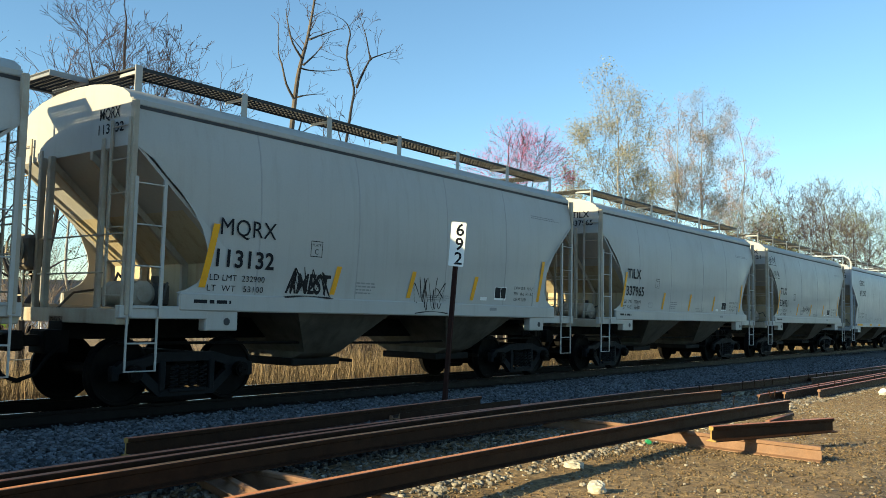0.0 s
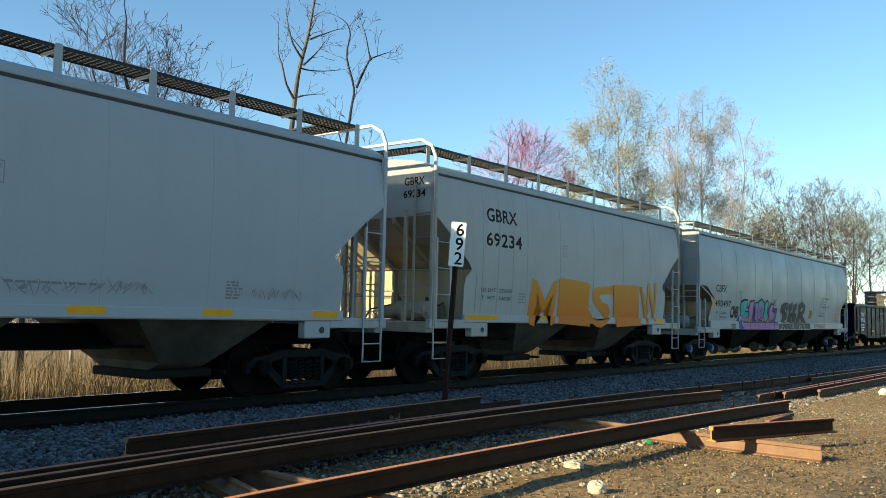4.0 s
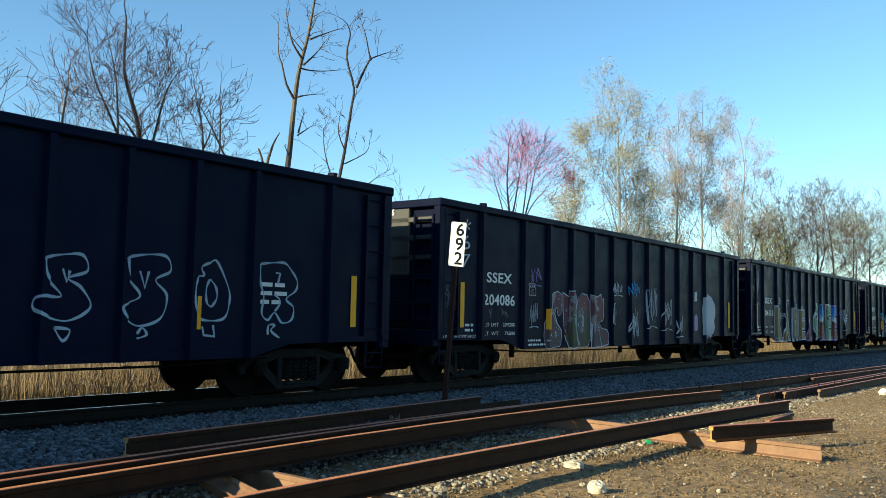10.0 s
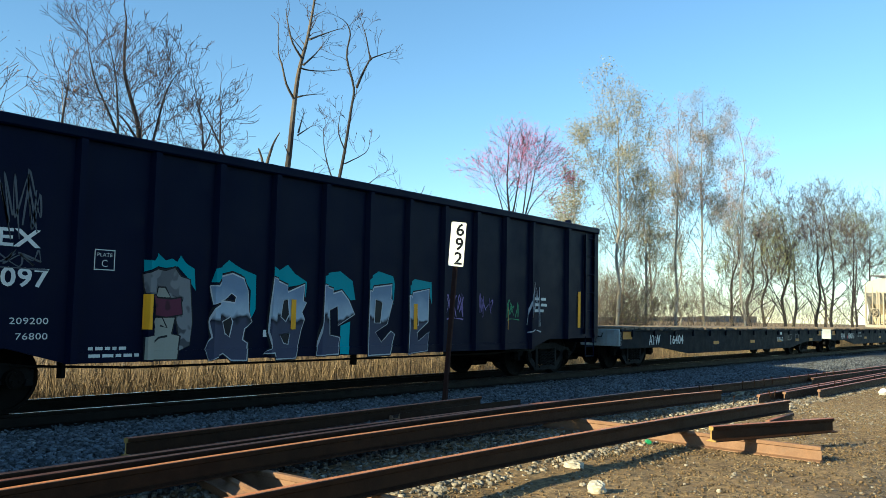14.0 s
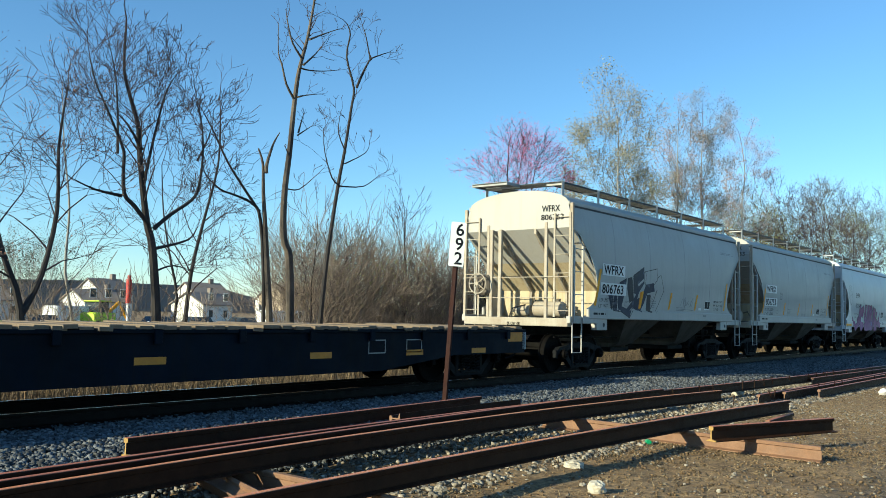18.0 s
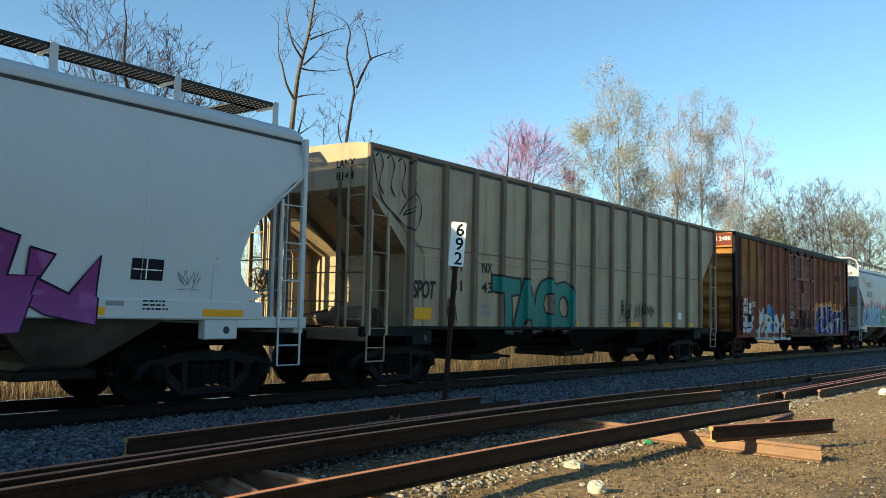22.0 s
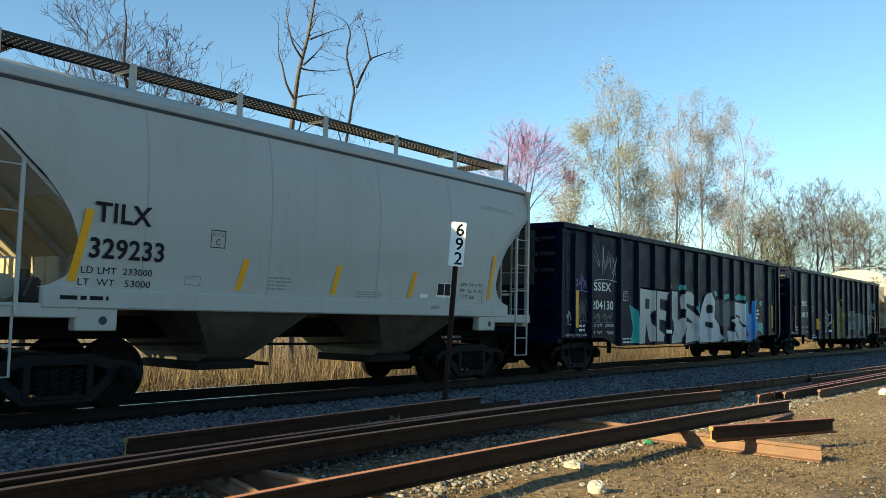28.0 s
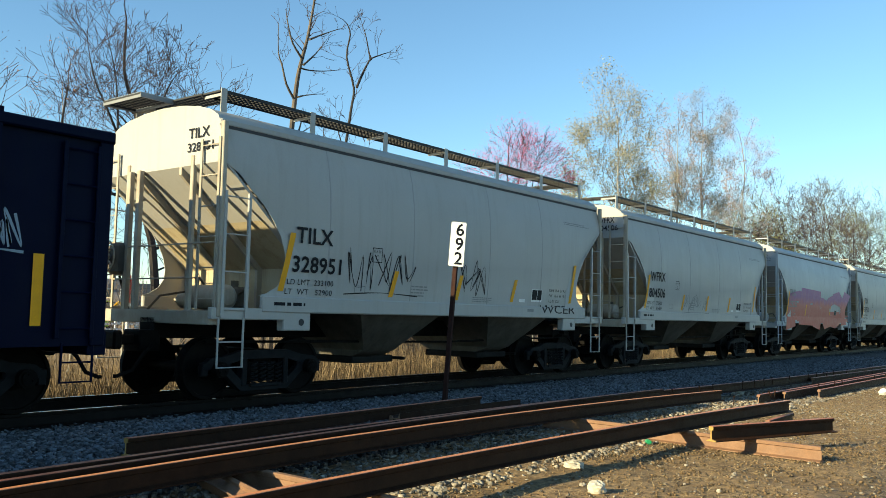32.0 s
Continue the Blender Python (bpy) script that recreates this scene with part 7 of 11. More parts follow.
# the ribbed tan hopper
SIDE_L = [(1.08, 1.49), (4.2, 1.50)]
L_RIBS = ribs_at(16.15, 1.16, 0.985, 15.2)
H17, _ = hopper(259.8, "rusty tan ribbed covered hopper with a teal throw-up", L=16.15, paint="tan", cut="rib", sill_z=1.08, sill_top=1.12, side=SIDE_L, eave=4.24, crown=4.34, board_z=4.37, bays=((3.0, 6.3), (6.9, 10.2), (10.8, 13.4)), bottom=0.5,
                seams=(), trucks=1.35, hatch=False, posts=9, board_y=0.8)
for s in (-1, 1):
    for x in L_RIBS:
        part("side_post", lambda: Kit().add([(a, s * b, z) for z in (1.08, 4.2) for a, b in ((-0.085, 1.49), (-0.06, 1.565), (0.06, 1.565), (0.085, 1.49))],
                                              [(0, 1, 5, 4), (1, 2, 6, 5), (2, 3, 7, 6), (3, 0, 4, 7), (0, 3, 2, 1), (4, 5, 6, 7)]), M["tanrib"], H17, "rusty pressed-steel post", ("lanpost", s), Matrix.Translation((x, 0, 0)))
    for x in L_RIBS[:-1]:
        part("panel_seam", lambda: Kit().box(0.085, 0.90, min(s * 1.495, s * 1.512), max(s * 1.495, s * 1.512), 2.40, 2.43), M["tan"], H17, "", ("lanseam", s), Matrix.Translation((x, 0, 0)))
lt = [(-1, 1.50)]
for x in L_RIBS:
    lt += [(x - 0.085, 1.50), (x - 0.06, 1.567), (x + 0.06, 1.567), (x + 0.085, 1.50)]
lt.append((20, 1.50))
S17 = (lambda x, z: curve_at(lt, x), [v for x in L_RIBS for v in (x - 0.085, x - 0.06, x + 0.06, x + 0.085)], [])
for words, x, z in (("LA", 2.40, 2.20), ("NX", 3.42, 2.20), ("81", 2.40, 1.80), ("43", 3.42, 1.80)):
    text(H17, words, S17, x, z, 0.21, "ink", width=0.36, bold=0.02)
bars(H17, S17, 3.4, 1.48, 0.4, 1, 0.08, 0, "faded", 3)
bars(H17, S17, 3.4, 1.34, 0.4, 1, 0.08, 0, "faded", 4)
for x, w in ((1.32, 0.5), (4.25, 0.16), (7.3, 0.12), (10.2, 0.5), (12.3, 0.5), (14.0, 0.45)):
    rect(H17, "reflector_strip", S17, x, x + w, 1.24 if x < 2 else 1.14, 1.46 if x < 2 else 1.24, "yellow", "yellow reflective strip")
rect(H17, "data_panel", S17, 13.3, 13.55, 1.35, 1.55, "paper")
text(H17, "CAUTION", S17, 8.32, 1.62, 0.07, "faded", width=0.5)
bars(H17, S17, 8.3, 1.52, 0.6, 2, 0.05, 0.05, "faded", 5)
end_text(H17, "LANX", -0.012, -0.75, 3.88, 0.14, "ink", 0.45)
end_text(H17, "8143", -0.012, -0.75, 3.66, 0.14, "ink", 0.42)


# ---- train: boxcar ----
def boxcar(u, label, L=15.6):
    root = car_root(u, label, "boxcar")
    P = M["boxred"]
    low, eave = 0.78, 4.36
    P = M["boxside"]
    for s in (-1, 1):
        # A thin dark maroon sheet covers the bay behind the ladder.
        part("ladder_panel", lambda: Kit().box(0.14, 0.60, min(s * 1.46, s * 1.478), max(s * 1.46, s * 1.478), low + 0.2, eave - 0.16, 0.004), M["maroon"], root, "dark maroon corner panel", ("blpanel", s))
        part("side_wall", lambda: Kit().box(0, L, min(s * 1.42, s * 1.47), max(s * 1.42, s * 1.47), low + 0.1, eave), P, root, "", ("bside", s))
        part("side_sill", lambda: Kit().box(0.0, L, min(s * 1.44, s * 1.50), max(s * 1.44, s * 1.50), low, low + 0.16, 0.01), P, root, "", ("bsill", s))
        part("top_chord", lambda: Kit().box(-0.02, L + 0.02, min(s * 1.44, s * 1.545), max(s * 1.44, s * 1.545), eave - 0.14, eave + 0.02, 0.015), M["rustdark"], root, "dark rusty roof edge", ("bchord", s))
        for x in B_RIBS:
            part("side_post", lambda: Kit().add([(a, s * b, z) for z in (low + 0.05, eave - 0.1) for a, b in ((-0.07, 1.46), (-0.045, 1.535), (0.045, 1.535), (0.07, 1.46))],
                                                  [(0, 1, 5, 4), (1, 2, 6, 5), (2, 3, 7, 6), (3, 0, 4, 7), (0, 3, 2, 1), (4, 5, 6, 7)]), M["boxpost"], root, "rust-streaked yellow post", ("bpost", s), Matrix.Translation((x, 0, 0)))
        door = part("plug_door", lambda: Kit().box(5.95, 9.62, min(s * 1.46, s * 1.51), max(s * 1.46, s * 1.51), low + 0.16, eave - 0.18, 0.02), M["boxdoor"], root, "rusty brown plug door", ("bdoor", s))
        for z, h, y in ((1.10, 0.05, 1.545), (1.48, 0.035, 1.535), (1.92, 0.06, 1.56), (2.16, 0.03, 1.53), (2.62, 0.03, 1.53), (3.10, 0.055, 1.56), (3.52, 0.03, 1.53), (4.00, 0.06, 1.55)):
            part("door_rib", lambda: Kit().box(6.02, 9.55, min(s * 1.50, s * y), max(s * 1.50, s * y), -h, h, 0.012), M["doorsteel"], door, "", ("bdrib", s, h, y), Matrix.Translation((0, 0, z)))
        for x in (6.72, 8.95):
            part("lock_rod", lambda: Kit().rod((0, s * 1.575, 0.98), (0, s * 1.575, 4.15), 0.026, 6), M["doorsteel"], door, "brown vertical lock rod", ("brod", s), Matrix.Translation((x, 0, 0)))
            for z in (1.2, 1.95, 3.1, 3.95):
                part("rod_guide", lambda: Kit().box(-0.06, 0.06, min(s * 1.54, s * 1.605), max(s * 1.54, s * 1.605), -0.05, 0.05, 0.01), M["rustdark"], door, "", ("bguide", s), Matrix.Translation((x, 0, z)))
        for x, w in ((5.98, 0.10), (7.66, 0.22), (9.47, 0.11)):
            part("door_frame_post", lambda: Kit().box(0, w, min(s * 1.50, s * 1.568), max(s * 1.50, s * 1.568), low + 0.2, eave - 0.2, 0.012), M["doorsteel"], door, "worn brown frame post", ("bdpost", s, w), Matrix.Translation((x, 0, 0)))
        for x, z0, w, h, y in ((8.15, 1.12, 0.62, 0.42, 1.585), (6.92, 1.14, 0.5, 0.34, 1.58), (7.58, 1.05, 0.36, 0.78, 1.60), (6.08, 1.2, 0.3, 0.3, 1.57), (9.05, 1.2, 0.34, 0.5, 1.575), (7.70, 2.55, 0.14, 0.5, 1.60)):
            part("lock_plate", lambda: Kit().box(0, w, min(s * 1.50, s * y), max(s * 1.50, s * y), 0, h, 0.02), M["maroon"], door, "dark grimy lock plate", ("block", s, w, h), Matrix.Translation((x, 0, z0)))
        for x, z0, z1 in ((7.05, 1.05, 1.5), (7.42, 1.0, 2.1), (8.05, 0.95, 1.9), (8.60, 1.05, 1.75), (9.2, 1.0, 1.8)):
            part("lock_lever", lambda: Kit().rod((0, s * 1.615, z0), (0.05, s * 1.615, z1), 0.018, 6), M["doorsteel"], door, "", ("blever", s, x), Matrix.Translation((x, 0, 0)))
        part("door_crank", lambda: Kit().rod((7.76, s * 1.56, 1.42), (7.76, s * 1.64, 1.42), 0.15, 14).rod((7.76, s * 1.63, 1.42), (7.95, s * 1.63, 1.75), 0.02, 6).rod((7.76, s * 1.63, 1.42), (7.6, s * 1.63, 1.1), 0.02, 6), M["maroon"], door, "round locking crank", ("bcrank", s))
        for z in (0.82, 0.93, 1.02):
            part("door_ledge", lambda: Kit().box(5.95, 9.66, min(s * 1.49, s * (1.64 - 0.03 * (z > 0.9))), max(s * 1.49, s * (1.64 - 0.03 * (z > 0.9))), -0.03, 0.03, 0.008), M["rustdark"], door, "dark ledge below the door", ("bledge", s, z > 0.9), Matrix.Translation((0, 0, z)))
        for x in (6.2, 7.3, 8.3, 9.3):
            part("door_hanger", lambda: Kit().box(-0.08, 0.08, min(s * 1.5, s * 1.60), max(s * 1.5, s * 1.60), 4.02, 4.22, 0.015), M["maroon"], door, "", ("bhang", s), Matrix.Translation((x, 0, 0)))
        part("door_paint", lambda: Kit().box(6.35, 6.85, min(s * 1.512, s * 1.516), max(s * 1.512, s * 1.516), 1.58, 1.78), M["p_whitewash"], door, "smeared white paint", ("bsmear", s))
        part("door_track", lambda: Kit().box(5.7, 13.4, min(s * 1.47, s * 1.60), max(s * 1.47, s * 1.60), low - 0.02, low + 0.06, 0.01).box(5.7, 13.4, min(s * 1.47, s * 1.57), max(s * 1.47, s * 1.57), eave - 0.22, eave - 0.15, 0.01), M["rustdark"], root, "", ("btrack", s))
    part("roof", lambda: Kit().bar([(-1.5, eave), (1.5, eave), (1.5, eave + 0.02), (0, eave + 0.16), (-1.5, eave + 0.02)], 0, L), M["rustdark"], root, "low rusty roof", "broof")
    part("floor", lambda: Kit().box(0, L, -1.42, 1.42, low + 0.1, low + 0.2), M["chassis"], root, "", "bfloor")
    part("center_sill", lambda: Kit().box(-0.2, L + 0.2, -0.25, 0.25, 0.62, 0.95, 0.02), M["chassis"], root, "", "bcsill")
    part("brake_rod", lambda: Kit().tube([(2.4, -1.2, 0.62), (5.0, -1.2, 0.52), (L - 4.0, -1.2, 0.52), (L - 2.4, -1.2, 0.62)], 0.018, 5).box(4.0, 4.5, -0.8, -0.2, 0.5, 0.8, 0.02), M["chassis"], root, "", "bbrod")
    for e, way in ((0, -1), (1, 1)):
        fx = (lambda v: v) if e == 0 else (lambda v: L - v)
        lo = lambda a, b: (min(fx(a), fx(b)), max(fx(a), fx(b)))

        def end_sheet():
            line = [(0.14, 0.9), (0.14, 1.02)]
            for z in (1.08, 1.56, 2.04, 2.52, 3.00, 3.48, 3.92):
                line += [(0.14, z), (0.02, z + 0.10), (0.0, z + 0.17), (0.02, z + 0.24), (0.14, z + 0.34)]
            line += [(0.14, 4.3), (0.14, 4.38)]
            k = Kit()
            k.strip([(fx(a), z) for a, z in line], -1.44, 1.44)
            k.add([(fx(0.14), -1.44, 4.34), (fx(0.14), 1.44, 4.34), (fx(0.14), 0, 4.50), (fx(0.2), -1.44, 4.34), (fx(0.2), 1.44, 4.34), (fx(0.2), 0, 4.50)], [(0, 1, 2), (3, 5, 4)])
            return k
        part("corrugated_end", end_sheet, M["boxend"], root, "rust-red corrugated end mottled with orange", ("bend", e))
        # Top panel painted in sunlit gold, above the shaded lower end.
        part("end_top_panel", lambda: Kit().box(*lo(-0.012, 0.13), -1.42, 1.42, 3.86, 4.34, 0.01), M["goldlit"], root, "golden upper end panel, painted brighter as if sunlit", ("btop", e))
        part("end_stencil_panel", lambda: Kit().box(*lo(-0.018, 0.0), -1.42, -0.52, 3.90, 4.33, 0.004), M["boxred"], root, "rust-red patch behind the end lettering", ("bpatch", e))
        part("end_shelf", lambda: Kit().box(*lo(-0.14, 0.02), -0.35, 0.25, 3.62, 3.68, 0.01), M["rustdark"], root, "small dark step on the end", ("bshelf", e))
        part("end_backing", lambda: Kit().box(*lo(0.15, 0.2), -1.44, 1.44, 0.8, 4.36), P, root, "", ("bback", e))
        for s in (-1, 1):
            part("corner_post", lambda: Kit().box(*lo(-0.02, 0.12), min(s * 1.42, s * 1.535), max(s * 1.42, s * 1.535), low, eave, 0.012), M["rustdark"], root, "", ("bcorner", e, s))
            ladder(root, *lo(0.14, 0.58), s * 1.56, low + 0.1, 2.2, 4, "boxred", ("box", e, s))
            end_ladder(root, fx(-0.06), s * 0.95, s * 1.38, low + 0.2, 2.2, 4, "boxred", ("box", e, s))
            stirrup(root, *lo(0.1, 0.55), s * 1.48, 0.40, 0.82, "boxred", ("box", e, s))
        part("end_platform", lambda: grate_kit(*lo(-0.28, 0.0), -1.1, 1.1, 1.10), M["grating"], root, "", ("bplat", e))
        part("end_sill", lambda: Kit().box(*lo(-0.05, 0.15), -1.45, 1.45, 0.66, 0.92, 0.012), M["chassis"], root, "", ("besill", e))
        part("end_handrail", lambda: Kit().rod((fx(-0.25), -1.0, 2.05), (fx(-0.25), 1.2, 2.05), 0.014, 6), M["boxred"], root, "", ("bhand", e))
        coupling(root, fx(0), way, 0.95)
    part("brake_wheel", brake_wheel_kit, M["chassis"], root, "round hand-brake wheel", "darkbrakewheel", pose(-0.2, 1.0, 1.85))
    part("brake_housing", lambda: Kit().box(-0.14, 0.02, 0.3, 0.95, 1.45, 1.9, 0.03).box(-0.08, 0.02, -0.4, 0.5, 1.2, 1.75, 0.03), M["chassis"], root, "", "bbhouse")
    truck(root, 1.55)
    truck(root, L - 1.55)
    table = [(-1, 1.47)]
    stops = []
    for x in B_RIBS:
        table += [(x - 0.07, 1.47), (x - 0.045, 1.537), (x + 0.045, 1.537), (x + 0.07, 1.47)]
        stops += [x - 0.07, x - 0.045, x + 0.045, x + 0.07]
        if x == 5.84:
            table += [(5.94, 1.47), (5.95, 1.512), (9.62, 1.512), (9.63, 1.47)]
            stops += [5.94, 5.95, 9.62, 9.63]
    table.append((L + 1, 1.47))
    return root, (lambda x, z: curve_at(table, x), stops, [])


def box_side():
    """Rust-red side sheets with broad ochre fade high on some of them."""
    m = material("boxside", (0.205, 0.051, 0.033), second=(0.085, 0.024, 0.019), mix=0.65, scale=0.9, streak=(0.045, 0.016, 0.013), streak_mix=0.45, rough=0.68, spec=0.12, bump=0.2, bump_scale=16, grain=0.14)
    t = m.node_tree
    n, link = t.nodes, t.links.new
    hsv = next(x for x in n if x.type == "HUE_SAT")
    old = hsv.inputs["Color"].links[0].from_socket
    co, sep, shape, wob, along, high, add, mul, mix = (n.new("ShaderNode" + k) for k in ("TexCoord", "SeparateXYZ", "Mapping", "TexNoise", "MapRange", "MapRange", "Math", "Math", "Mix"))
    link(co.outputs["Object"], sep.inputs[0])
    link(co.outputs["Object"], shape.inputs[0])
    shape.inputs["Scale"].default_value = (1.5, 1.0, 0.7)
    link(shape.outputs[0], wob.inputs["Vector"])
    wob.inputs["Scale"].default_value, wob.inputs["Detail"].default_value = 1.0, 5
    along.inputs["From Min"].default_value, along.inputs["From Max"].default_value = 4.6, 2.6
    along.inputs["To Min"].default_value, along.inputs["To Max"].default_value = -0.53, -0.35
    link(sep.outputs["X"], along.inputs["Value"])
    link(wob.outputs["Fac"], add.inputs[0])
    link(along.outputs[0], add.inputs[1])
    high.inputs["From Min"].default_value, high.inputs["From Max"].default_value = 1.9, 3.3
    high.inputs["To Min"].default_value, high.inputs["To Max"].default_value = 0.0, 5.0
    link(sep.outputs["Z"], high.inputs["Value"])
    mul.operation, mul.use_clamp = "MULTIPLY", True
    link(add.outputs[0], mul.inputs[0])
    link(high.outputs[0], mul.inputs[1])
    mix.data_type = "RGBA"
    mix.inputs[7].default_value = (0.25, 0.118, 0.022, 1)
    link(mul.outputs[0], mix.inputs[0])
    link(old, mix.inputs[6])
    link(mix.outputs[2], hsv.inputs["Color"])
    return m


M["boxside"] = box_side()
M["p_whitewash"] = material("whitewash", (0.42, 0.40, 0.38), second=(0.12, 0.05, 0.04), mix=0.8, scale=9, rough=0.7, bump=0.05, grain=0.15)
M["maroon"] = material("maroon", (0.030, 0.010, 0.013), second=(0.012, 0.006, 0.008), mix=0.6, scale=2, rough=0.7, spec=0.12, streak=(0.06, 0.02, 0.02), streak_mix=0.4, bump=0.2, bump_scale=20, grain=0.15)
B_RIBS = [0.66, 1.52, 2.38, 3.24, 4.10, 4.96, 5.84, 9.74, 10.6, 11.46, 12.32, 13.18, 14.04, 14.94]
M["boxpost"] = M["boxrib"]
M["doorsteel"] = material("doorsteel", (0.21, 0.085, 0.062), second=(0.05, 0.022, 0.018), mix=0.45, scale=2.5, rough=0.65, spec=0.25, streak=(0.03, 0.015, 0.012), streak_mix=0.4, bump=0.2, bump_scale=25, grain=0.16)
M["boxdoor"] = material("boxdoor", (0.20, 0.058, 0.034), second=(0.085, 0.029, 0.021), mix=0.6, scale=1.2, rough=0.7, spec=0.2, streak=(0.11, 0.042, 0.022), streak_mix=0.45, bump=0.2, bump_scale=20, grain=0.14)
B18, T18 = boxcar(277.9, "rust-red boxcar with yellow streaks and white letter graffiti")
for words, z, wide in (("CLOSE AND LOCK", 3.66, 0.66), ("DOORS BEFORE", 3.48, 0.58), ("MOVING CAR", 3.30, 0.48)):
    text(B18, words, T18, 7.18 - wide / 2, z, 0.12, "ink", width=wide, bold=0.01)
text(B18, "LRS", T18, 0.84, 1.92, 0.22, "letterwhite", width=0.56, bold=0.03)
text(B18, "2488", T18, 0.80, 1.64, 0.22, "letterwhite", width=0.60, bold=0.03)
part("route_board", Kit().box(13.22, 14.0, -1.56, -1.47, 3.30, 3.52, 0.012), M["maroon"], B18, "dark blank route board")
part("patch_panel", Kit().box(13.30, 13.98, -1.50, -1.465, 1.95, 3.28, 0.008), M["boxred"], B18, "riveted dark repair panel")
rect(B18, "reflector_strip", T18, 0.66, 0.80, 0.96, 1.88, "yellow", "yellow reflective strip")
rect(B18, "reflector_strip", T18, 3.9, 4.0, 1.0, 1.5, "yellow", "yellow reflective strip")
rect(B18, "reflector_strip", T18, 5.6, 5.7, 1.0, 1.5, "yellow", "yellow reflective strip")
rect(B18, "white_label", T18, 6.2, 6.55, 1.35, 1.55, "paper")
end_text(B18, "LRS 2488", -0.022, -0.62, 4.08, 0.13, "letterwhite", 0.75)

H19, S19 = hopper(295.6, "pale blue-grey covered hopper with blue bubble letters and red flames", hatch=False, **GB)
slope_marks(H19, S19, "GBRX", "69258", "232400", "53800")
end_hoop(H19, 11.4, "white", "g")
H20, S20 = hopper(308.5, "cream covered hopper with turquoise graffiti letters")
modern_marks(H20, S20, "NAHX", "328247", "232900", "53100", ink="faded")
H21, S21 = hopper(321.42, CREAM + ", clean sides")
modern_marks(H21, S21, "TILX", "329233", "233000", "53000")
G22, T22 = gondola(334.3, BLACK + " and silver letters")
gondola_marks(G22, T22, "SSEX", "204130", "209200", "76800", ())
G23, T23 = gondola(351.98, BLACK + " and dull green graffiti")
gondola_marks(G23, T23, "SSEX", "204119", "209200", "76800", (3.92, 6.66))
H24, S24 = hopper(370.05, CREAM + " with spidery black tags")
modern_marks(H24, S24, "TILX", "328951", "233100", "52900")
H25, S25 = hopper(382.9, CREAM + " with faint tags")
modern_marks(H25, S25, "WFRX", "804506", "232700", "53400")
H26, S26 = hopper(395.7, "pale blue-grey covered hopper with red graffiti", paint="bluegrey")
modern_marks(H26, S26, "TILX", "329233", "232900", "53100", ink="faded")
H27, S27 = hopper(408.55, CREAM + ", clean sides at the train's tail")
modern_marks(H27, S27, "TILX", "337970", "232900", "53100")
# Filler car added past the last one in view, for shadows.
H28, S28 = hopper(421.4, CREAM + ", clean sides at the train's tail")
modern_marks(H28, S28, "TILX", "337970", "232900", "53100")


# ---- sprayed graffiti on the cars ----
from mathutils.geometry import tessellate_polygon


def paint(name, stops, z0, z1, spots=None, spot_scale=3.0, spot_at=0.58, rough=0.5):
    """Spray paint that fades through colours from height z0 to z1, with soft spots of another colour."""
    m = material(name, stops[0][1], second=stops[-1][1], mix=0.2, scale=2, rough=rough, bump=0.0, grain=0.05, spec=0.15)
    t = m.node_tree
    n, link = t.nodes, t.links.new
    hsv = next(x for x in n if x.type == "HUE_SAT")
    co, sep, wob, r, add, ramp_ = (n.new("ShaderNode" + k) for k in ("TexCoord", "SeparateXYZ", "TexNoise", "MapRange", "Math", "ValToRGB"))
    link(co.outputs["Object"], sep.inputs[0])
    link(co.outputs["Object"], wob.inputs["Vector"])
    wob.inputs["Scale"].default_value = 3.0
    r.inputs["From Min"].default_value, r.inputs["From Max"].default_value = z0, z1
    link(sep.outputs["Z"], r.inputs["Value"])
    soft = n.new("ShaderNodeMapRange")
    soft.inputs["To Min"].default_value, soft.inputs["To Max"].default_value = -0.18, 0.18
    link(wob.outputs["Fac"], soft.inputs["Value"])
    link(r.outputs[0], add.inputs[0])
    link(soft.outputs[0], add.inputs[1])
    link(add.outputs[0], ramp_.inputs[0])
    els = ramp_.color_ramp.elements
    while len(els) < len(stops):
        els.new(0.5)
    for e, (p, c) in zip(els, stops):
        e.position, e.color = p, (*c, 1)
    colour = ramp_.outputs[0]
    for i, spot in enumerate(spots or ()):
        sp, cut, mix, shift = (n.new("ShaderNode" + k) for k in ("TexNoise", "MapRange", "Mix", "VectorMath"))
        shift.inputs[1].default_value = (11.0 * i + 3, 5.0, 7.0 * i)
        link(co.outputs["Object"], shift.inputs[0])
        link(shift.outputs[0], sp.inputs["Vector"])
        sp.inputs["Scale"].default_value, sp.inputs["Detail"].default_value = spot_scale, 1.0
        cut.inputs["From Min"].default_value, cut.inputs["From Max"].default_value = spot_at, spot_at + 0.05
        link(sp.outputs["Fac"], cut.inputs["Value"])
        mix.data_type = "RGBA"
        mix.inputs[7].default_value = (*spot, 1)
        link(cut.outputs[0], mix.inputs[0])
        link(colour, mix.inputs[6])
        colour = mix.outputs[2]
    link(colour, hsv.inputs["Color"])
    M[name] = m


ASH = (0.035, 0.035, 0.045)
ONE = lambda c: [(0.0, c), (1.0, tuple(0.8 * v for v in c))]
paint("p_candy", [(0.0, (0.04, 0.36, 0.36)), (0.35, (0.42, 0.12, 0.42)), (0.75, (0.40, 0.13, 0.40)), (1.0, (0.05, 0.34, 0.33))], 1.0, 2.1, [(0.03, 0.34, 0.33), (0.55, 0.10, 0.03)], 2.6, 0.60)
paint("p_teal", ONE((0.03, 0.32, 0.32)), 1.0, 2.0)
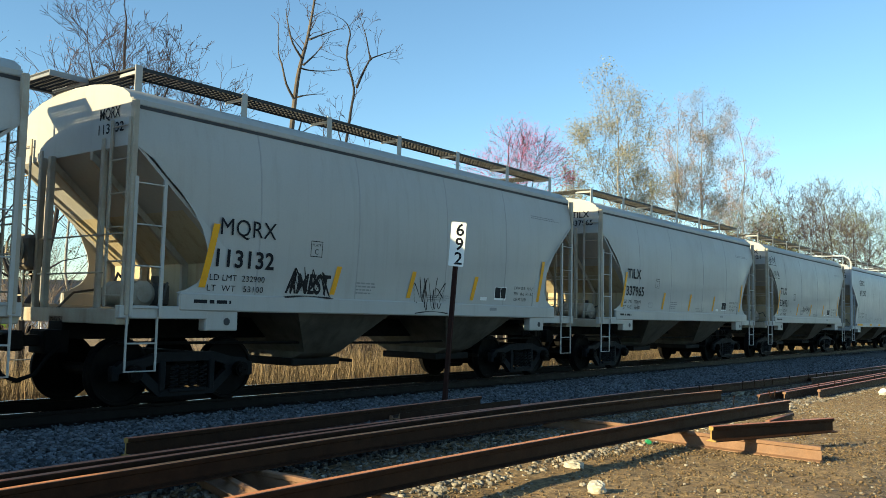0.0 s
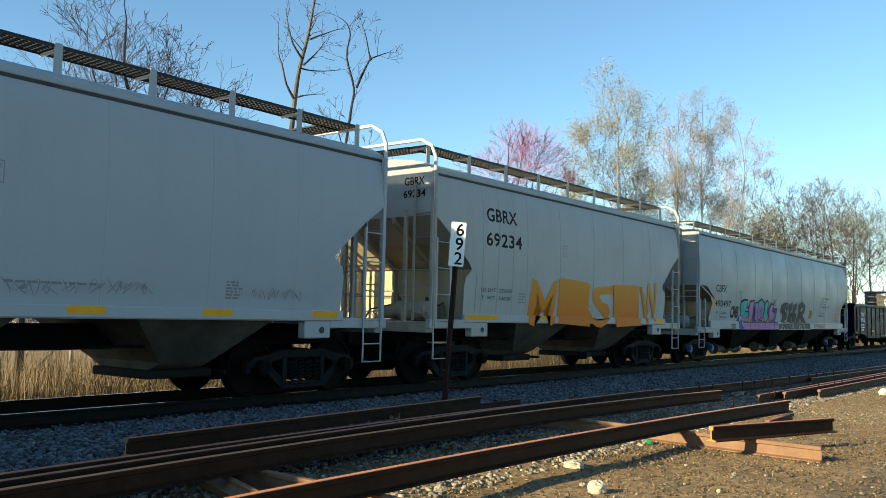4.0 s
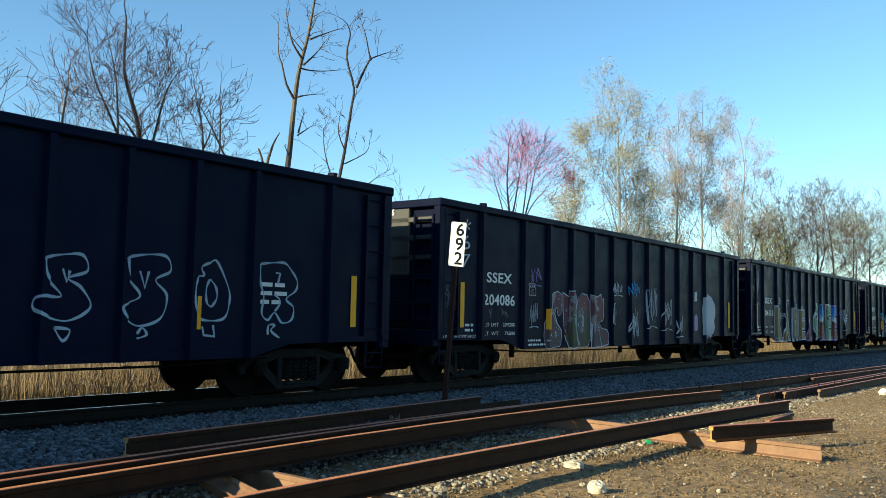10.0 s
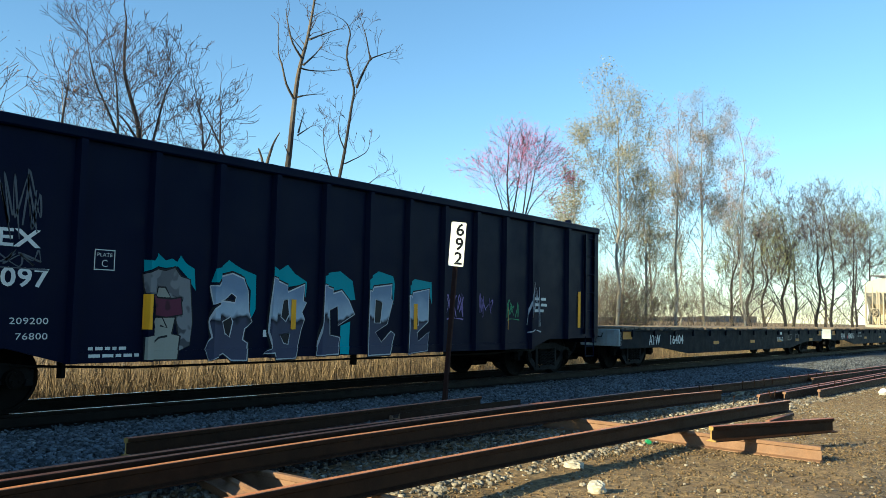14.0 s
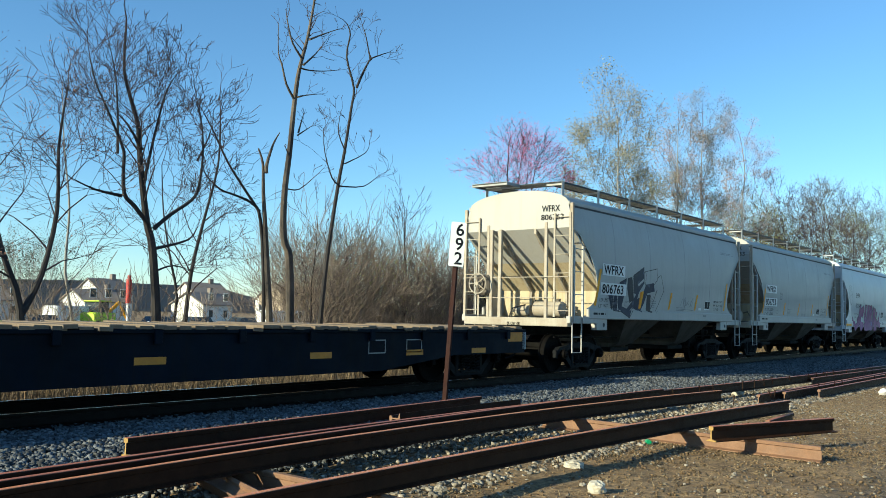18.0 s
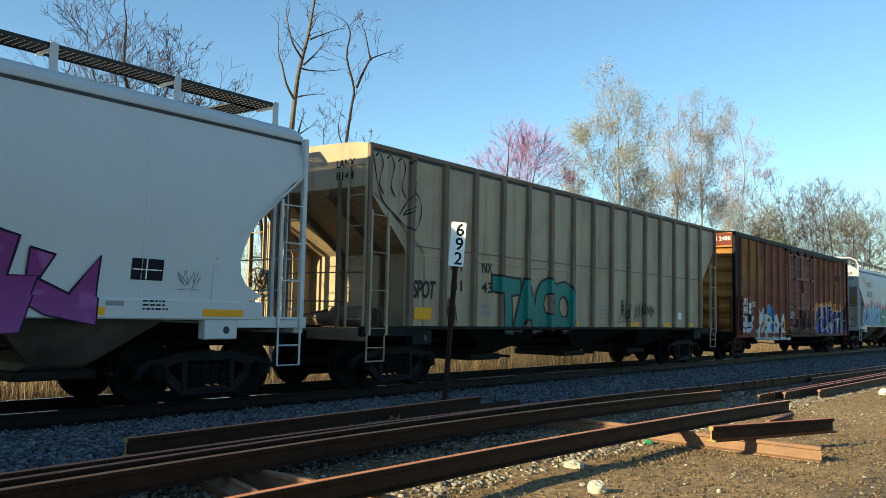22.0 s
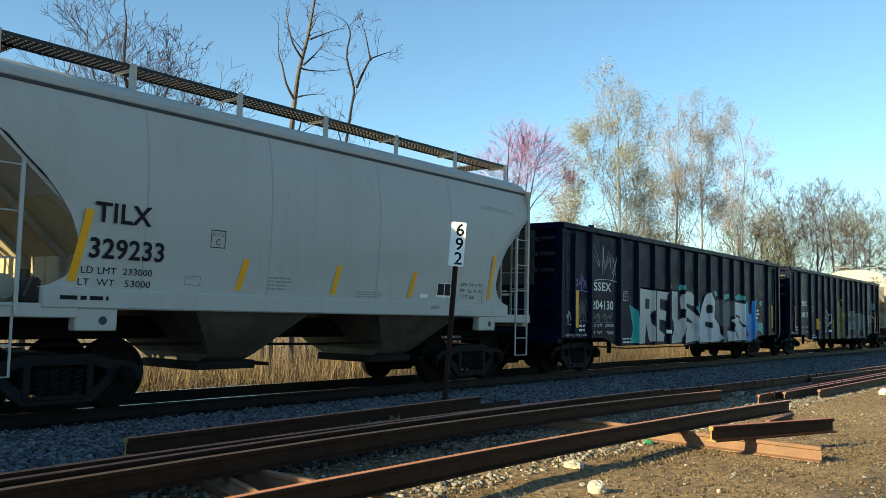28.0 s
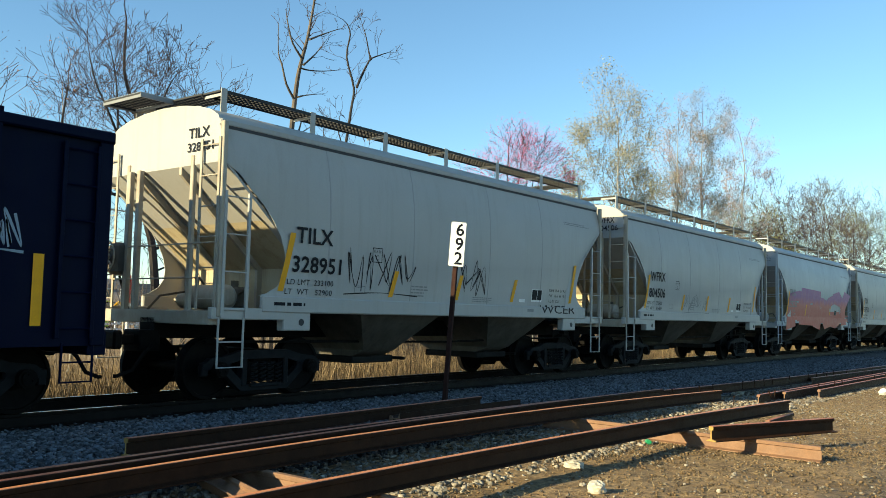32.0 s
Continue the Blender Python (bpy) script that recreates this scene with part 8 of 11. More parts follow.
paint("p_tealflat", [(0.0, (0.015, 0.13, 0.11)), (1.0, (0.02, 0.17, 0.145))], 1.0, 2.0, [(0.28, 0.05, 0.2)], 4.0, 0.72)
paint("p_black", ONE((0.012, 0.012, 0.016)), 1.0, 2.0)
paint("p_ash", ONE(ASH), 1.0, 2.0)
paint("p_blackblue", [(0.0, (0.035, 0.03, 0.18)), (0.5, (0.016, 0.018, 0.06)), (1.0, (0.012, 0.012, 0.03))], 0.8, 2.1, [(0.05, 0.035, 0.24)], 1.8, 0.55)
paint("p_white", [(0.0, (0.42, 0.43, 0.45)), (1.0, (0.54, 0.55, 0.56))], 0.8, 2.0, [(0.34, 0.35, 0.38)], 2.0, 0.62)
paint("p_chalk", ONE((0.42, 0.45, 0.52)), 1.0, 2.0)
paint("p_frost", ONE((0.30, 0.38, 0.46)), 1.0, 2.0)
paint("p_dim", ONE((0.10, 0.11, 0.13)), 1.0, 2.0)
paint("p_silver", [(0.0, (0.40, 0.40, 0.38)), (1.0, (0.48, 0.47, 0.43))], 0.7, 2.2, [(0.33, 0.34, 0.36)], 1.2, 0.6)
paint("p_greys", [(0.0, (0.20, 0.22, 0.28)), (0.5, (0.42, 0.43, 0.46)), (1.0, (0.34, 0.35, 0.40))], 0.7, 1.9)
paint("p_aqua", ONE((0.02, 0.30, 0.36)), 1.0, 2.0)
paint("p_skyblue", [(0.0, (0.03, 0.16, 0.42)), (1.0, (0.04, 0.26, 0.55))], 0.8, 2.1)
paint("p_blue", [(0.0, (0.09, 0.25, 0.44)), (1.0, (0.15, 0.33, 0.52))], 1.2, 2.3, [(0.07, 0.17, 0.34)], 2.0, 0.58)
paint("p_navy", ONE((0.012, 0.02, 0.11)), 1.0, 2.2)
paint("p_violet", [(0.0, (0.05, 0.045, 0.32)), (1.0, (0.07, 0.04, 0.30))], 0.8, 2.1, [(0.012, 0.012, 0.05)], 3.0, 0.55)
paint("p_pink", [(0.0, (0.21, 0.06, 0.22)), (0.5, (0.18, 0.035, 0.16)), (1.0, (0.17, 0.03, 0.13))], 1.0, 2.3, [(0.24, 0.08, 0.25)], 2.2, 0.6)
paint("p_purple", ONE((0.016, 0.006, 0.03)), 1.0, 2.2)
paint("p_flame", [(0.0, (0.36, 0.06, 0.08)), (0.6, (0.42, 0.12, 0.15)), (1.0, (0.42, 0.27, 0.30))], 2.1, 3.0)
paint("p_orange", [(0.0, (0.60, 0.16, 0.01)), (1.0, (0.62, 0.24, 0.01))], 1.1, 2.0)
paint("p_rustorange", [(0.0, (0.58, 0.13, 0.01)), (1.0, (0.62, 0.22, 0.012))], 1.4, 2.2, [(0.3, 0.06, 0.02)], 2.0, 0.55)
paint("p_gold", [(0.0, (0.17, 0.115, 0.055)), (1.0, (0.21, 0.15, 0.075))], 0.7, 2.0)
paint("p_sunset", [(0.0, (0.17, 0.06, 0.03)), (0.40, (0.10, 0.035, 0.025)), (0.50, (0.05, 0.03, 0.03)), (0.54, (0.55, 0.55, 0.52)), (0.72, (0.05, 0.22, 0.50)), (1.0, (0.015, 0.09, 0.34))], 0.72, 2.05)
paint("p_slime", ONE((0.20, 0.29, 0.19)), 0.7, 2.0, [(0.03, 0.07, 0.04)], 3.4, 0.60)
paint("p_brick", [(0.0, (0.08, 0.06, 0.065)), (1.0, (0.11, 0.035, 0.045))], 0.6, 1.9, [(0.15, 0.03, 0.04), (0.24, 0.20, 0.20)], 1.6, 0.60)
paint("p_moss", ONE((0.13, 0.12, 0.02)), 0.6, 2.4, [(0.09, 0.09, 0.02)], 3.0, 0.58)
paint("p_mustard", ONE((0.30, 0.27, 0.04)), 0.6, 2.4)
paint("p_dullgreen", [(0.0, (0.05, 0.075, 0.075)), (1.0, (0.09, 0.11, 0.12))], 0.7, 1.9, [(0.012, 0.02, 0.02), (0.12, 0.12, 0.15)], 2.0, 0.57)
paint("p_redwash", [(0.0, (0.46, 0.10, 0.07)), (0.7, (0.50, 0.16, 0.13)), (1.0, (0.30, 0.12, 0.26))], 1.2, 2.4)
paint("p_greyblue", [(0.0, (0.10, 0.11, 0.15)), (1.0, (0.15, 0.17, 0.21))], 1.4, 2.6, [(0.05, 0.055, 0.08)], 2.4, 0.56)
paint("p_green", ONE((0.05, 0.26, 0.13)), 1.2, 2.2)
paint("p_lilac", ONE((0.22, 0.16, 0.42)), 1.0, 2.4)


def glyph(root, surf, ch, x0, x1, z0, z1, layers, seed=0, lean=0.0, warp=0.05, label="sprayed graffiti letter"):
    """One fat sprayed letter in the box; layers: (boldness, paint, lift), the widest first."""
    base, _ = letters(ch, 1.0)
    if not base:
        return
    bx0, bx1 = min(v[0] for v in base), max(v[0] for v in base)
    by0, by1 = min(v[1] for v in base), max(v[1] for v in base)
    rnd = random.Random(seed)
    a, b = rnd.uniform(0, 6), rnd.uniform(0, 6)
    for bold, mat, lift in layers:
        vs, fs = letters(ch, 1.0, bold)
        out = []
        for v in vs:
            p, q = (v[0] - bx0) / (bx1 - bx0), (v[1] - by0) / (by1 - by0)
            p, q = p + warp * math.sin(3.1 * q + a) + lean * (q - 0.5), q + warp * 0.8 * math.sin(3.7 * p + b)
            out.append((p * (x1 - x0), q * (z1 - z0)))
        decal(root, "graffiti_letter", out, fs, mat, surf, x0, z0, label, lift)


def word(root, surf, letters_, x0, x1, z0, z1, layers, seed=1, gap=0.0, lean=0.0, warp=0.05, wave=0.05, label="sprayed graffiti letter"):
    rnd = random.Random(seed)
    n = len(letters_)
    w = (x1 - x0) / n
    for i, ch in enumerate(letters_):
        if ch == " ":
            continue
        dz = rnd.uniform(-wave, wave)
        glyph(root, surf, ch, x0 + i * w + gap / 2, x0 + (i + 1) * w - gap / 2, z0 + dz * 0.4, z1 + dz, [(b, m, l + 0.0025 * i) for b, m, l in layers], seed * 31 + i, lean, warp, label)


def cloud(root, surf, x0, x1, z0, z1, mat, seed, lift=0.004, spikes=18, rough=0.16, name="graffiti_background", label="sprayed colour patch"):
    """An uneven patch of sprayed colour, with a drippy or spiky edge."""
    rnd = random.Random(seed)
    cx, cz = (x0 + x1) / 2, (z0 + z1) / 2
    pts = []
    for i in range(spikes * 2):
        a = math.pi * i / spikes
        k = 1 + rnd.uniform(-rough, rough) * (1 if i % 2 else 0.4)
        c, s = math.cos(a), math.sin(a)
        sq = max(abs(c), abs(s))
        q = 0.35 / sq + 0.65
        pts.append((c * (x1 - x0) / 2 * k * q, s * (z1 - z0) / 2 * k * q))
    n = len(pts)
    decal(root, name, pts + [(0, 0)], [(i, (i + 1) % n, n) for i in range(n)], mat, surf, cx, cz, label, lift)


def ribbon(path, w):
    vs, fs = [], []
    for i, p in enumerate(path):
        q, r = path[max(i - 1, 0)], path[min(i + 1, len(path) - 1)]
        d = Vector((r[0] - q[0], r[1] - q[1]))
        d = d.normalized() if d.length > 1e-6 else Vector((1, 0))
        k = w * (0.7 + 0.3 * math.sin(i * 0.7)) / 2
        vs += [(p[0] - d.y * k, p[1] + d.x * k), (p[0] + d.y * k, p[1] - d.x * k)]
    fs = [(2 * i, 2 * i + 1, 2 * i + 3, 2 * i + 2) for i in range(len(path) - 1)]
    return vs, fs


def smooth(pts, n=6):
    out = []
    for i in range(len(pts) - 1):
        p0, p1, p2, p3 = pts[max(i - 1, 0)], pts[i], pts[i + 1], pts[min(i + 2, len(pts) - 1)]
        for j in range(n):
            t = j / n
            out.append(tuple(0.5 * (2 * b + (c - a) * t + (2 * a - 5 * b + 4 * c - d) * t * t + (3 * b - a - 3 * c + d) * t ** 3) for a, b, c, d in zip(p0, p1, p2, p3)))
    return out + [pts[-1]]


def scrawl(root, surf, x0, x1, z0, z1, mat, strokes=4, seed=1, width=0.025, label="hand-sprayed scrawl", lift=0.005):
    """A hasty tag: looping pen strokes that cannot be read."""
    rnd = random.Random(seed)
    vs, fs = [], []
    step = (x1 - x0) / strokes
    for s in range(strokes):
        u, n = s * step, rnd.randint(5, 8)
        h = z1 - z0
        pts = [(u + step * rnd.uniform(-0.15, 1.15), h * (rnd.uniform(0.62, 1.05) if k % 2 else rnd.uniform(-0.05, 0.4))) for k in range(n)]
        a, b = ribbon(smooth(pts), width)
        b = [tuple(i + len(vs) for i in f) for f in b]
        vs += a
        fs += b
    if rnd.random() < 0.7:
        a, b = ribbon(smooth([(0, -0.12 * (z1 - z0)), ((x1 - x0) * 0.5, -0.05 * (z1 - z0)), ((x1 - x0) * 1.05, -0.1 * (z1 - z0))]), width)
        fs += [tuple(i + len(vs) for i in f) for f in b]
        vs += a
    return decal(root, "graffiti_tag", vs, fs, mat, surf, x0, z0, label, lift)


def line(root, surf, pts, mat, width=0.03, label="sprayed outline", lift=0.005):
    vs, fs = ribbon(smooth(pts), width)
    return decal(root, "graffiti_line", vs, fs, mat, surf, 0, 0, label, lift)


def jag(root, surf, pts, mat, width=0.03, label="thin sprayed outline", lift=0.01):
    vs, fs = ribbon(pts, width)
    return decal(root, "graffiti_line", vs, fs, mat, surf, 0, 0, label, lift)


def patch(root, surf, pts, mat, label="sprayed colour patch", lift=0.006):
    tris = tessellate_polygon([[Vector((x, z, 0)) for x, z in pts]])
    return decal(root, "graffiti_background", pts, [tuple(t) for t in tris], mat, surf, 0, 0, label, lift)


def tag(root, surf, words, x0, x1, z0, z1, mat, lean=0.12, bold=0.01, label="sprayed tag"):
    h = z1 - z0
    return text(root, words, surf, x0, z0, h, mat, "graffiti_tag", x1 - x0, bold, 0.95, label, lean)


def piece(root, surf, pts, fill, rim, width=0.03, lift=0.006, label="sprayed graffiti letter", shade=None):
    """One sprayed letter or shape: a filled outline with a rim, over a wider shaded rim where one is named."""
    ring = pts + pts[:1]
    if shade:
        jag(root, surf, ring, shade, width * 3.2, "dark sprayed shadow line", lift - 0.0012)
    ob = decal(root, "graffiti_letter", pts, [tuple(t) for t in tessellate_polygon([[Vector((x, z, 0)) for x, z in pts]])], fill, surf, 0, 0, label, lift)
    jag(root, surf, ring + pts[1:2], rim, width, "sprayed letter edge", lift + 0.0016)
    return ob


paint("p_fade", [(0.0, (0.05, 0.055, 0.10)), (0.36, (0.045, 0.05, 0.085)), (0.42, (0.008, 0.01, 0.018)), (0.47, (0.36, 0.42, 0.50)), (0.75, (0.17, 0.23, 0.33)), (1.0, (0.15, 0.20, 0.30))], 0.68, 2.0)
paint("p_fuzz", ONE((0.20, 0.20, 0.21)), 0.7, 2.2, [(0.06, 0.06, 0.07), (0.10, 0.10, 0.11)], 5.0, 0.55)
paint("p_bone", ONE((0.30, 0.29, 0.25)), 0.7, 2.0)
paint("p_maroon", ONE((0.10, 0.018, 0.045)), 0.7, 2.0, [(0.04, 0.01, 0.02)], 4.0, 0.6)
paint("p_olive", [(0.0, (0.055, 0.052, 0.022)), (0.55, (0.075, 0.07, 0.05)), (0.8, (0.12, 0.04, 0.045)), (1.0, (0.10, 0.03, 0.04))], 0.6, 2.0, [(0.17, 0.16, 0.17)], 3.0, 0.62)
paint("p_chalkpink", ONE((0.34, 0.27, 0.33)), 0.6, 2.0)
paint("p_redline", ONE((0.20, 0.035, 0.05)), 0.6, 2.0)
paint("p_soot", ONE((0.022, 0.022, 0.021)), 0.6, 2.0, [(0.012, 0.012, 0.014)], 2.0, 0.55)
paint("p_dimline", ONE((0.12, 0.16, 0.18)), 0.6, 2.0)
paint("p_steel", ONE((0.085, 0.09, 0.105)), 0.6, 2.2)
paint("p_mint", ONE((0.06, 0.36, 0.33)), 0.6, 2.4)
paint("p_skypatch", ONE((0.05, 0.20, 0.42)), 0.6, 2.4)
paint("p_hatch", ONE((0.028, 0.034, 0.060)), 1.4, 2.6, [(0.075, 0.085, 0.12)], 6.0, 0.62)
paint("p_mintline", ONE((0.10, 0.28, 0.20)), 0.6, 2.2)
paint("p_pinkline", ONE((0.30, 0.14, 0.20)), 0.6, 2.2)
FAT = lambda fill, rim, halo=None, f=0.035, r=0.085, h=0.13: ([(h, halo, 0.005)] if halo else []) + [(r, rim, 0.007), (f, fill, 0.009)]
# round-ended hoppers at the head
tag(H1, S1, "AMEST", 2.66, 3.58, 1.62, 1.92, "p_black", 0.1, 0.03)
scrawl(H1, S1, 2.62, 3.60, 1.6, 2.02, "p_black", 4, 3, 0.03)
scrawl(H1, S1, 5.70, 6.62, 1.42, 2.0, "p_black", 3, 5, 0.022)
scrawl(H3, S3, 0.1, 1.0, 3.48, 3.80, "p_black", 4, 7, 0.03)
scrawl(H3, S3, 0.58, 1.24, 3.0, 3.28, "p_black", 3, 8, 0.03)
scrawl(H3, S3, 4.46, 5.5, 1.72, 2.05, "p_black", 4, 9, 0.022)
for i, (x, z) in enumerate(((3.4, 1.5), (5.0, 1.45), (6.0, 1.5), (8.6, 1.5))):
    scrawl(H4, S4, x, x + 0.9, z, z + 0.2, "faded", 4, 20 + i, 0.012)
word(H5, S5, "MISIW", 3.2, 10.1, 1.22, 2.2, [(0.02, "p_orange", 0.006)], 3, 0.35, 0.0, 0.1, 0.15)

# the long hopper's panel
paint("p_c1", [(0.0, (0.42, 0.12, 0.36)), (0.35, (0.36, 0.14, 0.36)), (0.5, (0.02, 0.36, 0.34)), (1.0, (0.03, 0.42, 0.38))], 1.1, 2.05)
paint("p_c2", [(0.0, (0.02, 0.32, 0.32)), (0.3, (0.46, 0.10, 0.10)), (0.6, (0.46, 0.14, 0.36)), (1.0, (0.50, 0.20, 0.42))], 1.1, 2.05, [(0.02, 0.34, 0.34)], 2.2, 0.62)
paint("p_c3", [(0.0, (0.40, 0.12, 0.36)), (0.5, (0.30, 0.14, 0.42)), (1.0, (0.10, 0.36, 0.40))], 1.1, 2.05, [(0.46, 0.10, 0.10)], 2.4, 0.62)
paint("p_royal", ONE((0.025, 0.06, 0.28)), 1.0, 2.1)
paint("p_palepink", ONE((0.40, 0.30, 0.36)), 1.0, 2.1)
patch(H6, S6, [(3.46, 1.36), (3.72, 1.57), (3.8, 1.3), (4.05, 1.06), (3.55, 1.06)], "p_royal", "royal-blue sprayed patch", 0.004)
patch(H6, S6, [(7.15, 2.08), (7.4, 1.87), (7.84, 1.86), (7.74, 1.43), (7.71, 1.06), (7.05, 1.06)], "p_royal", "royal-blue sprayed patch", 0.004)
patch(H6, S6, [(5, 1.95), (5.37, 1.82), (5.41, 1.06), (5.04, 1.06)], "p_royal", "royal-blue sprayed patch", 0.004)
piece(H6, S6, [(3.93, 1.3), (4.68, 1.31), (7.19, 1.33), (7.74, 1.29), (7.74, 1.06), (4.04, 1.06)], "p_c3", "p_black", 0.03, 0.005, "sprayed feet of the letters")
piece(H6, S6, [(3.77, 1.99), (4.1, 2.08), (4.45, 2.08), (4.43, 1.85), (4.25, 1.7), (4.61, 1.67), (4.67, 1.58), (4.32, 1.34), (3.8, 1.35), (4.07, 1.51), (3.79, 1.53)], "p_c1", "p_black", 0.085, 0.0075, "bright pink and turquoise sprayed letter")
piece(H6, S6, [(4.49, 1.85), (4.6, 1.79), (4.7, 2.03), (5.11, 2.08), (5.08, 1.57), (5.03, 1.32), (4.83, 1.3), (4.57, 1.36), (4.67, 1.6)], "p_c2", "p_black", 0.085, 0.0105, "bright pink and turquoise sprayed letter")
piece(H6, S6, [(5.24, 1.99), (5.55, 2.03), (5.59, 1.78), (5.7, 1.41), (5.97, 1.34), (5.64, 1.33), (5.3, 1.4)], "p_c3", "p_black", 0.085, 0.0135, "bright pink and turquoise sprayed letter")
piece(H6, S6, [(5.55, 2.03), (5.87, 2.15), (6.21, 2.02), (6.26, 1.66), (6.1, 1.37), (5.7, 1.41), (5.56, 1.68)], "p_candy", "p_black", 0.085, 0.0165, "bright pink and turquoise sprayed letter")
piece(H6, S6, [(6.28, 1.97), (6.49, 2.12), (6.67, 2.05), (6.61, 1.78), (6.81, 1.46), (6.59, 1.33), (6.24, 1.35), (6.3, 1.66)], "p_c1", "p_black", 0.085, 0.0195, "bright pink and turquoise sprayed letter")
piece(H6, S6, [(6.83, 1.84), (7, 2.01), (7.24, 1.97), (7.17, 1.77), (7.5, 1.65), (7.42, 1.42), (7.03, 1.33), (6.81, 1.41)], "p_c2", "p_black", 0.085, 0.0225, "bright pink and turquoise sprayed letter")
piece(H6, S6, [(5.91, 1.88), (6.05, 1.75), (6, 1.5), (5.86, 1.49), (5.79, 1.69)], "p_teal", "p_black", 0.03, 0.0265, "turquoise sprayed ring")
jag(H6, S6, [(4.68, 1.3), (4.66, 1.06)], "p_black", 0.05, "black sprayed line", 0.0085)
jag(H6, S6, [(5.12, 1.3), (5.1, 1.06)], "p_black", 0.05, "black sprayed line", 0.0085)
jag(H6, S6, [(5.49, 1.31), (5.46, 1.06)], "p_black", 0.05, "black sprayed line", 0.0085)
jag(H6, S6, [(6.24, 1.32), (6.21, 1.06)], "p_black", 0.05, "black sprayed line", 0.0085)
jag(H6, S6, [(6.81, 1.33), (6.78, 1.06)], "p_black", 0.05, "black sprayed line", 0.0085)
jag(H6, S6, [(7.34, 1.34), (7.31, 1.06)], "p_black", 0.05, "black sprayed line", 0.0085)
piece(H6, S6, [(7.83, 1.27), (12.11, 1.32), (12.18, 1.06), (7.88, 1.06)], "p_black", "p_white", 0.02, 0.0045, "dark sprayed feet of the letters")
piece(H6, S6, [(8.19, 1.73), (8.27, 1.97), (8.66, 2.07), (9.13, 2.07), (9.18, 1.86), (9, 1.73), (9.15, 1.52), (8.78, 1.33), (8.33, 1.32), (8.55, 1.5), (8.45, 1.68)], "p_black", "p_black", 0.045, 0.0075, "black sprayed letter with a pale edge", "p_palepink")
piece(H6, S6, [(9.22, 2.01), (9.71, 2.1), (9.67, 1.91), (9.48, 1.71), (9.78, 1.69), (9.64, 1.34), (9.15, 1.32), (9.33, 1.71)], "p_black", "p_black", 0.045, 0.0105, "black sprayed letter with a pale edge", "p_palepink")
piece(H6, S6, [(9.82, 2.01), (10.29, 2.1), (10.24, 1.9), (10.04, 1.73), (10.3, 1.67), (10.26, 1.34), (9.74, 1.33), (9.83, 1.69)], "p_black", "p_black", 0.045, 0.0135, "black sprayed letter with a pale edge", "p_palepink")
piece(H6, S6, [(10.51, 2.01), (11, 2.17), (11.48, 2.02), (11.42, 1.78), (11.19, 1.63), (11.74, 1.34), (11.14, 1.33), (10.85, 1.56), (10.69, 1.32), (10.31, 1.34), (10.57, 1.68)], "p_black", "p_black", 0.045, 0.0165, "black sprayed letter with a pale edge", "p_palepink")
line(H6, S6, [(8.17, 1.06), (8.36, 1.21), (8.61, 1.06)], "p_white", 0.04, "white sprayed arc", 0.012)
line(H6, S6, [(9.5, 1.06), (9.64, 1.28), (9.85, 1.06)], "p_white", 0.04, "white sprayed arc", 0.012)
line(H6, S6, [(10.46, 1.06), (10.67, 1.23), (10.87, 1.06)], "p_white", 0.04, "white sprayed arc", 0.012)
line(H6, S6, [(11.15, 1.3), (11.41, 1.06)], "p_white", 0.04, "white sprayed arc", 0.012)
line(H6, S6, [(7.83, 1.3), (7.99, 1.43), (8.24, 1.47)], "p_white", 0.04, "white sprayed arc", 0.012)
piece(H6, S6, [(8.76, 1.84), (8.9, 1.84), (8.88, 1.74), (8.75, 1.74)], "p_white", "p_black", 0.01, 0.0225, "white letter opening")
piece(H6, S6, [(10.84, 1.89), (11.07, 1.93), (11.04, 1.8), (10.86, 1.78)], "p_white", "p_black", 0.01, 0.0225, "white letter opening")
tag(H6, S6, "CMB", 2.81, 3.58, 1.47, 1.82, "p_black", 0.15, 0.07)
tag(H6, S6, "...2020", 2.62, 3.23, 1.06, 1.25, "p_black", 0.05, 0.03)
tag(H6, S6, "IAS", 7.28, 7.63, 1.95, 2.19, "p_black", 0.1, 0.01)
tag(H6, S6, "AVIZ.", 4.35, 4.8, 1.08, 1.2, "p_black", 0.05, 0.0)
tag(H6, S6, "DUZIT.", 5.85, 6.3, 1.08, 1.2, "p_black", 0.05, 0.0)
tag(H6, S6, "20", 12.1, 12.55, 1.55, 1.85, "p_black", 0.15, 0.02)
cloud(H6, S6, 12.15, 12.5, 1.5, 1.85, "p_orange", 9, 0.004, 6, 0.2)
tag(H6, S6, "SWANZER", 12.7, 14.55, 1.12, 1.3, "p_redwash", 0.05, 0.03)
scrawl(H6, S6, 16.85, 17.15, 1.9, 2.1, "faded", 2, 11, 0.012)

# low gondola
patch(N7, T7, [(5.6, 1.37), (5.96, 1.54), (6.14, 1.54), (6.05, 0.79), (5.63, 0.8)], "p_soot", "grey-brown buffed paint patch", 0.004)
patch(N7, T7, [(8, 1.7), (8.14, 1.6), (8.26, 1.33), (8.59, 1.29), (8.78, 0.82), (8.08, 0.72)], "p_soot", "grey-brown buffed paint patch", 0.004)
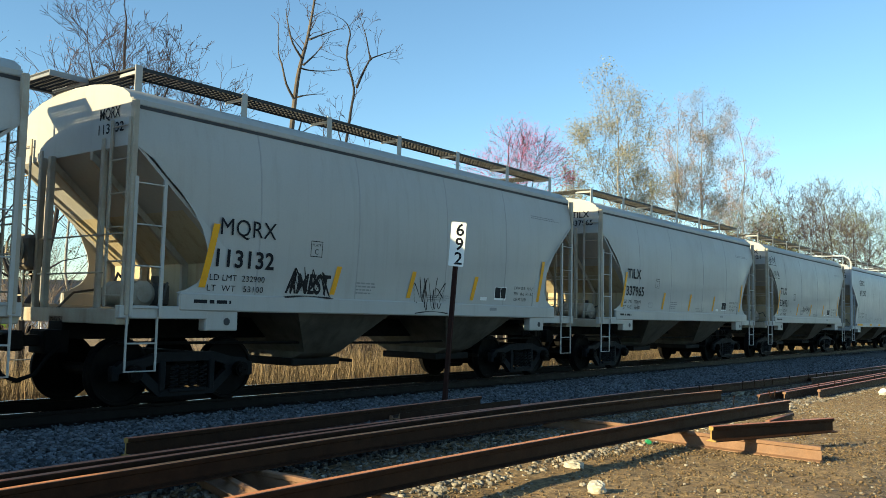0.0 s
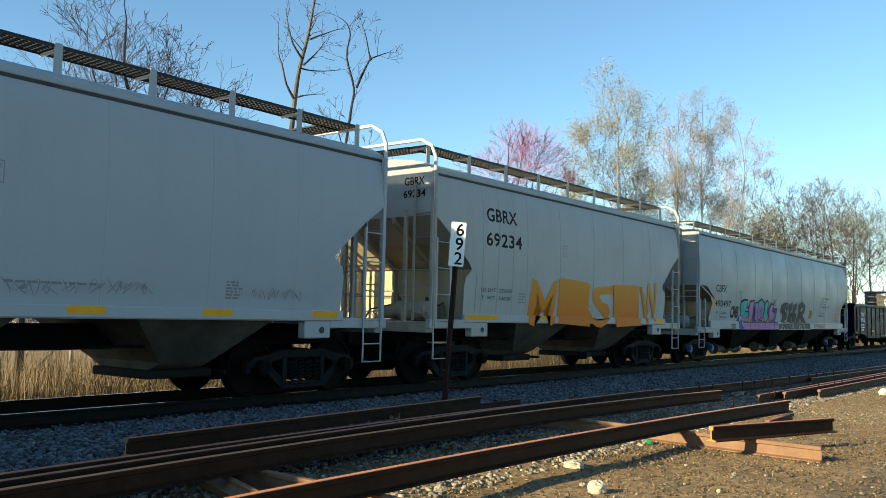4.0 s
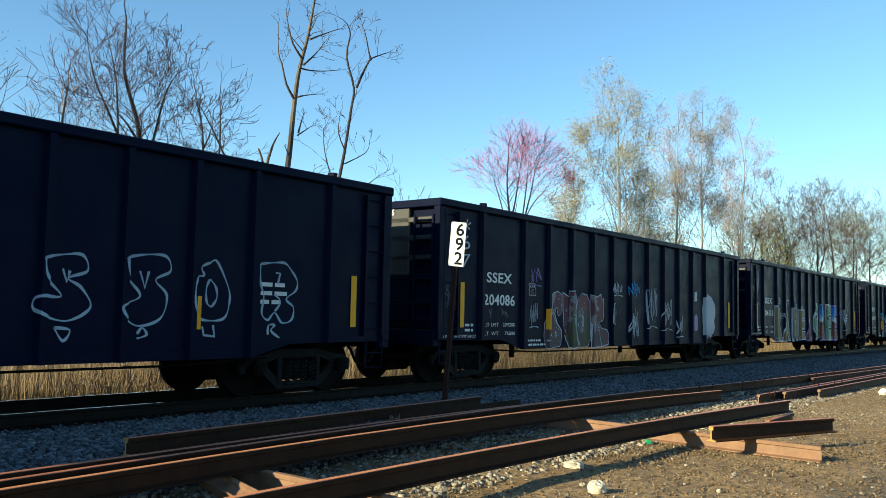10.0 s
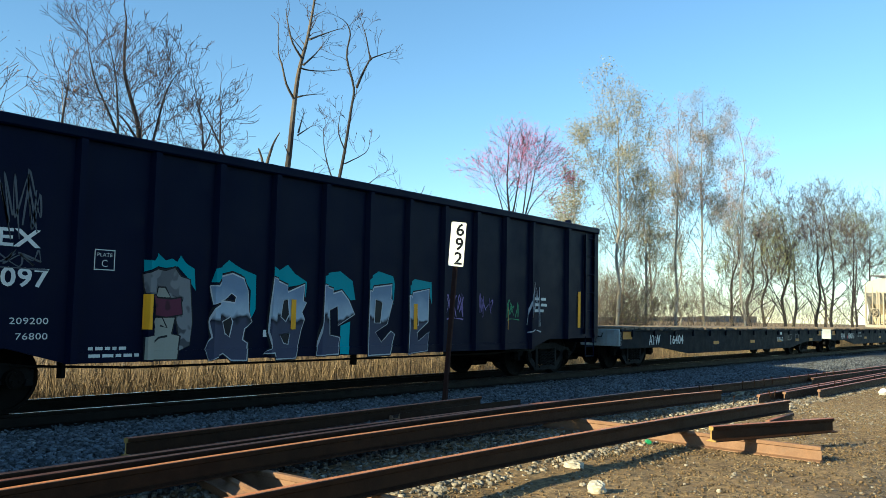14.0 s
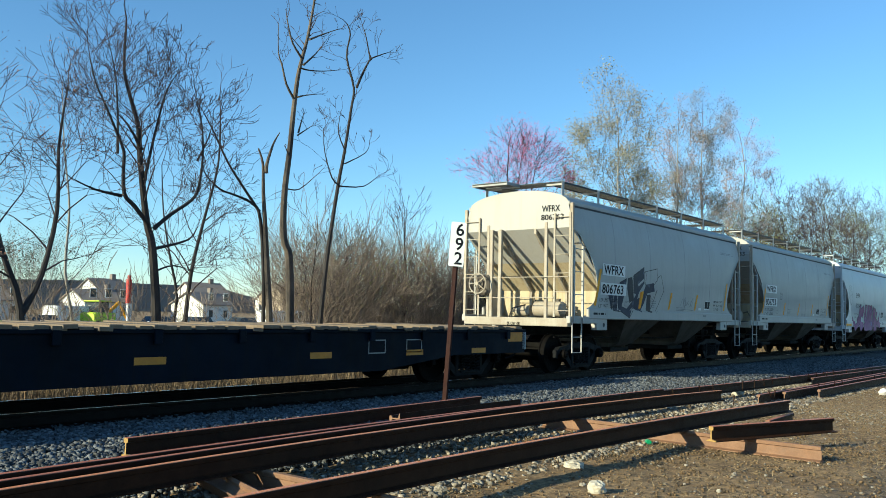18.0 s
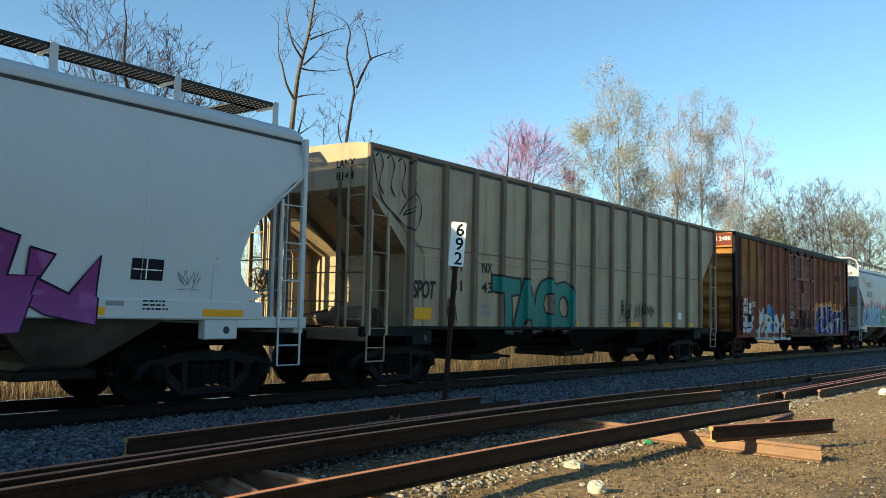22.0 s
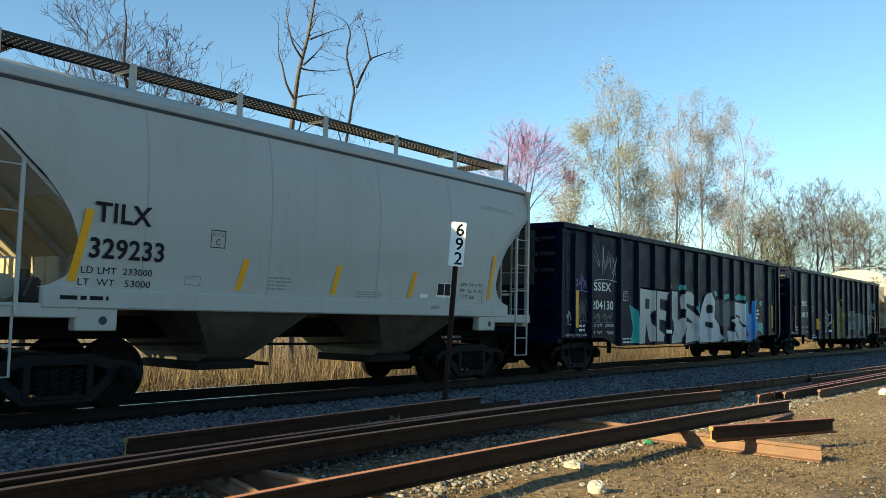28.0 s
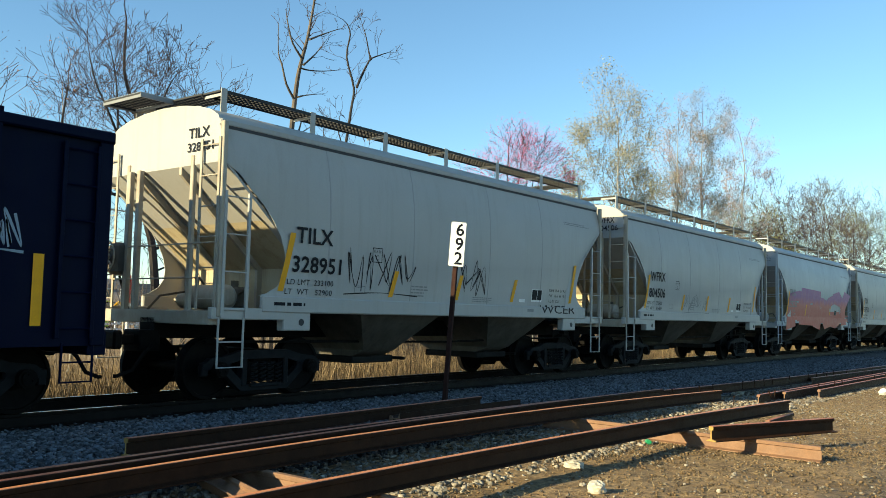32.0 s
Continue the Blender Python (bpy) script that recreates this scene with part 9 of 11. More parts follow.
line(N7, T7, [(6.13, 0.75), (6.08, 0.79), (6.12, 1.25), (6.16, 1.49), (6.18, 1.84), (6.3, 1.95), (6.51, 1.94), (6.55, 1.88), (6.72, 1.95), (6.81, 1.92), (6.94, 1.99), (7.15, 1.9), (7.41, 1.91), (7.6, 1.99), (7.81, 1.94), (7.91, 1.99), (7.99, 1.88), (7.98, 1.46), (8.07, 1.39), (8, 1.24), (8.07, 0.92), (7.97, 0.73), (7.72, 0.71), (7.47, 0.82), (7.38, 0.72), (6.97, 0.71), (6.79, 0.75), (6.58, 0.74), (6.33, 0.7), (6.13, 0.75)], "p_chalkpink", 0.032, "pale pink sprayed outline")
line(N7, T7, [(6.55, 1.86), (6.54, 1.66), (6.47, 1.5), (6.57, 1.18), (6.34, 1.18), (6.14, 1.17)], "p_redline", 0.026, "thin red sprayed line")
line(N7, T7, [(6.77, 1.88), (6.8, 1.71), (6.79, 1.42), (6.91, 1.3), (6.83, 1.14), (6.87, 0.93), (6.83, 0.75)], "p_redline", 0.026, "thin red sprayed line")
line(N7, T7, [(7.11, 1.87), (7.13, 1.48), (7.18, 0.85)], "p_redline", 0.026, "thin red sprayed line")
line(N7, T7, [(7.41, 1.87), (7.48, 1.49)], "p_redline", 0.026, "thin red sprayed line")
line(N7, T7, [(6.34, 1.16), (6.56, 1.06), (6.61, 0.86), (6.56, 0.72)], "p_redline", 0.026, "thin red sprayed line")
jag(N7, T7, [(6.22, 0.82), (6.5, 0.94), (6.24, 0.92), (6.47, 0.82), (6.29, 0.96), (6.38, 0.8)], "p_redline", 0.026, "thin red sprayed line")
jag(N7, T7, [(6.82, 1.75), (7.72, 1.76)], "p_dimline", 0.014)
jag(N7, T7, [(7.27, 1.74), (7.27, 1.4), (7.21, 0.87)], "p_dimline", 0.014)
jag(N7, T7, [(6.88, 1.52), (7.85, 1.53)], "p_dimline", 0.014)
line(N7, T7, [(11.2, 1.11), (11.21, 1.38), (11.1, 1.65), (10.97, 1.73)], "p_chalk", 0.016)
line(N7, T7, [(11.2, 1.12), (11.07, 1.35), (10.84, 1.46)], "p_chalk", 0.016)
line(N7, T7, [(11.2, 1.17), (11.34, 1.38), (11.61, 1.53), (11.42, 1.33), (11.22, 1.14)], "p_chalk", 0.016)
line(N7, T7, [(11.21, 1.38), (11.25, 1.66), (11.5, 1.73)], "p_chalk", 0.016)
line(N7, T7, [(11.19, 1.49), (11.22, 1.76), (11.17, 1.87), (11.36, 1.85), (11.48, 1.93)], "p_chalk", 0.016)
line(N7, T7, [(12.04, 1.28), (12.11, 1.57), (12.19, 1.7), (12.33, 1.55), (12.5, 1.64), (12.42, 1.35), (12.3, 1.06)], "p_chalk", 0.016)
line(N7, T7, [(12.3, 1.23), (12.51, 1.41), (12.69, 1.44), (12.58, 1.17)], "p_chalk", 0.016)
tag(N7, T7, "PROS", 6.86, 7.06, 1.46, 1.54, "p_dimline", 0.0)
tag(N7, T7, "CONS", 7.22, 7.48, 1.45, 1.53, "p_dimline", 0.0)
for i, (x, w, z0, z1) in enumerate(((4.9, 0.5, 1.3, 1.6), (2.9, 0.8, 1.2, 1.6), (3.9, 0.7, 1.0, 1.4), (14.6, 0.9, 0.9, 1.3), (13.4, 0.6, 1.4, 1.8), (8.9, 0.9, 1.0, 1.3), (0.9, 0.6, 1.5, 1.75))):
    scrawl(N7, T7, x, x + w, z0, z1, "p_dim", 3, 40 + i, 0.02)

# tall gondolas
for i, (ch, z) in enumerate((("L", 3.0), ("O", 2.72), ("O", 2.55), ("A", 2.3), ("K", 2.1))):
    glyph(G8, T8, ch, 0.72, 1.15, z, z + 0.24, [(0.0, "p_chalk", 0.006)], i, 0.2)
scrawl(G8, T8, 0.82, 1.2, 1.9, 2.1, "p_chalk", 3, 51, 0.03)
scrawl(G8, T8, 1.45, 2.56, 1.83, 2.0, "p_chalk", 6, 52, 0.03)
scrawl(G8, T8, 0.1, 0.4, 2.75, 3.1, "p_dim", 3, 53, 0.025)
for i, (x0, x1, z0, z1, st, c) in enumerate(((3.95, 4.6, 1.9, 2.3, 3, "p_chalk"), (6.98, 7.62, 1.75, 2.2, 3, "p_chalk"), (7.0, 7.6, 1.3, 1.62, 4, "p_white"), (3.9, 4.6, 0.7, 1.0, 4, "p_chalk"), (6.0, 6.55, 0.78, 1.1, 4, "p_chalk"), (2.95, 3.5, 1.0, 1.25, 3, "p_dim"), (8.1, 8.75, 0.85, 1.5, 4, "p_dim"), (5.1, 5.5, 1.1, 1.5, 3, "p_dim"), (0.2, 0.75, 1.3, 1.6, 3, "p_dim"), (0.15, 0.6, 1.75, 2.0, 3, "p_dim"), (1.6, 2.5, 1.28, 1.5, 4, "p_dim"), (0.9, 1.3, 0.85, 1.0, 3, "p_chalk"))):
    scrawl(G8, T8, x0, x1, z0, z1, c, st, 60 + i, 0.024)
for i, (x, shape) in enumerate(((5.0, "D"), (6.05, "O"), (8.1, "V"))):
    glyph(G8, T8, shape, x + 0.05, x + 0.5, 1.75, 2.2, [(0.02, "p_white", 0.006)], i, -0.2)
line(G8, T8, [(12.4, 1.8), (12.35, 1.65), (12.36, 1.39), (12.45, 1.23), (12.65, 1.18), (12.9, 1.22), (12.98, 1.43), (12.96, 1.64), (12.75, 2.01), (12.62, 1.99), (12.49, 1.92), (12.53, 1.81), (12.4, 1.8)], "p_frost", 0.042, "pale blue sprayed outline")
line(G8, T8, [(12.63, 1.76), (12.58, 1.63), (12.59, 1.45), (12.67, 1.38), (12.76, 1.5), (12.74, 1.65), (12.64, 1.76)], "p_frost", 0.042, "pale blue sprayed outline")
line(G8, T8, [(13.53, 2.03), (13.74, 2.06), (14, 2.07), (14.15, 1.95), (14.26, 1.81), (14.24, 1.66), (14.05, 1.52), (14.2, 1.4), (14.17, 1.21), (13.98, 1.16), (13.83, 1.31), (13.7, 1.2), (13.58, 1.3), (13.61, 1.55), (13.54, 1.75), (13.53, 2.03)], "p_frost", 0.042, "pale blue sprayed outline")
line(G8, T8, [(13.83, 1.33), (13.94, 1.48), (13.81, 1.59)], "p_frost", 0.042, "pale blue sprayed outline")
jag(G8, T8, [(13.82, 1.91), (13.91, 1.91), (13.87, 1.75)], "p_frost", 0.042, "pale blue sprayed outline")
jag(G8, T8, [(12.53, 1.1), (12.56, 0.98), (12.74, 0.96), (12.71, 1.12)], "p_frost", 0.042, "pale blue sprayed outline")
line(G8, T8, [(13.71, 0.98), (13.72, 1.12), (13.84, 1.12), (13.77, 1.04), (13.94, 0.93)], "p_frost", 0.042, "pale blue sprayed outline")
line(G8, T8, [(10.24, 1.91), (10.48, 1.96), (10.74, 1.97), (10.81, 1.78), (10.57, 1.68), (10.74, 1.57), (10.87, 1.33), (10.56, 1.16), (10.18, 1.28), (10.2, 1.45), (10.49, 1.46), (10.28, 1.69), (10.24, 1.91)], "p_frost", 0.042, "pale blue sprayed outline")
line(G8, T8, [(11.31, 1.98), (11.63, 2.04), (11.92, 2.03), (11.99, 1.84), (11.77, 1.71), (11.95, 1.51), (11.86, 1.2), (11.5, 1.11), (11.27, 1.34), (11.55, 1.49), (11.36, 1.73), (11.31, 1.98)], "p_frost", 0.042, "pale blue sprayed outline")
line(G8, T8, [(11.53, 1), (11.6, 1.08), (11.67, 0.99), (11.53, 0.94)], "p_frost", 0.042, "pale blue sprayed outline")
line(G8, T8, [(10.42, 1.08), (10.62, 1.05), (10.54, 0.92), (10.42, 1.08)], "p_frost", 0.042, "pale blue sprayed outline")
jag(G8, T8, [(10.49, 1.79), (10.55, 1.63), (10.58, 1.77)], "p_frost", 0.042, "pale blue sprayed outline")
jag(G8, T8, [(11.53, 1.82), (11.61, 1.6), (11.66, 1.82)], "p_frost", 0.042, "pale blue sprayed outline")
for i, (y0, z0, w, h) in enumerate(((0.42, 2.55, 0.42, 0.55), (-0.02, 2.7, 0.6, 0.55))):
    rnd = random.Random(90 + i)
    for k in range(5):
        vs, fs = ribbon(smooth([(rnd.uniform(0, w), rnd.uniform(0, h)) for _ in range(6)]), 0.03)
        part("end_graffiti", Kit().add([(-0.016 - 0.0005 * k, y0 - u, z0 + v) for u, v in vs], fs), M["p_white"], G8, "white sprayed scrawl")

piece(G9, T9, [(4.07, 1.43), (4.05, 1.56), (4.1, 1.74), (4.25, 1.88), (4.44, 1.93), (4.62, 1.86), (4.63, 1.45), (4.49, 1.36), (4.41, 1.44), (4.46, 1.53), (4.37, 1.56), (4.31, 1.41), (4.43, 1.19), (4.61, 1.05), (4.63, 0.84), (4.53, 0.68), (3.92, 0.63), (3.85, 0.89), (3.87, 1.2), (4.01, 1.35)], "p_brick", "p_chalk", 0.032, 0.007, "dull red-grey sprayed letter with a chalky edge")
piece(G9, T9, [(4.66, 1.91), (4.71, 1.9), (4.95, 1.82), (4.96, 1.95), (5.21, 1.96), (5.32, 1.81), (5.28, 1.4), (5.43, 0.9), (5.44, 0.65), (5.09, 0.61), (4.93, 0.65), (4.77, 0.91), (4.68, 1.49)], "p_olive", "p_chalk", 0.032, 0.007, "olive and grey sprayed letter")
piece(G9, T9, [(5.38, 1.81), (5.58, 1.92), (5.8, 1.89), (5.96, 1.71), (6, 1.19), (6, 0.9), (5.86, 0.66), (5.49, 0.63), (5.35, 0.94), (5.28, 1.5)], "p_olive", "p_chalk", 0.032, 0.0095, "olive and red sprayed letter")
piece(G9, T9, [(5.99, 1.9), (6.25, 1.82), (6.55, 1.93), (6.59, 1.78), (6.68, 1.84), (6.69, 1.35), (6.6, 1.26), (6.44, 1.23), (6.59, 1.08), (6.83, 1.06), (6.96, 0.96), (6.91, 0.69), (6.59, 0.64), (6.02, 0.62), (6.03, 1.19), (6.01, 1.23), (5.98, 1.56)], "p_brick", "p_chalk", 0.032, 0.007, "dull red-grey sprayed letter with a chalky edge")
piece(G9, T9, [(4.7, 1.78), (4.93, 1.81), (4.92, 0.94), (4.75, 0.93)], "p_maroon", "p_black", 0.02, 0.0125, "dark red sprayed bar")
patch(G9, T9, [(4.96, 1.84), (5.22, 1.87), (5.25, 1.68), (5.15, 1.64), (4.99, 1.69)], "p_fuzz", "pale grey sprayed block", 0.013)
piece(G9, T9, [(5.59, 1.42), (5.65, 1.35), (5.65, 1.12), (5.59, 1.12)], "p_black", "p_chalk", 0.025, 0.014, "dark letter opening")
line(G9, T9, [(4.27, 1.54), (4.26, 1.37), (4.39, 1.21), (4.58, 1.05), (4.62, 0.88)], "p_chalk", 0.022, "chalky sprayed line", 0.0125)
line(G9, T9, [(4.33, 1.01), (4.39, 0.98), (4.37, 0.9), (4.33, 0.93), (4.33, 1.01)], "p_chalk", 0.022, "chalky sprayed line", 0.0125)
line(G9, T9, [(5.22, 1.4), (5.3, 1.08), (5.4, 0.69)], "p_chalk", 0.022, "chalky sprayed line", 0.0125)
line(G9, T9, [(6.35, 1.2), (6.48, 0.97), (6.54, 0.66)], "p_chalk", 0.022, "chalky sprayed line", 0.0125)
piece(G9, T9, [(7.1, 1.7), (7.33, 1.75), (7.36, 1.45), (7.25, 1.16), (7.09, 1.22)], "p_black", "p_chalk", 0.025, 0.006, "small sprayed ring")
dot_rnd = random.Random(4)
for cx, cz in ((4.47, 1.71), (4.05, 0.93), (4.44, 0.93), (4.86, 1.23), (5.01, 1.39), (5.46, 1.15), (6.29, 1.04), (5.52, 1.62), (6.3, 1.61)):
    vs, fs = [], []
    for k in range(7):
        u, v, r, b = dot_rnd.gauss(0, 0.08), dot_rnd.gauss(0, 0.10), dot_rnd.uniform(0.010, 0.022), len(vs)
        vs += [(u + r * math.cos(a * 1.047), v + r * math.sin(a * 1.047), 0.0004 * k) for a in range(6)]
        fs.append(tuple(range(b, b + 6)))
    decal(G9, "graffiti_dots", vs, fs, "p_chalk", T9, cx, cz, "chalky spray dots", 0.0135)
for i, (ch, z) in enumerate((("*", 2.95), ("6", 2.62), ("7", 2.26))):
    glyph(G9, T9, ch, 0.76, 1.02, z, z + 0.28, [(0.0, "p_chalk", 0.006)], i, 0.1)
for i, (x0, x1, z0, z1, st, c) in enumerate(((3.2, 3.7, 2.05, 2.4, 2, "p_lilac"), (3.25, 3.6, 1.15, 1.62, 4, "p_chalk"), (7.1, 7.72, 1.95, 2.28, 4, "p_chalk"), (8.1, 8.8, 1.92, 2.35, 4, "p_skyblue"), (8.1, 8.8, 0.85, 1.6, 4, "p_chalk"), (9.15, 9.85, 1.2, 2.2, 4, "p_chalk"), (10.15, 10.88, 1.12, 1.92, 3, "p_chalk"), (11.2, 11.7, 0.9, 1.45, 3, "p_chalk"), (1.7, 2.4, 1.3, 1.5, 3, "p_dim"), (0.2, 0.9, 1.4, 1.9, 3, "p_dim"))):
    scrawl(G9, T9, x0, x1, z0, z1, c, st, 110 + i, 0.026)
cloud(G9, T9, 13.2, 14.3, 0.82, 2.15, "p_greys", 12, 0.005, 12, 0.18)
cloud(G9, T9, 12.45, 12.85, 1.0, 1.5, "p_lilac", 13, 0.005, 8, 0.2)
cloud(G9, T9, 12.5, 12.8, 1.9, 2.2, "p_chalk", 14, 0.005, 8, 0.2)

for i, (ch, x0, x1, z1, fill) in enumerate((("R", 2.9, 3.62, 1.84, "p_gold"), ("A", 3.95, 4.66, 1.84, "p_gold"), ("N", 5.06, 5.72, 1.8, "p_gold"), ("E", 6.05, 6.72, 1.74, "p_gold"), ("A", 7.1, 7.72, 2.0, "p_sunset"),
                                            ("G", 8.15, 8.76, 2.03, "p_slime"), ("R", 9.18, 9.82, 2.02, "p_sunset"), ("E", 10.22, 10.86, 2.02, "p_slime"), ("E", 11.24, 11.9, 2.02, "p_sunset"))):
    rim = "p_chalk" if i < 4 else ("p_lilac" if fill == "p_sunset" else "p_white")
    glyph(G10, T10, ch, x0, x1, 0.74, z1, [(0.085, rim, 0.005), (0.055, fill, 0.008)], i, 0.0, 0.02, "painted block letter")
for i, (x0, x1, z0, z1, st, c) in enumerate(((3.0, 3.62, 2.0, 2.3, 4, "p_chalk"), (5.05, 5.7, 1.86, 2.2, 3, "p_chalk"), (12.3, 13.0, 1.65, 2.02, 4, "p_lilac"), (13.2, 13.8, 1.1, 2.0, 4, "p_chalk"), (0.62, 0.98, 2.1, 3.3, 3, "p_chalk"), (0.2, 0.5, 2.4, 2.7, 2, "p_chalk"))):
    scrawl(G10, T10, x0, x1, z0, z1, c, st, 130 + i, 0.026)
for x0, x1 in ((8.15, 8.76), (10.22, 10.86)):
    for k in range(4):
        z = 1.0 + 0.26 * k
        line(G10, T10, [(x0 + 0.05, z + 0.1), (x0 + 0.12, z - 0.06), (x0 + 0.2, z + 0.08), (x0 + 0.3, z - 0.02), (x0 + 0.38, z + 0.1), (x1 - 0.12, z - 0.04), (x1 - 0.04, z + 0.08)], "p_black", 0.022, lift=0.0105)
tag(G10, T10, "*67", 4.02, 4.64, 1.98, 2.22, "p_chalk", 0.05)
tag(G10, T10, "DETS.", 6.05, 6.6, 1.8, 2.0, "p_chalk", 0.05)
tag(G10, T10, "WR", 3.66, 4.0, 1.5, 1.7, "p_chalk", 0.0)
cloud(G10, T10, 6.55, 6.9, 1.1, 1.85, "p_lilac", 15, 0.004, 9, 0.25)
cloud(G10, T10, 2.72, 2.95, 1.1, 1.8, "p_pink", 16, 0.004, 9, 0.25)

patch(G11, T11, [(3.92, 1.81), (3.91, 1.97), (4.02, 1.96), (4.1, 2.08), (4.24, 1.98), (4.34, 2.01), (4.42, 1.97), (4.47, 2.06), (4.56, 1.96), (4.7, 1.89), (4.73, 1.59), (4.58, 1.78), (4.43, 1.91), (4.24, 1.88), (4.09, 1.9)], "p_aqua", "turquoise sprayed edge", 0.005)
patch(G11, T11, [(4.98, 1.72), (5.01, 1.91), (5.16, 1.95), (5.28, 2.05), (5.41, 1.98), (5.56, 1.92), (5.78, 1.86), (5.79, 1.35), (5.69, 1.17), (5.69, 1.63), (5.52, 1.85), (5.35, 1.9), (5.16, 1.85), (5.06, 1.72)], "p_aqua", "turquoise sprayed edge", 0.005)
patch(G11, T11, [(6.06, 2), (6.2, 1.94), (6.39, 2.05), (6.54, 1.92), (6.8, 1.8), (6.78, 1.55), (6.72, 1.76), (6.4, 1.71), (6.06, 1.84)], "p_aqua", "turquoise sprayed edge", 0.005)
patch(G11, T11, [(7.12, 1.91), (7.31, 1.98), (7.53, 2.01), (7.82, 1.86), (7.9, 1.55), (7.74, 1.54), (7.6, 1.71), (7.38, 1.69), (7.12, 1.77)], "p_aqua", "turquoise sprayed edge", 0.005)
patch(G11, T11, [(7.57, 1.12), (7.79, 1.19), (7.77, 0.65), (7.56, 0.66)], "p_aqua", "turquoise sprayed edge", 0.005)
patch(G11, T11, [(8.16, 1.9), (8.46, 2.06), (8.84, 1.99), (8.89, 1.85), (8.86, 1.49), (8.81, 1.8), (8.35, 1.76), (8.17, 1.72)], "p_aqua", "turquoise sprayed edge", 0.005)
patch(G11, T11, [(9.22, 1.84), (9.43, 1.97), (9.92, 1.93), (9.95, 1.51), (9.85, 1.75), (9.37, 1.69), (9.23, 1.66)], "p_aqua", "turquoise sprayed edge", 0.005)
piece(G11, T11, [(3.9, 1.78), (4.1, 1.87), (4.24, 1.85), (4.39, 1.9), (4.49, 1.78), (4.64, 1.74), (4.7, 1.16), (4.67, 0.84), (4.5, 0.77), (4.48, 0.97), (4.42, 1.23), (4.53, 1.45), (3.94, 1.52)], "p_fuzz", "p_black", 0.03, 0.006, "grey sprayed fuzzy shape")
piece(G11, T11, [(4.06, 1.22), (4.42, 1.23), (4.38, 1), (4.51, 0.97), (4.47, 0.65), (3.95, 0.66), (3.95, 0.96), (4.09, 0.99), (4.04, 1.16)], "p_bone", "p_black", 0.03, 0.009, "pale sprayed rounded block")
piece(G11, T11, [(4.11, 1.47), (4.14, 1.62), (4.25, 1.62), (4.34, 1.48)], "p_bone", "p_black", 0.025, 0.009, "pale sprayed tuft")
piece(G11, T11, [(4.03, 1.52), (4.15, 1.48), (4.34, 1.47), (4.5, 1.49), (4.53, 1.26), (4.28, 1.22), (4.08, 1.25)], "p_maroon", "p_black", 0.025, 0.012, "dark red sprayed band")
jag(G11, T11, [(4.22, 1.22), (4.3, 1.08), (4.19, 1.11)], "p_black", 0.025)
jag(G11, T11, [(4.11, 0.89), (4.18, 0.95), (4.31, 0.97)], "p_black", 0.03)
piece(G11, T11, [(4.97, 1.67), (5.07, 1.67), (5.16, 1.81), (5.35, 1.86), (5.55, 1.8), (5.64, 1.62), (5.67, 1.31), (5.73, 1.17), (5.65, 1.1), (5.6, 1.07), (5.57, 0.91), (5.66, 0.86), (5.65, 0.61), (5.37, 0.62), (5.22, 0.72), (4.98, 0.63), (4.92, 0.78), (5, 0.95), (4.97, 1.17), (5.02, 1.35), (5.2, 1.46), (5.41, 1.44), (5.43, 1.53), (5.34, 1.58), (5.24, 1.49), (5, 1.41)], "p_fade", "p_white", 0.024, 0.007, "grey-blue sprayed letter with a white edge", "p_black")
piece(G11, T11, [(5.2, 1.17), (5.34, 1.24), (5.38, 1.17), (5.33, 0.95), (5.25, 1)], "p_black", "p_white", 0.02, 0.0115, "dark letter opening")
piece(G11, T11, [(6.06, 1.84), (6.4, 1.73), (6.41, 1.63), (6.75, 1.76), (6.73, 1.5), (6.8, 1.48), (6.71, 1.33), (6.77, 1.22), (6.7, 1.05), (6.6, 0.62), (6.17, 0.61), (6.12, 0.71), (5.96, 0.7), (6.07, 0.78), (6.03, 1.03), (6.04, 1.42)], "p_fade", "p_white", 0.024, 0.007, "grey-blue sprayed letter with a white edge", "p_black")
piece(G11, T11, [(6.32, 1.5), (6.41, 1.52), (6.45, 1.29), (6.38, 1.18), (6.28, 1.25)], "p_black", "p_white", 0.02, 0.0115, "dark letter opening")
piece(G11, T11, [(6.27, 0.98), (6.47, 1), (6.44, 0.83), (6.35, 0.85)], "p_black", "p_white", 0.02, 0.0115, "dark letter opening")
piece(G11, T11, [(7.12, 1.77), (7.38, 1.71), (7.38, 1.64), (7.57, 1.69), (7.74, 1.54), (7.89, 1.31), (7.51, 1.12), (7.49, 1.44), (7.31, 1.37), (7.33, 0.97), (7.55, 0.93), (7.52, 0.66), (7.03, 0.65), (7.11, 1.18)], "p_fade", "p_white", 0.024, 0.007, "grey-blue sprayed letter with a white edge", "p_black")
piece(G11, T11, [(8.17, 1.72), (8.3, 1.68), (8.35, 1.78), (8.81, 1.84), (8.79, 1.59), (8.85, 1.57), (8.71, 1.15), (8.41, 1.01), (8.57, 0.84), (8.81, 1.03), (8.91, 0.98), (8.79, 0.63), (8.16, 0.62), (8.16, 1.15)], "p_fade", "p_white", 0.024, 0.007, "grey-blue sprayed letter with a white edge", "p_black")
piece(G11, T11, [(8.39, 1.58), (8.57, 1.52), (8.53, 1.17), (8.37, 1.17)], "p_black", "p_white", 0.02, 0.0115, "dark letter opening")
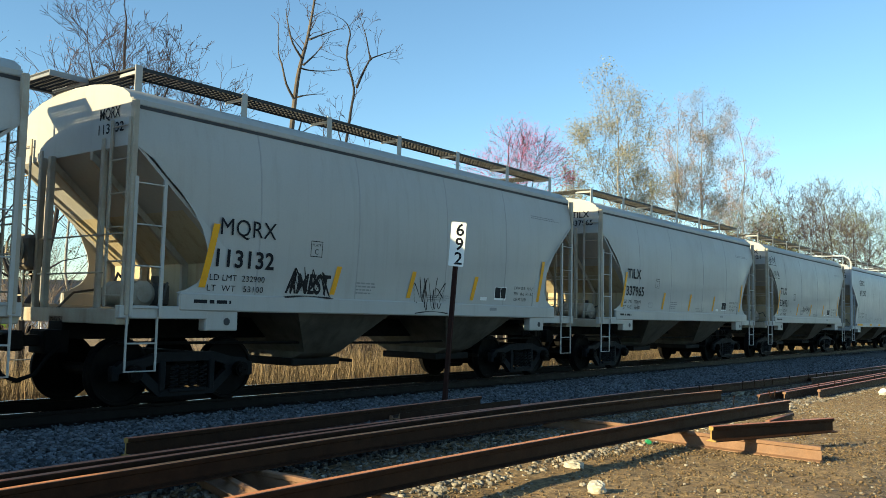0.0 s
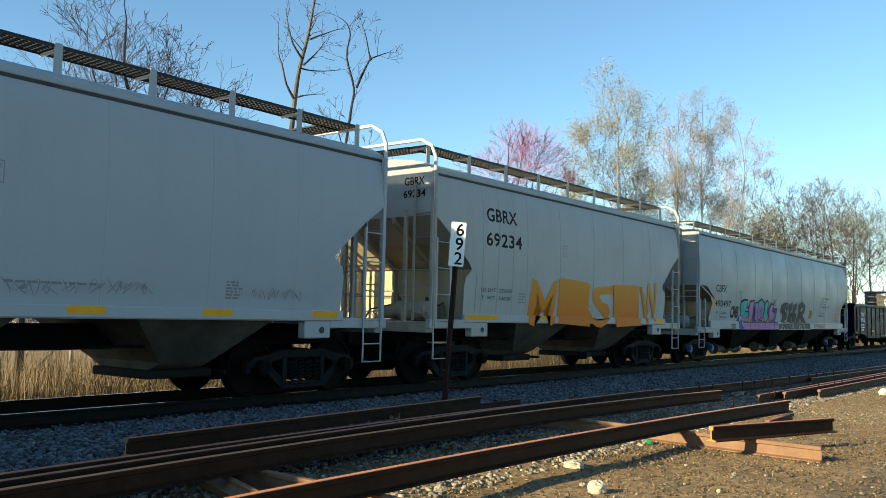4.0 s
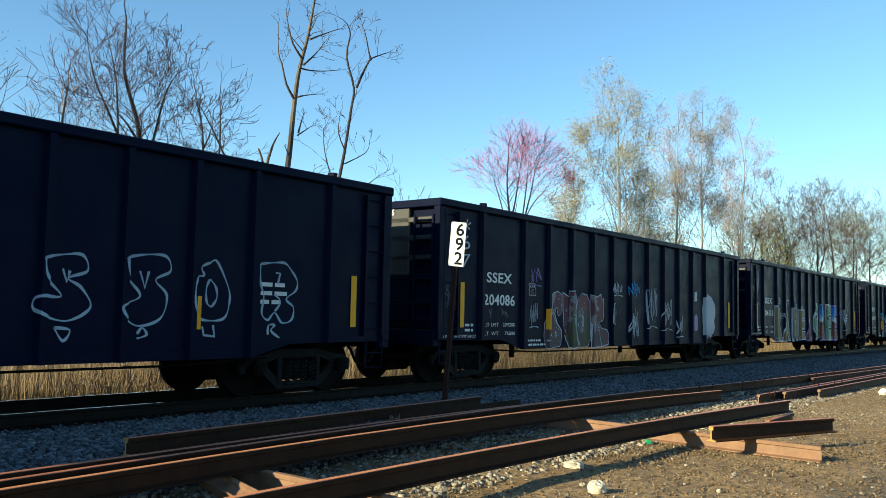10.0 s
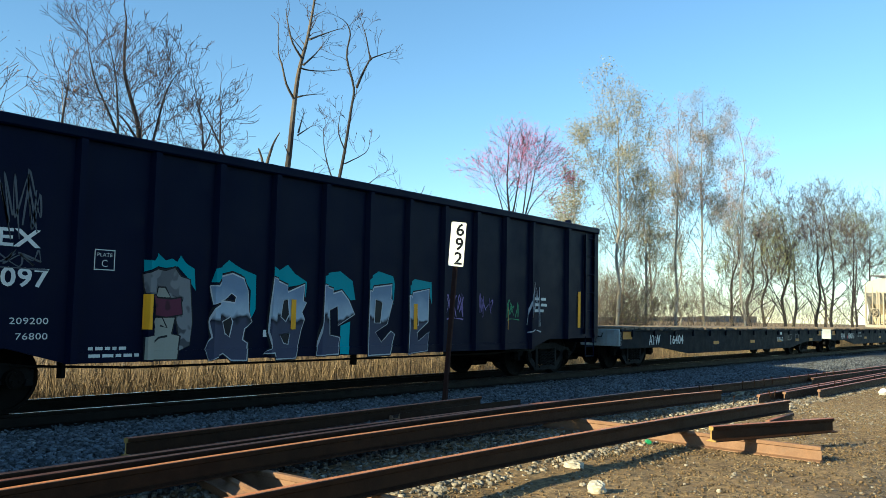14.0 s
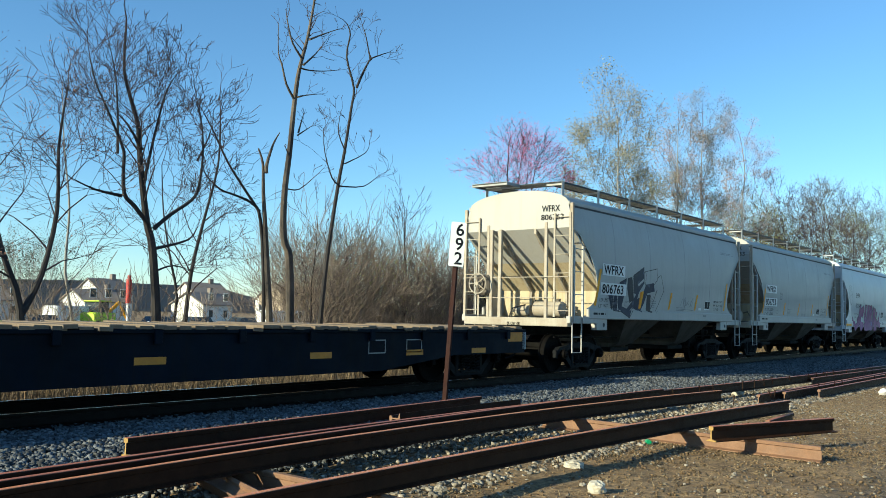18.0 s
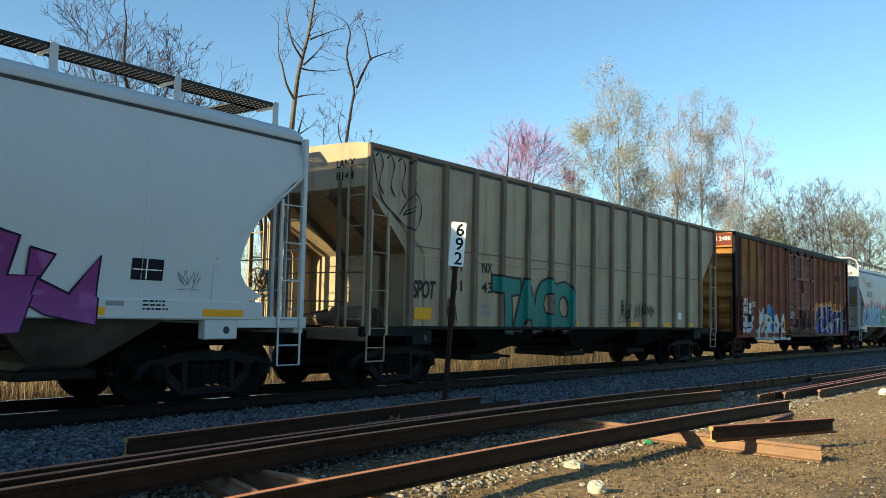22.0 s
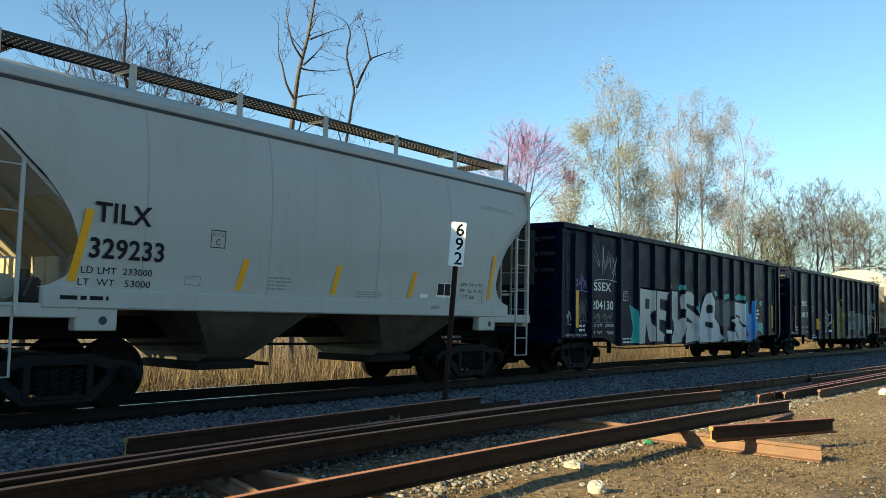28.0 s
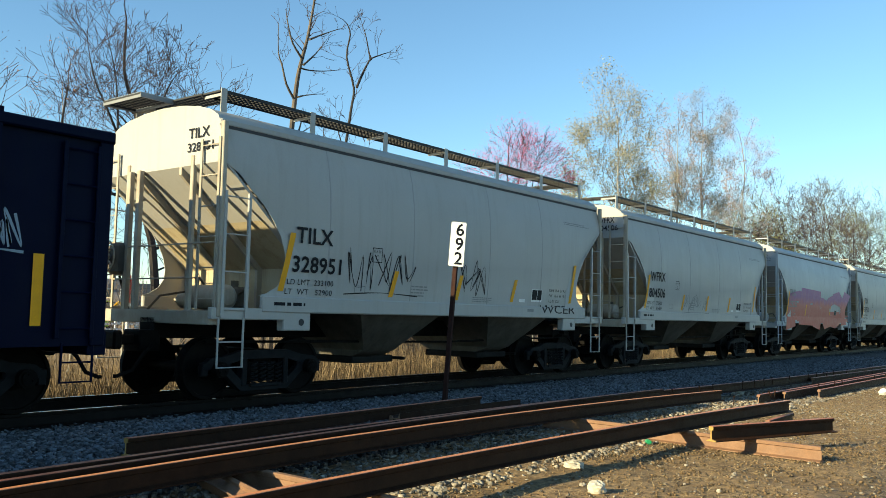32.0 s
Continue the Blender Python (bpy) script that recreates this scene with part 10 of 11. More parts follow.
piece(G11, T11, [(9.21, 1.67), (9.37, 1.63), (9.4, 1.72), (9.85, 1.8), (9.84, 1.2), (9.53, 1), (9.57, 0.85), (9.88, 1.02), (9.82, 0.67), (9.21, 0.62), (9.23, 1.07)], "p_fade", "p_white", 0.024, 0.007, "grey-blue sprayed letter with a white edge", "p_black")
piece(G11, T11, [(9.41, 1.52), (9.51, 1.52), (9.56, 1.13), (9.43, 1.13)], "p_black", "p_white", 0.02, 0.0115, "dark letter opening")
for i, (x0, x1, z0, z1, c) in enumerate(((10.35, 10.9, 1.3, 1.75, "p_lilac"), (11.3, 11.9, 1.3, 1.8, "p_lilac"), (12.35, 12.9, 1.3, 1.7, "p_green"), (13.25, 13.8, 1.1, 2.05, "p_chalk"), (1.7, 2.6, 1.78, 2.0, "p_dim"), (2.0, 2.5, 2.1, 3.0, "p_dim"), (0.6, 0.95, 1.9, 3.1, "p_chalk"))):
    scrawl(G11, T11, x0, x1, z0, z1, c, 3, 150 + i, 0.025)

# second run of hoppers
patch(H14, S14, [(1.8, 1.93), (2.31, 1.93), (2.31, 1.78), (2.36, 1.51), (2.05, 1.53)], "p_hatch", "dark blue-grey hatched machine shape", 0.0032)
patch(H14, S14, [(2.38, 2.26), (2.77, 2.38), (2.69, 1.94), (2.6, 1.66), (2.89, 1.6), (3.23, 1.83), (3.38, 1.99), (3.22, 2.01), (3.15, 2.48), (3.78, 2.73), (3.83, 2.28), (3.54, 2.04), (3.4, 1.7), (3.09, 1.57), (2.96, 1.36), (2.46, 1.52), (2.34, 1.75)], "p_hatch", "dark blue-grey hatched machine shape", 0.0035)
patch(H14, S14, [(2.83, 2.39), (3.08, 2.43), (3.27, 1.83), (3.02, 1.75), (2.83, 2.13)], "p_ash", "dark blue-grey hatched machine shape", 0.0038)
patch(H14, S14, [(3.96, 2.27), (4.44, 2.33), (4.52, 2.1), (4.06, 2.03), (3.9, 1.76), (3.7, 1.52), (3.24, 1.62), (3.31, 1.84), (3.72, 1.93)], "p_hatch", "dark blue-grey hatched machine shape", 0.0041)
patch(H14, S14, [(4.04, 1.99), (4.27, 2.01), (4.36, 1.51), (4.06, 1.54)], "p_ash", "dark blue-grey hatched machine shape", 0.0044)
patch(H14, S14, [(3.45, 2.25), (3.8, 2.43), (3.82, 2.36), (3.49, 2.2)], "grey", "dark blue-grey hatched machine shape", 0.0047)
jag(H14, S14, [(3.81, 2.6), (4.63, 2.73), (4.67, 2.43), (4.42, 2.25), (4.54, 2.1)], "p_black", 0.022, "black sprayed line", 0.006)
jag(H14, S14, [(4.67, 2.47), (4.88, 2.58), (5.13, 2.15), (4.64, 1.51)], "p_black", 0.022, "black sprayed line", 0.006)
jag(H14, S14, [(4.27, 1.97), (4.39, 1.86), (4.68, 2.15), (4.35, 1.62)], "p_black", 0.022, "black sprayed line", 0.006)
jag(H14, S14, [(3.81, 2.6), (3.94, 2.56), (3.9, 2.21)], "p_black", 0.022, "black sprayed line", 0.006)
jag(H14, S14, [(3.15, 2.48), (3.43, 2.56), (3.78, 2.73), (3.83, 2.28)], "p_black", 0.022, "black sprayed line", 0.006)
jag(H14, S14, [(2.38, 2.26), (2.77, 2.38), (2.69, 1.94)], "p_black", 0.022, "black sprayed line", 0.006)
jag(H14, S14, [(2.05, 1.53), (2.46, 1.52), (2.96, 1.36), (3.24, 1.62)], "p_black", 0.022, "black sprayed line", 0.006)
patch(H14, S14, [(3.57, 1.61), (3.62, 2.05), (3.74, 2.07), (3.67, 1.6)], "p_orange", "amber reflective strip", 0.008)
scrawl(H14, S14, 6.4, 7.3, 1.66, 2.0, "faded", 3, 165, 0.02)
piece(H16, S16, [(1.94, 1.45), (2.05, 1.69), (2.43, 1.31), (2.94, 1.48), (3.18, 1.78), (3.29, 1.16), (3.06, 1.23), (2.28, 0.97), (2.14, 1.21), (2.02, 1.15)], "p_pink", "p_purple", 0.045, 0.0060, "magenta sprayed letter with a dark purple edge")
piece(H16, S16, [(3.38, 2.24), (3.71, 2.28), (3.66, 2.08), (4.24, 2.28), (4.31, 1.95), (4.14, 1.66), (3.85, 1.71), (3.82, 1.47), (4.2, 1.31), (3.72, 1), (3.41, 1.01), (3.35, 1.29), (3.05, 1.39), (3.29, 1.82)], "p_pink", "p_purple", 0.045, 0.0088, "magenta sprayed letter with a dark purple edge")
piece(H16, S16, [(4.52, 2.32), (4.86, 2.31), (4.81, 1.61), (4.95, 1.5), (5.05, 2.32), (5.5, 2.32), (5.59, 1.33), (5.46, 1.03), (4.7, 0.99), (4.17, 1.03), (4.24, 1.41), (4.45, 1.42)], "p_pink", "p_purple", 0.045, 0.0116, "magenta sprayed letter with a dark purple edge")
piece(H16, S16, [(5.55, 2.25), (6.02, 2.32), (6.25, 2.06), (6.1, 1.77), (6.33, 1.42), (6.08, 1.03), (5.46, 0.99), (5.53, 1.63)], "p_pink", "p_purple", 0.045, 0.0144, "magenta sprayed letter with a dark purple edge")
piece(H16, S16, [(7.12, 2.02), (7.43, 1.95), (7.26, 1.65), (7.64, 1.49), (8.01, 1.98), (7.98, 1.11), (7.33, 1.23), (7.09, 1.36)], "p_pink", "p_purple", 0.045, 0.0172, "magenta sprayed letter with a dark purple edge")
piece(H16, S16, [(6.29, 2.3), (6.59, 2.08), (6.69, 2.21), (6.99, 2.14), (6.89, 1.68), (7.25, 1.69), (7.04, 1.02), (6.35, 0.99), (6.38, 1.66)], "p_pink", "p_purple", 0.045, 0.0200, "magenta sprayed letter with a dark purple edge")
piece(H16, S16, [(5.64, 1.48), (5.95, 1.49), (5.94, 1.26), (5.67, 1.24)], "p_lilac", "p_purple", 0.03, 0.024, "pale letter opening")
piece(H16, S16, [(5.73, 2.07), (5.98, 2.08), (5.88, 1.92), (5.72, 1.89)], "p_lilac", "p_purple", 0.025, 0.024, "pale letter opening")
jag(H16, S16, [(3.42, 2.18), (3.33, 1.82), (3.41, 1.69)], "p_lilac", 0.016, "thin pale sprayed highlight", 0.024)
jag(H16, S16, [(4.55, 2.26), (4.54, 1.53)], "p_lilac", 0.016, "thin pale sprayed highlight", 0.024)
jag(H16, S16, [(5.1, 2.27), (5.04, 1.62)], "p_lilac", 0.016, "thin pale sprayed highlight", 0.024)
jag(H16, S16, [(5.61, 2.19), (5.58, 1.71)], "p_lilac", 0.016, "thin pale sprayed highlight", 0.024)
jag(H16, S16, [(6.37, 2.23), (6.48, 1.83)], "p_lilac", 0.016, "thin pale sprayed highlight", 0.024)
jag(H16, S16, [(2.07, 1.63), (2.4, 1.25)], "p_lilac", 0.016, "thin pale sprayed highlight", 0.024)
line(H16, S16, [(1.12, 2.84), (1.2, 3.02), (1.36, 3.16), (1.56, 3.17), (1.68, 2.98), (1.8, 2.7), (1.79, 2.4), (1.62, 2.26), (1.47, 2.3), (1.34, 2.46), (1.18, 2.59), (1.12, 2.84)], "p_black", 0.022, "black sprayed rounded outline")
jag(H16, S16, [(1.4, 3.11), (1.37, 2.93)], "p_black", 0.016)
jag(H16, S16, [(1.56, 3.05), (1.52, 2.84)], "p_black", 0.016)
line(H16, S16, [(1.39, 2.64), (1.51, 2.63), (1.59, 2.76), (1.42, 2.68)], "p_black", 0.016)
line(H17, S17, [(0.12, 4.1), (0.25, 3.6), (0.4, 3.3), (0.7, 3.1), (0.95, 2.95), (1.25, 2.85), (1.42, 3.05), (1.45, 3.35), (1.25, 3.55), (1.0, 3.3), (0.85, 3.1)], "p_black", 0.035)
for k in range(4):
    x = 0.18 + 0.3 * k
    line(H17, S17, [(x, 4.05), (x + 0.1, 4.12), (x + 0.2, 3.95), (x + 0.12, 3.6), (x + 0.25, 3.4)], "p_black", 0.035)
line(H17, S17, [(0.95, 3.1), (1.2, 3.2), (1.3, 3.3), (1.05, 3.2), (0.95, 3.1)], "p_black", 0.03)
for i in range(len(L_RIBS) - 1):
    rect(H17, "weld_seam", S17, L_RIBS[i] + 0.09, L_RIBS[i + 1] - 0.09, 2.56, 2.585, "tanrib", "dark horizontal weld seam", 0.003)
word(H17, S17, "TACO", 3.95, 7.1, 1.12, 2.05, [(0.10, "p_black", 0.005), (0.065, "p_tealflat", 0.008)], 13, -0.06, 0.0, 0.05, 0.04)
tag(H17, S17, "SPOT", 1.26, 1.9, 1.64, 1.95, "p_black", 0.1, 0.04)
for i, (x0, x1, z0, z1) in enumerate(((2.2, 2.6, 1.12, 1.75), (9.5, 10.15, 1.3, 1.85), (10.4, 10.95, 1.25, 1.82), (11.2, 11.65, 1.38, 1.72))):
    scrawl(H17, S17, x0, x1, z0, z1, "p_black", 3, 170 + i, 0.022)

# boxcar
patch(B18, T18, [(3.27, 1.81), (3.7, 2.02), (4.1, 1.85), (4.19, 0.9), (3.49, 0.68), (3.12, 0.69)], "p_skypatch", "sky-blue sprayed patch", 0.004)
patch(B18, T18, [(2.1, 0.69), (2.31, 0.83), (6.16, 0.82), (6.28, 0.65), (3.87, 0.66)], "p_white", "white sprayed base", 0.005)
piece(B18, T18, [(2.39, 1.75), (2.67, 1.79), (2.79, 1.61), (3.02, 1.88), (3.2, 1.81), (3.04, 1.36), (2.75, 1.21), (2.6, 0.7), (2.15, 0.7), (2.25, 1.02), (2.52, 1.35)], "p_white", "p_black", 0.035, 0.006, "white sprayed graffiti letter")
piece(B18, T18, [(3.03, 1.62), (3.52, 1.71), (3.59, 1.52), (3.22, 1.4), (3.29, 1.21), (3.05, 1.02), (2.71, 0.77), (2.65, 0.7), (2.76, 1.06), (3.04, 1.28)], "p_white", "p_black", 0.035, 0.009, "white sprayed graffiti letter")
piece(B18, T18, [(3.46, 1.63), (3.97, 1.57), (4.09, 1.3), (3.85, 1.21), (4.1, 0.94), (3.74, 0.68), (2.83, 0.73), (3.11, 1.02), (3.41, 1.21)], "p_white", "p_black", 0.035, 0.012, "white sprayed graffiti letter")
piece(B18, T18, [(4.17, 1.57), (4.65, 1.66), (4.94, 1.3), (4.88, 0.9), (4.47, 0.68), (4.1, 0.83), (4.05, 1.22)], "p_white", "p_black", 0.035, 0.015, "white sprayed graffiti letter")
piece(B18, T18, [(5, 1.8), (5.14, 1.8), (5.15, 1.47), (5.52, 1.73), (5.57, 1.48), (5.23, 1.18), (5.69, 0.98), (5.7, 0.66), (4.89, 0.7), (4.94, 1.14)], "p_white", "p_black", 0.035, 0.018, "white sprayed graffiti letter")
patch(B18, T18, [(4.45, 1.38), (4.59, 1.26), (4.52, 1.1), (4.38, 1.22)], "p_black", "black letter opening", 0.024)
patch(B18, T18, [(3.53, 1.48), (3.78, 1.45), (3.72, 1.33), (3.49, 1.35)], "p_black", "black letter opening", 0.024)
patch(B18, T18, [(3.07, 1.43), (3.17, 1.47), (3.16, 1.06), (3.02, 1.02)], "yellow", "yellow painted stripe", 0.024)
piece(B18, T18, [(0.8, 1.15), (1.04, 1.1), (1.15, 1.07), (1.1, 0.96), (1.01, 0.93), (0.88, 0.96)], "p_chalk", "p_black", 0.025, 0.005, "grey sprayed rounded tooth")
piece(B18, T18, [(1.17, 1.09), (1.39, 1.1), (1.54, 1.14), (1.53, 1.01), (1.45, 0.93), (1.31, 0.93), (1.21, 0.98)], "p_chalk", "p_black", 0.025, 0.005, "grey sprayed rounded tooth")
piece(B18, T18, [(1.57, 1.14), (1.74, 1.21), (1.89, 1.27), (1.9, 1.18), (1.84, 1.05), (1.72, 0.99), (1.61, 1.01)], "p_chalk", "p_black", 0.025, 0.005, "grey sprayed rounded tooth")
piece(B18, T18, [(0.71, 1.24), (0.73, 1.43), (0.84, 1.56), (0.97, 1.57), (1.05, 1.53), (1.33, 1.53), (1.51, 1.54), (1.71, 1.52), (2.03, 1.55), (1.98, 1.41), (1.88, 1.31), (1.71, 1.21), (1.5, 1.14), (1.26, 1.11), (1.03, 1.12), (0.84, 1.17)], "p_chalk", "p_black", 0.045, 0.009, "grey sprayed grinning head shape")
patch(B18, T18, [(1.03, 1.41), (1.01, 1.36), (0.94, 1.33), (0.86, 1.33), (0.8, 1.36), (0.78, 1.41), (0.8, 1.46), (0.86, 1.49), (0.94, 1.49), (1.01, 1.46)], "p_black", "black sprayed eye", 0.014)
patch(B18, T18, [(1.71, 1.46), (1.67, 1.37), (1.57, 1.32), (1.45, 1.32), (1.34, 1.37), (1.31, 1.46), (1.34, 1.54), (1.45, 1.59), (1.57, 1.59), (1.67, 1.54)], "p_black", "black sprayed eye", 0.014)
for x in (1.32, 1.40):
    line(B18, T18, [(x, 1.27), (x + 0.02, 1.33)], "p_black", 0.02, "black sprayed nostril", 0.014)
line(B18, T18, [(0.8, 1.3), (1.08, 1.33), (1.37, 1.3)], "p_dim", 0.025, "thin grey sprayed stroke", 0.013)
line(B18, T18, [(1.67, 1.31), (1.83, 1.39), (1.96, 1.48)], "p_white", 0.03, "white sprayed highlight stroke", 0.013)
rect(B18, "white_label", T18, 1.455, 1.54, 1.78, 1.99, "paper")
rect(B18, "white_label", T18, 1.455, 1.53, 1.58, 1.75, "paper")
scrawl(B18, T18, 1.62, 2.1, 1.62, 1.78, "p_dim", 4, 187, 0.016)
tag(B18, T18, "CAHOWN!", 1.58, 2.2, 1.86, 2.04, "p_white", 0.1, 0.02)
scrawl(B18, T18, 0.85, 1.3, 2.45, 2.68, "p_dim", 4, 181, 0.016)
scrawl(B18, T18, 0.15, 0.45, 2.0, 2.3, "p_dim", 3, 182, 0.014)
for i, (x0, x1, z0, z1) in enumerate(((9.7, 10.2, 1.8, 2.18), (10.18, 10.6, 1.8, 2.24), (10.85, 11.3, 1.75, 2.26), (11.3, 11.82, 1.8, 2.28), (12.1, 12.8, 1.8, 2.36), (13.0, 13.52, 1.85, 2.24), (13.5, 14.2, 1.85, 2.3), (15.05, 15.3, 1.2, 1.75))):
    cloud(B18, T18, x0, x1, z0 - 0.2, z1, "p_rustorange", 260 + i, 0.004, 9, 0.08)
patch(B18, T18, [(9.87, 1.55), (10.09, 1.87), (10.29, 1.87), (10.72, 2.21), (10.83, 1.77), (11.2, 1.49), (11.22, 2.04), (11.46, 2.05), (11.7, 1.75), (11.85, 2.24), (12.91, 1.92), (12.68, 1.7), (13.51, 2.06), (13.66, 1.78), (14.82, 2.14), (15.11, 1.53), (15.74, 1.31), (15.79, 0.91), (15.15, 0.8), (12.65, 0.8), (11.09, 0.8), (9.92, 0.8)], "p_blackblue", "black and navy jagged graffiti piece")
patch(B18, T18, [(9.89, 1.2), (10.5, 1.32), (11.74, 1.0), (13.2, 0.95), (14.0, 0.9), (14.0, 0.8), (11.09, 0.8), (9.92, 0.8)], "p_violet", "violet sprayed base", 0.008)
for pts in (((9.87, 1.58), (10.06, 1.48), (10.09, 1.87), (10.29, 1.87), (10.72, 2.21), (10.8, 1.77), (11.2, 1.49), (11.33, 1.55), (11.16, 1.73), (11.22, 2.04), (11.42, 2.06), (11.52, 1.81), (11.44, 1.56), (11.78, 1.47)),
            ((11.78, 1.47), (11.85, 2.24), (12.0, 2.17), (12.91, 1.92), (12.68, 1.7), (13.51, 2.06), (13.66, 1.78), (14.82, 2.14), (14.59, 1.44), (15.11, 1.53), (15.5, 1.4), (15.55, 0.91)),
            ((11.93, 1.38), (12.03, 0.94), (12.18, 0.87), (12.64, 0.93), (12.65, 1.4), (12.43, 1.86), (12.2, 1.97), (12.03, 1.51), (12.14, 0.94)),
            ((12.73, 0.82), (12.78, 1.2), (13.27, 1.62), (13.43, 1.91), (13.29, 1.21), (13.48, 0.86), (14.13, 0.82), (14.2, 1.43), (14.59, 1.44), (14.22, 0.92)),
            ((10.41, 0.82), (10.43, 1.41), (10.71, 1.76), (10.91, 1.48), (11.07, 1.01), (10.98, 1.48)), ((10.37, 0.82), (10.77, 0.84), (11.07, 1.01), (11.66, 1.13), (12.01, 1.19), (11.89, 0.82))):
    jag(B18, T18, pts, "p_white", 0.05)
for pts in (((12.22, 1.42), (12.55, 1.03), (12.29, 0.87)), ((13.63, 1.56), (14.0, 1.58), (13.74, 1.0)), ((10.87, 1.65), (11.09, 1.12), (10.96, 1.18)), ((14.31, 1.14), (14.62, 0.84), (14.42, 0.86)), ((11.49, 1.13), (11.8, 1.19), (11.67, 0.88))):
    patch(B18, T18, pts, "p_white", "white sprayed chip", 0.011)
for i, z in enumerate((3.2, 2.95, 2.7, 2.45)):
    scrawl(B18, T18, 14.98, 15.35, z, z + 0.2, "p_white", 3, 185 + i, 0.022)
rect(B18, "white_label", T18, 14.95, 15.35, 1.4, 1.85, "p_chalk")

# last run
for i in range(13):
    x = 0.85 + i * 0.74
    k = random.Random(200 + i)
    h = k.uniform(0.35, 0.75)
    decal(H19, "graffiti_flame", [(0, 0), (0.55, 0), (0.5, h * 0.45), (0.36 + k.uniform(-0.1, 0.1), h), (0.28, h * 0.5), (0.12 + k.uniform(-0.08, 0.08), h * 0.8), (0.06, h * 0.4)], [(0, 1, 2, 3, 4, 5, 6)], "p_flame", S19, x, 2.12, "red sprayed flame", 0.004)
piece(H19, S19, [(1.12, 1.46), (1.16, 1.89), (1.47, 2.19), (1.9, 2.31), (2.18, 2.2), (2.12, 1.75), (2.27, 1.3), (1.22, 1.26)], "p_blue", "p_navy", 0.05, 0.007, "blue sprayed bubble letter")
piece(H19, S19, [(2, 2.16), (2.49, 2.33), (2.73, 1.87), (2.93, 2.51), (3.48, 2.3), (3.11, 1.6), (2.97, 1.28), (2.32, 1.27)], "p_blue", "p_navy", 0.05, 0.0098, "blue sprayed bubble letter")
piece(H19, S19, [(3.41, 2.1), (3.89, 2.33), (4.23, 2.04), (3.9, 1.77), (4.25, 1.52), (3.92, 1.29), (2.97, 1.28), (3.11, 1.69)], "p_blue", "p_navy", 0.05, 0.0126, "blue sprayed bubble letter")
piece(H19, S19, [(4.06, 2.23), (4.48, 2.36), (4.85, 2.17), (4.98, 1.97), (4.93, 1.3), (3.92, 1.29)], "p_blue", "p_navy", 0.05, 0.0154, "blue sprayed bubble letter")
piece(H19, S19, [(6.2, 2.24), (6.72, 2.44), (6.94, 2.22), (7.27, 2.42), (7.51, 2.07), (7.41, 1.32), (6.12, 1.31)], "p_blue", "p_navy", 0.05, 0.0182, "blue sprayed bubble letter")
piece(H19, S19, [(7.05, 2.34), (7.73, 2.5), (7.85, 2.09), (7.75, 1.3), (7.18, 1.3)], "p_blue", "p_navy", 0.05, 0.021, "blue sprayed bubble letter")
piece(H19, S19, [(7.73, 2.32), (8.33, 2.41), (8.58, 2.12), (8.83, 2.44), (9.09, 2.26), (8.98, 1.28), (7.75, 1.29)], "p_blue", "p_navy", 0.05, 0.0238, "blue sprayed bubble letter")
piece(H19, S19, [(8.96, 2.13), (9.48, 2.44), (10.18, 2.18), (10.13, 1.52), (9.5, 1.28), (8.9, 1.38)], "p_blue", "p_navy", 0.05, 0.0266, "blue sprayed bubble letter")
piece(H19, S19, [(4.96, 1.43), (4.92, 1.75), (5.04, 2.02), (5.41, 2.22), (6, 2.18), (6.21, 1.79), (6.12, 1.29), (5.24, 1.26)], "p_green", "p_black", 0.03, 0.03, "green sprayed blob")
piece(H19, S19, [(5.13, 1.84), (5.47, 1.88), (5.52, 1.68), (5.21, 1.65)], "p_white", "p_black", 0.02, 0.034, "white sprayed oval")
piece(H19, S19, [(5.67, 1.83), (6.03, 1.81), (5.95, 1.65), (5.67, 1.67)], "p_white", "p_black", 0.02, 0.034, "white sprayed oval")
patch(H19, S19, [(1.48, 1.82), (1.74, 2.06), (1.88, 1.97), (1.76, 1.56), (1.53, 1.55)], "p_navy", "navy letter opening", 0.012)
patch(H19, S19, [(9.3, 2.02), (9.62, 2.16), (9.76, 1.78), (9.42, 1.64)], "p_navy", "navy letter opening", 0.03)
tag(H19, S19, "EZN", 5.15, 6.1, 2.46, 2.72, "p_white", 0.1, 0.04)
cloud(H19, S19, 0.98, 1.4, 3.35, 3.75, "p_rustorange", 34, 0.004, 9, 0.3, "rust_stain", "rust stain")
word(H20, S20, "VNEMAD", 2.2, 8.5, 1.34, 2.35, FAT("p_aqua", "p_navy", None, 0.06, 0.085), 21, -0.1, 0.0, 0.07, 0.06)
tag(H20, S20, "PB!OQB", 8.85, 10.0, 1.85, 2.2, "p_black", 0.15, 0.03)
tag(H20, S20, "BILLYORG", 9.0, 9.98, 1.52, 1.68, "p_black", 0.0, 0.02)
scrawl(H20, S20, 8.1, 9.4, 1.38, 1.5, "faded", 5, 211, 0.016)
scrawl(H20, S20, 0.1, 0.85, 3.0, 3.6, "faded", 3, 212, 0.02)

piece(G22, T22, [(4.13, 2.19), (5.08, 2.16), (5.22, 1.72), (4.89, 1.44), (5.26, 0.74), (4.8, 0.71), (4.62, 1.18), (4.51, 0.68), (4.12, 0.67)], "p_silver", "p_black", 0.075, 0.0065, "huge sprayed block letter with a black edge")
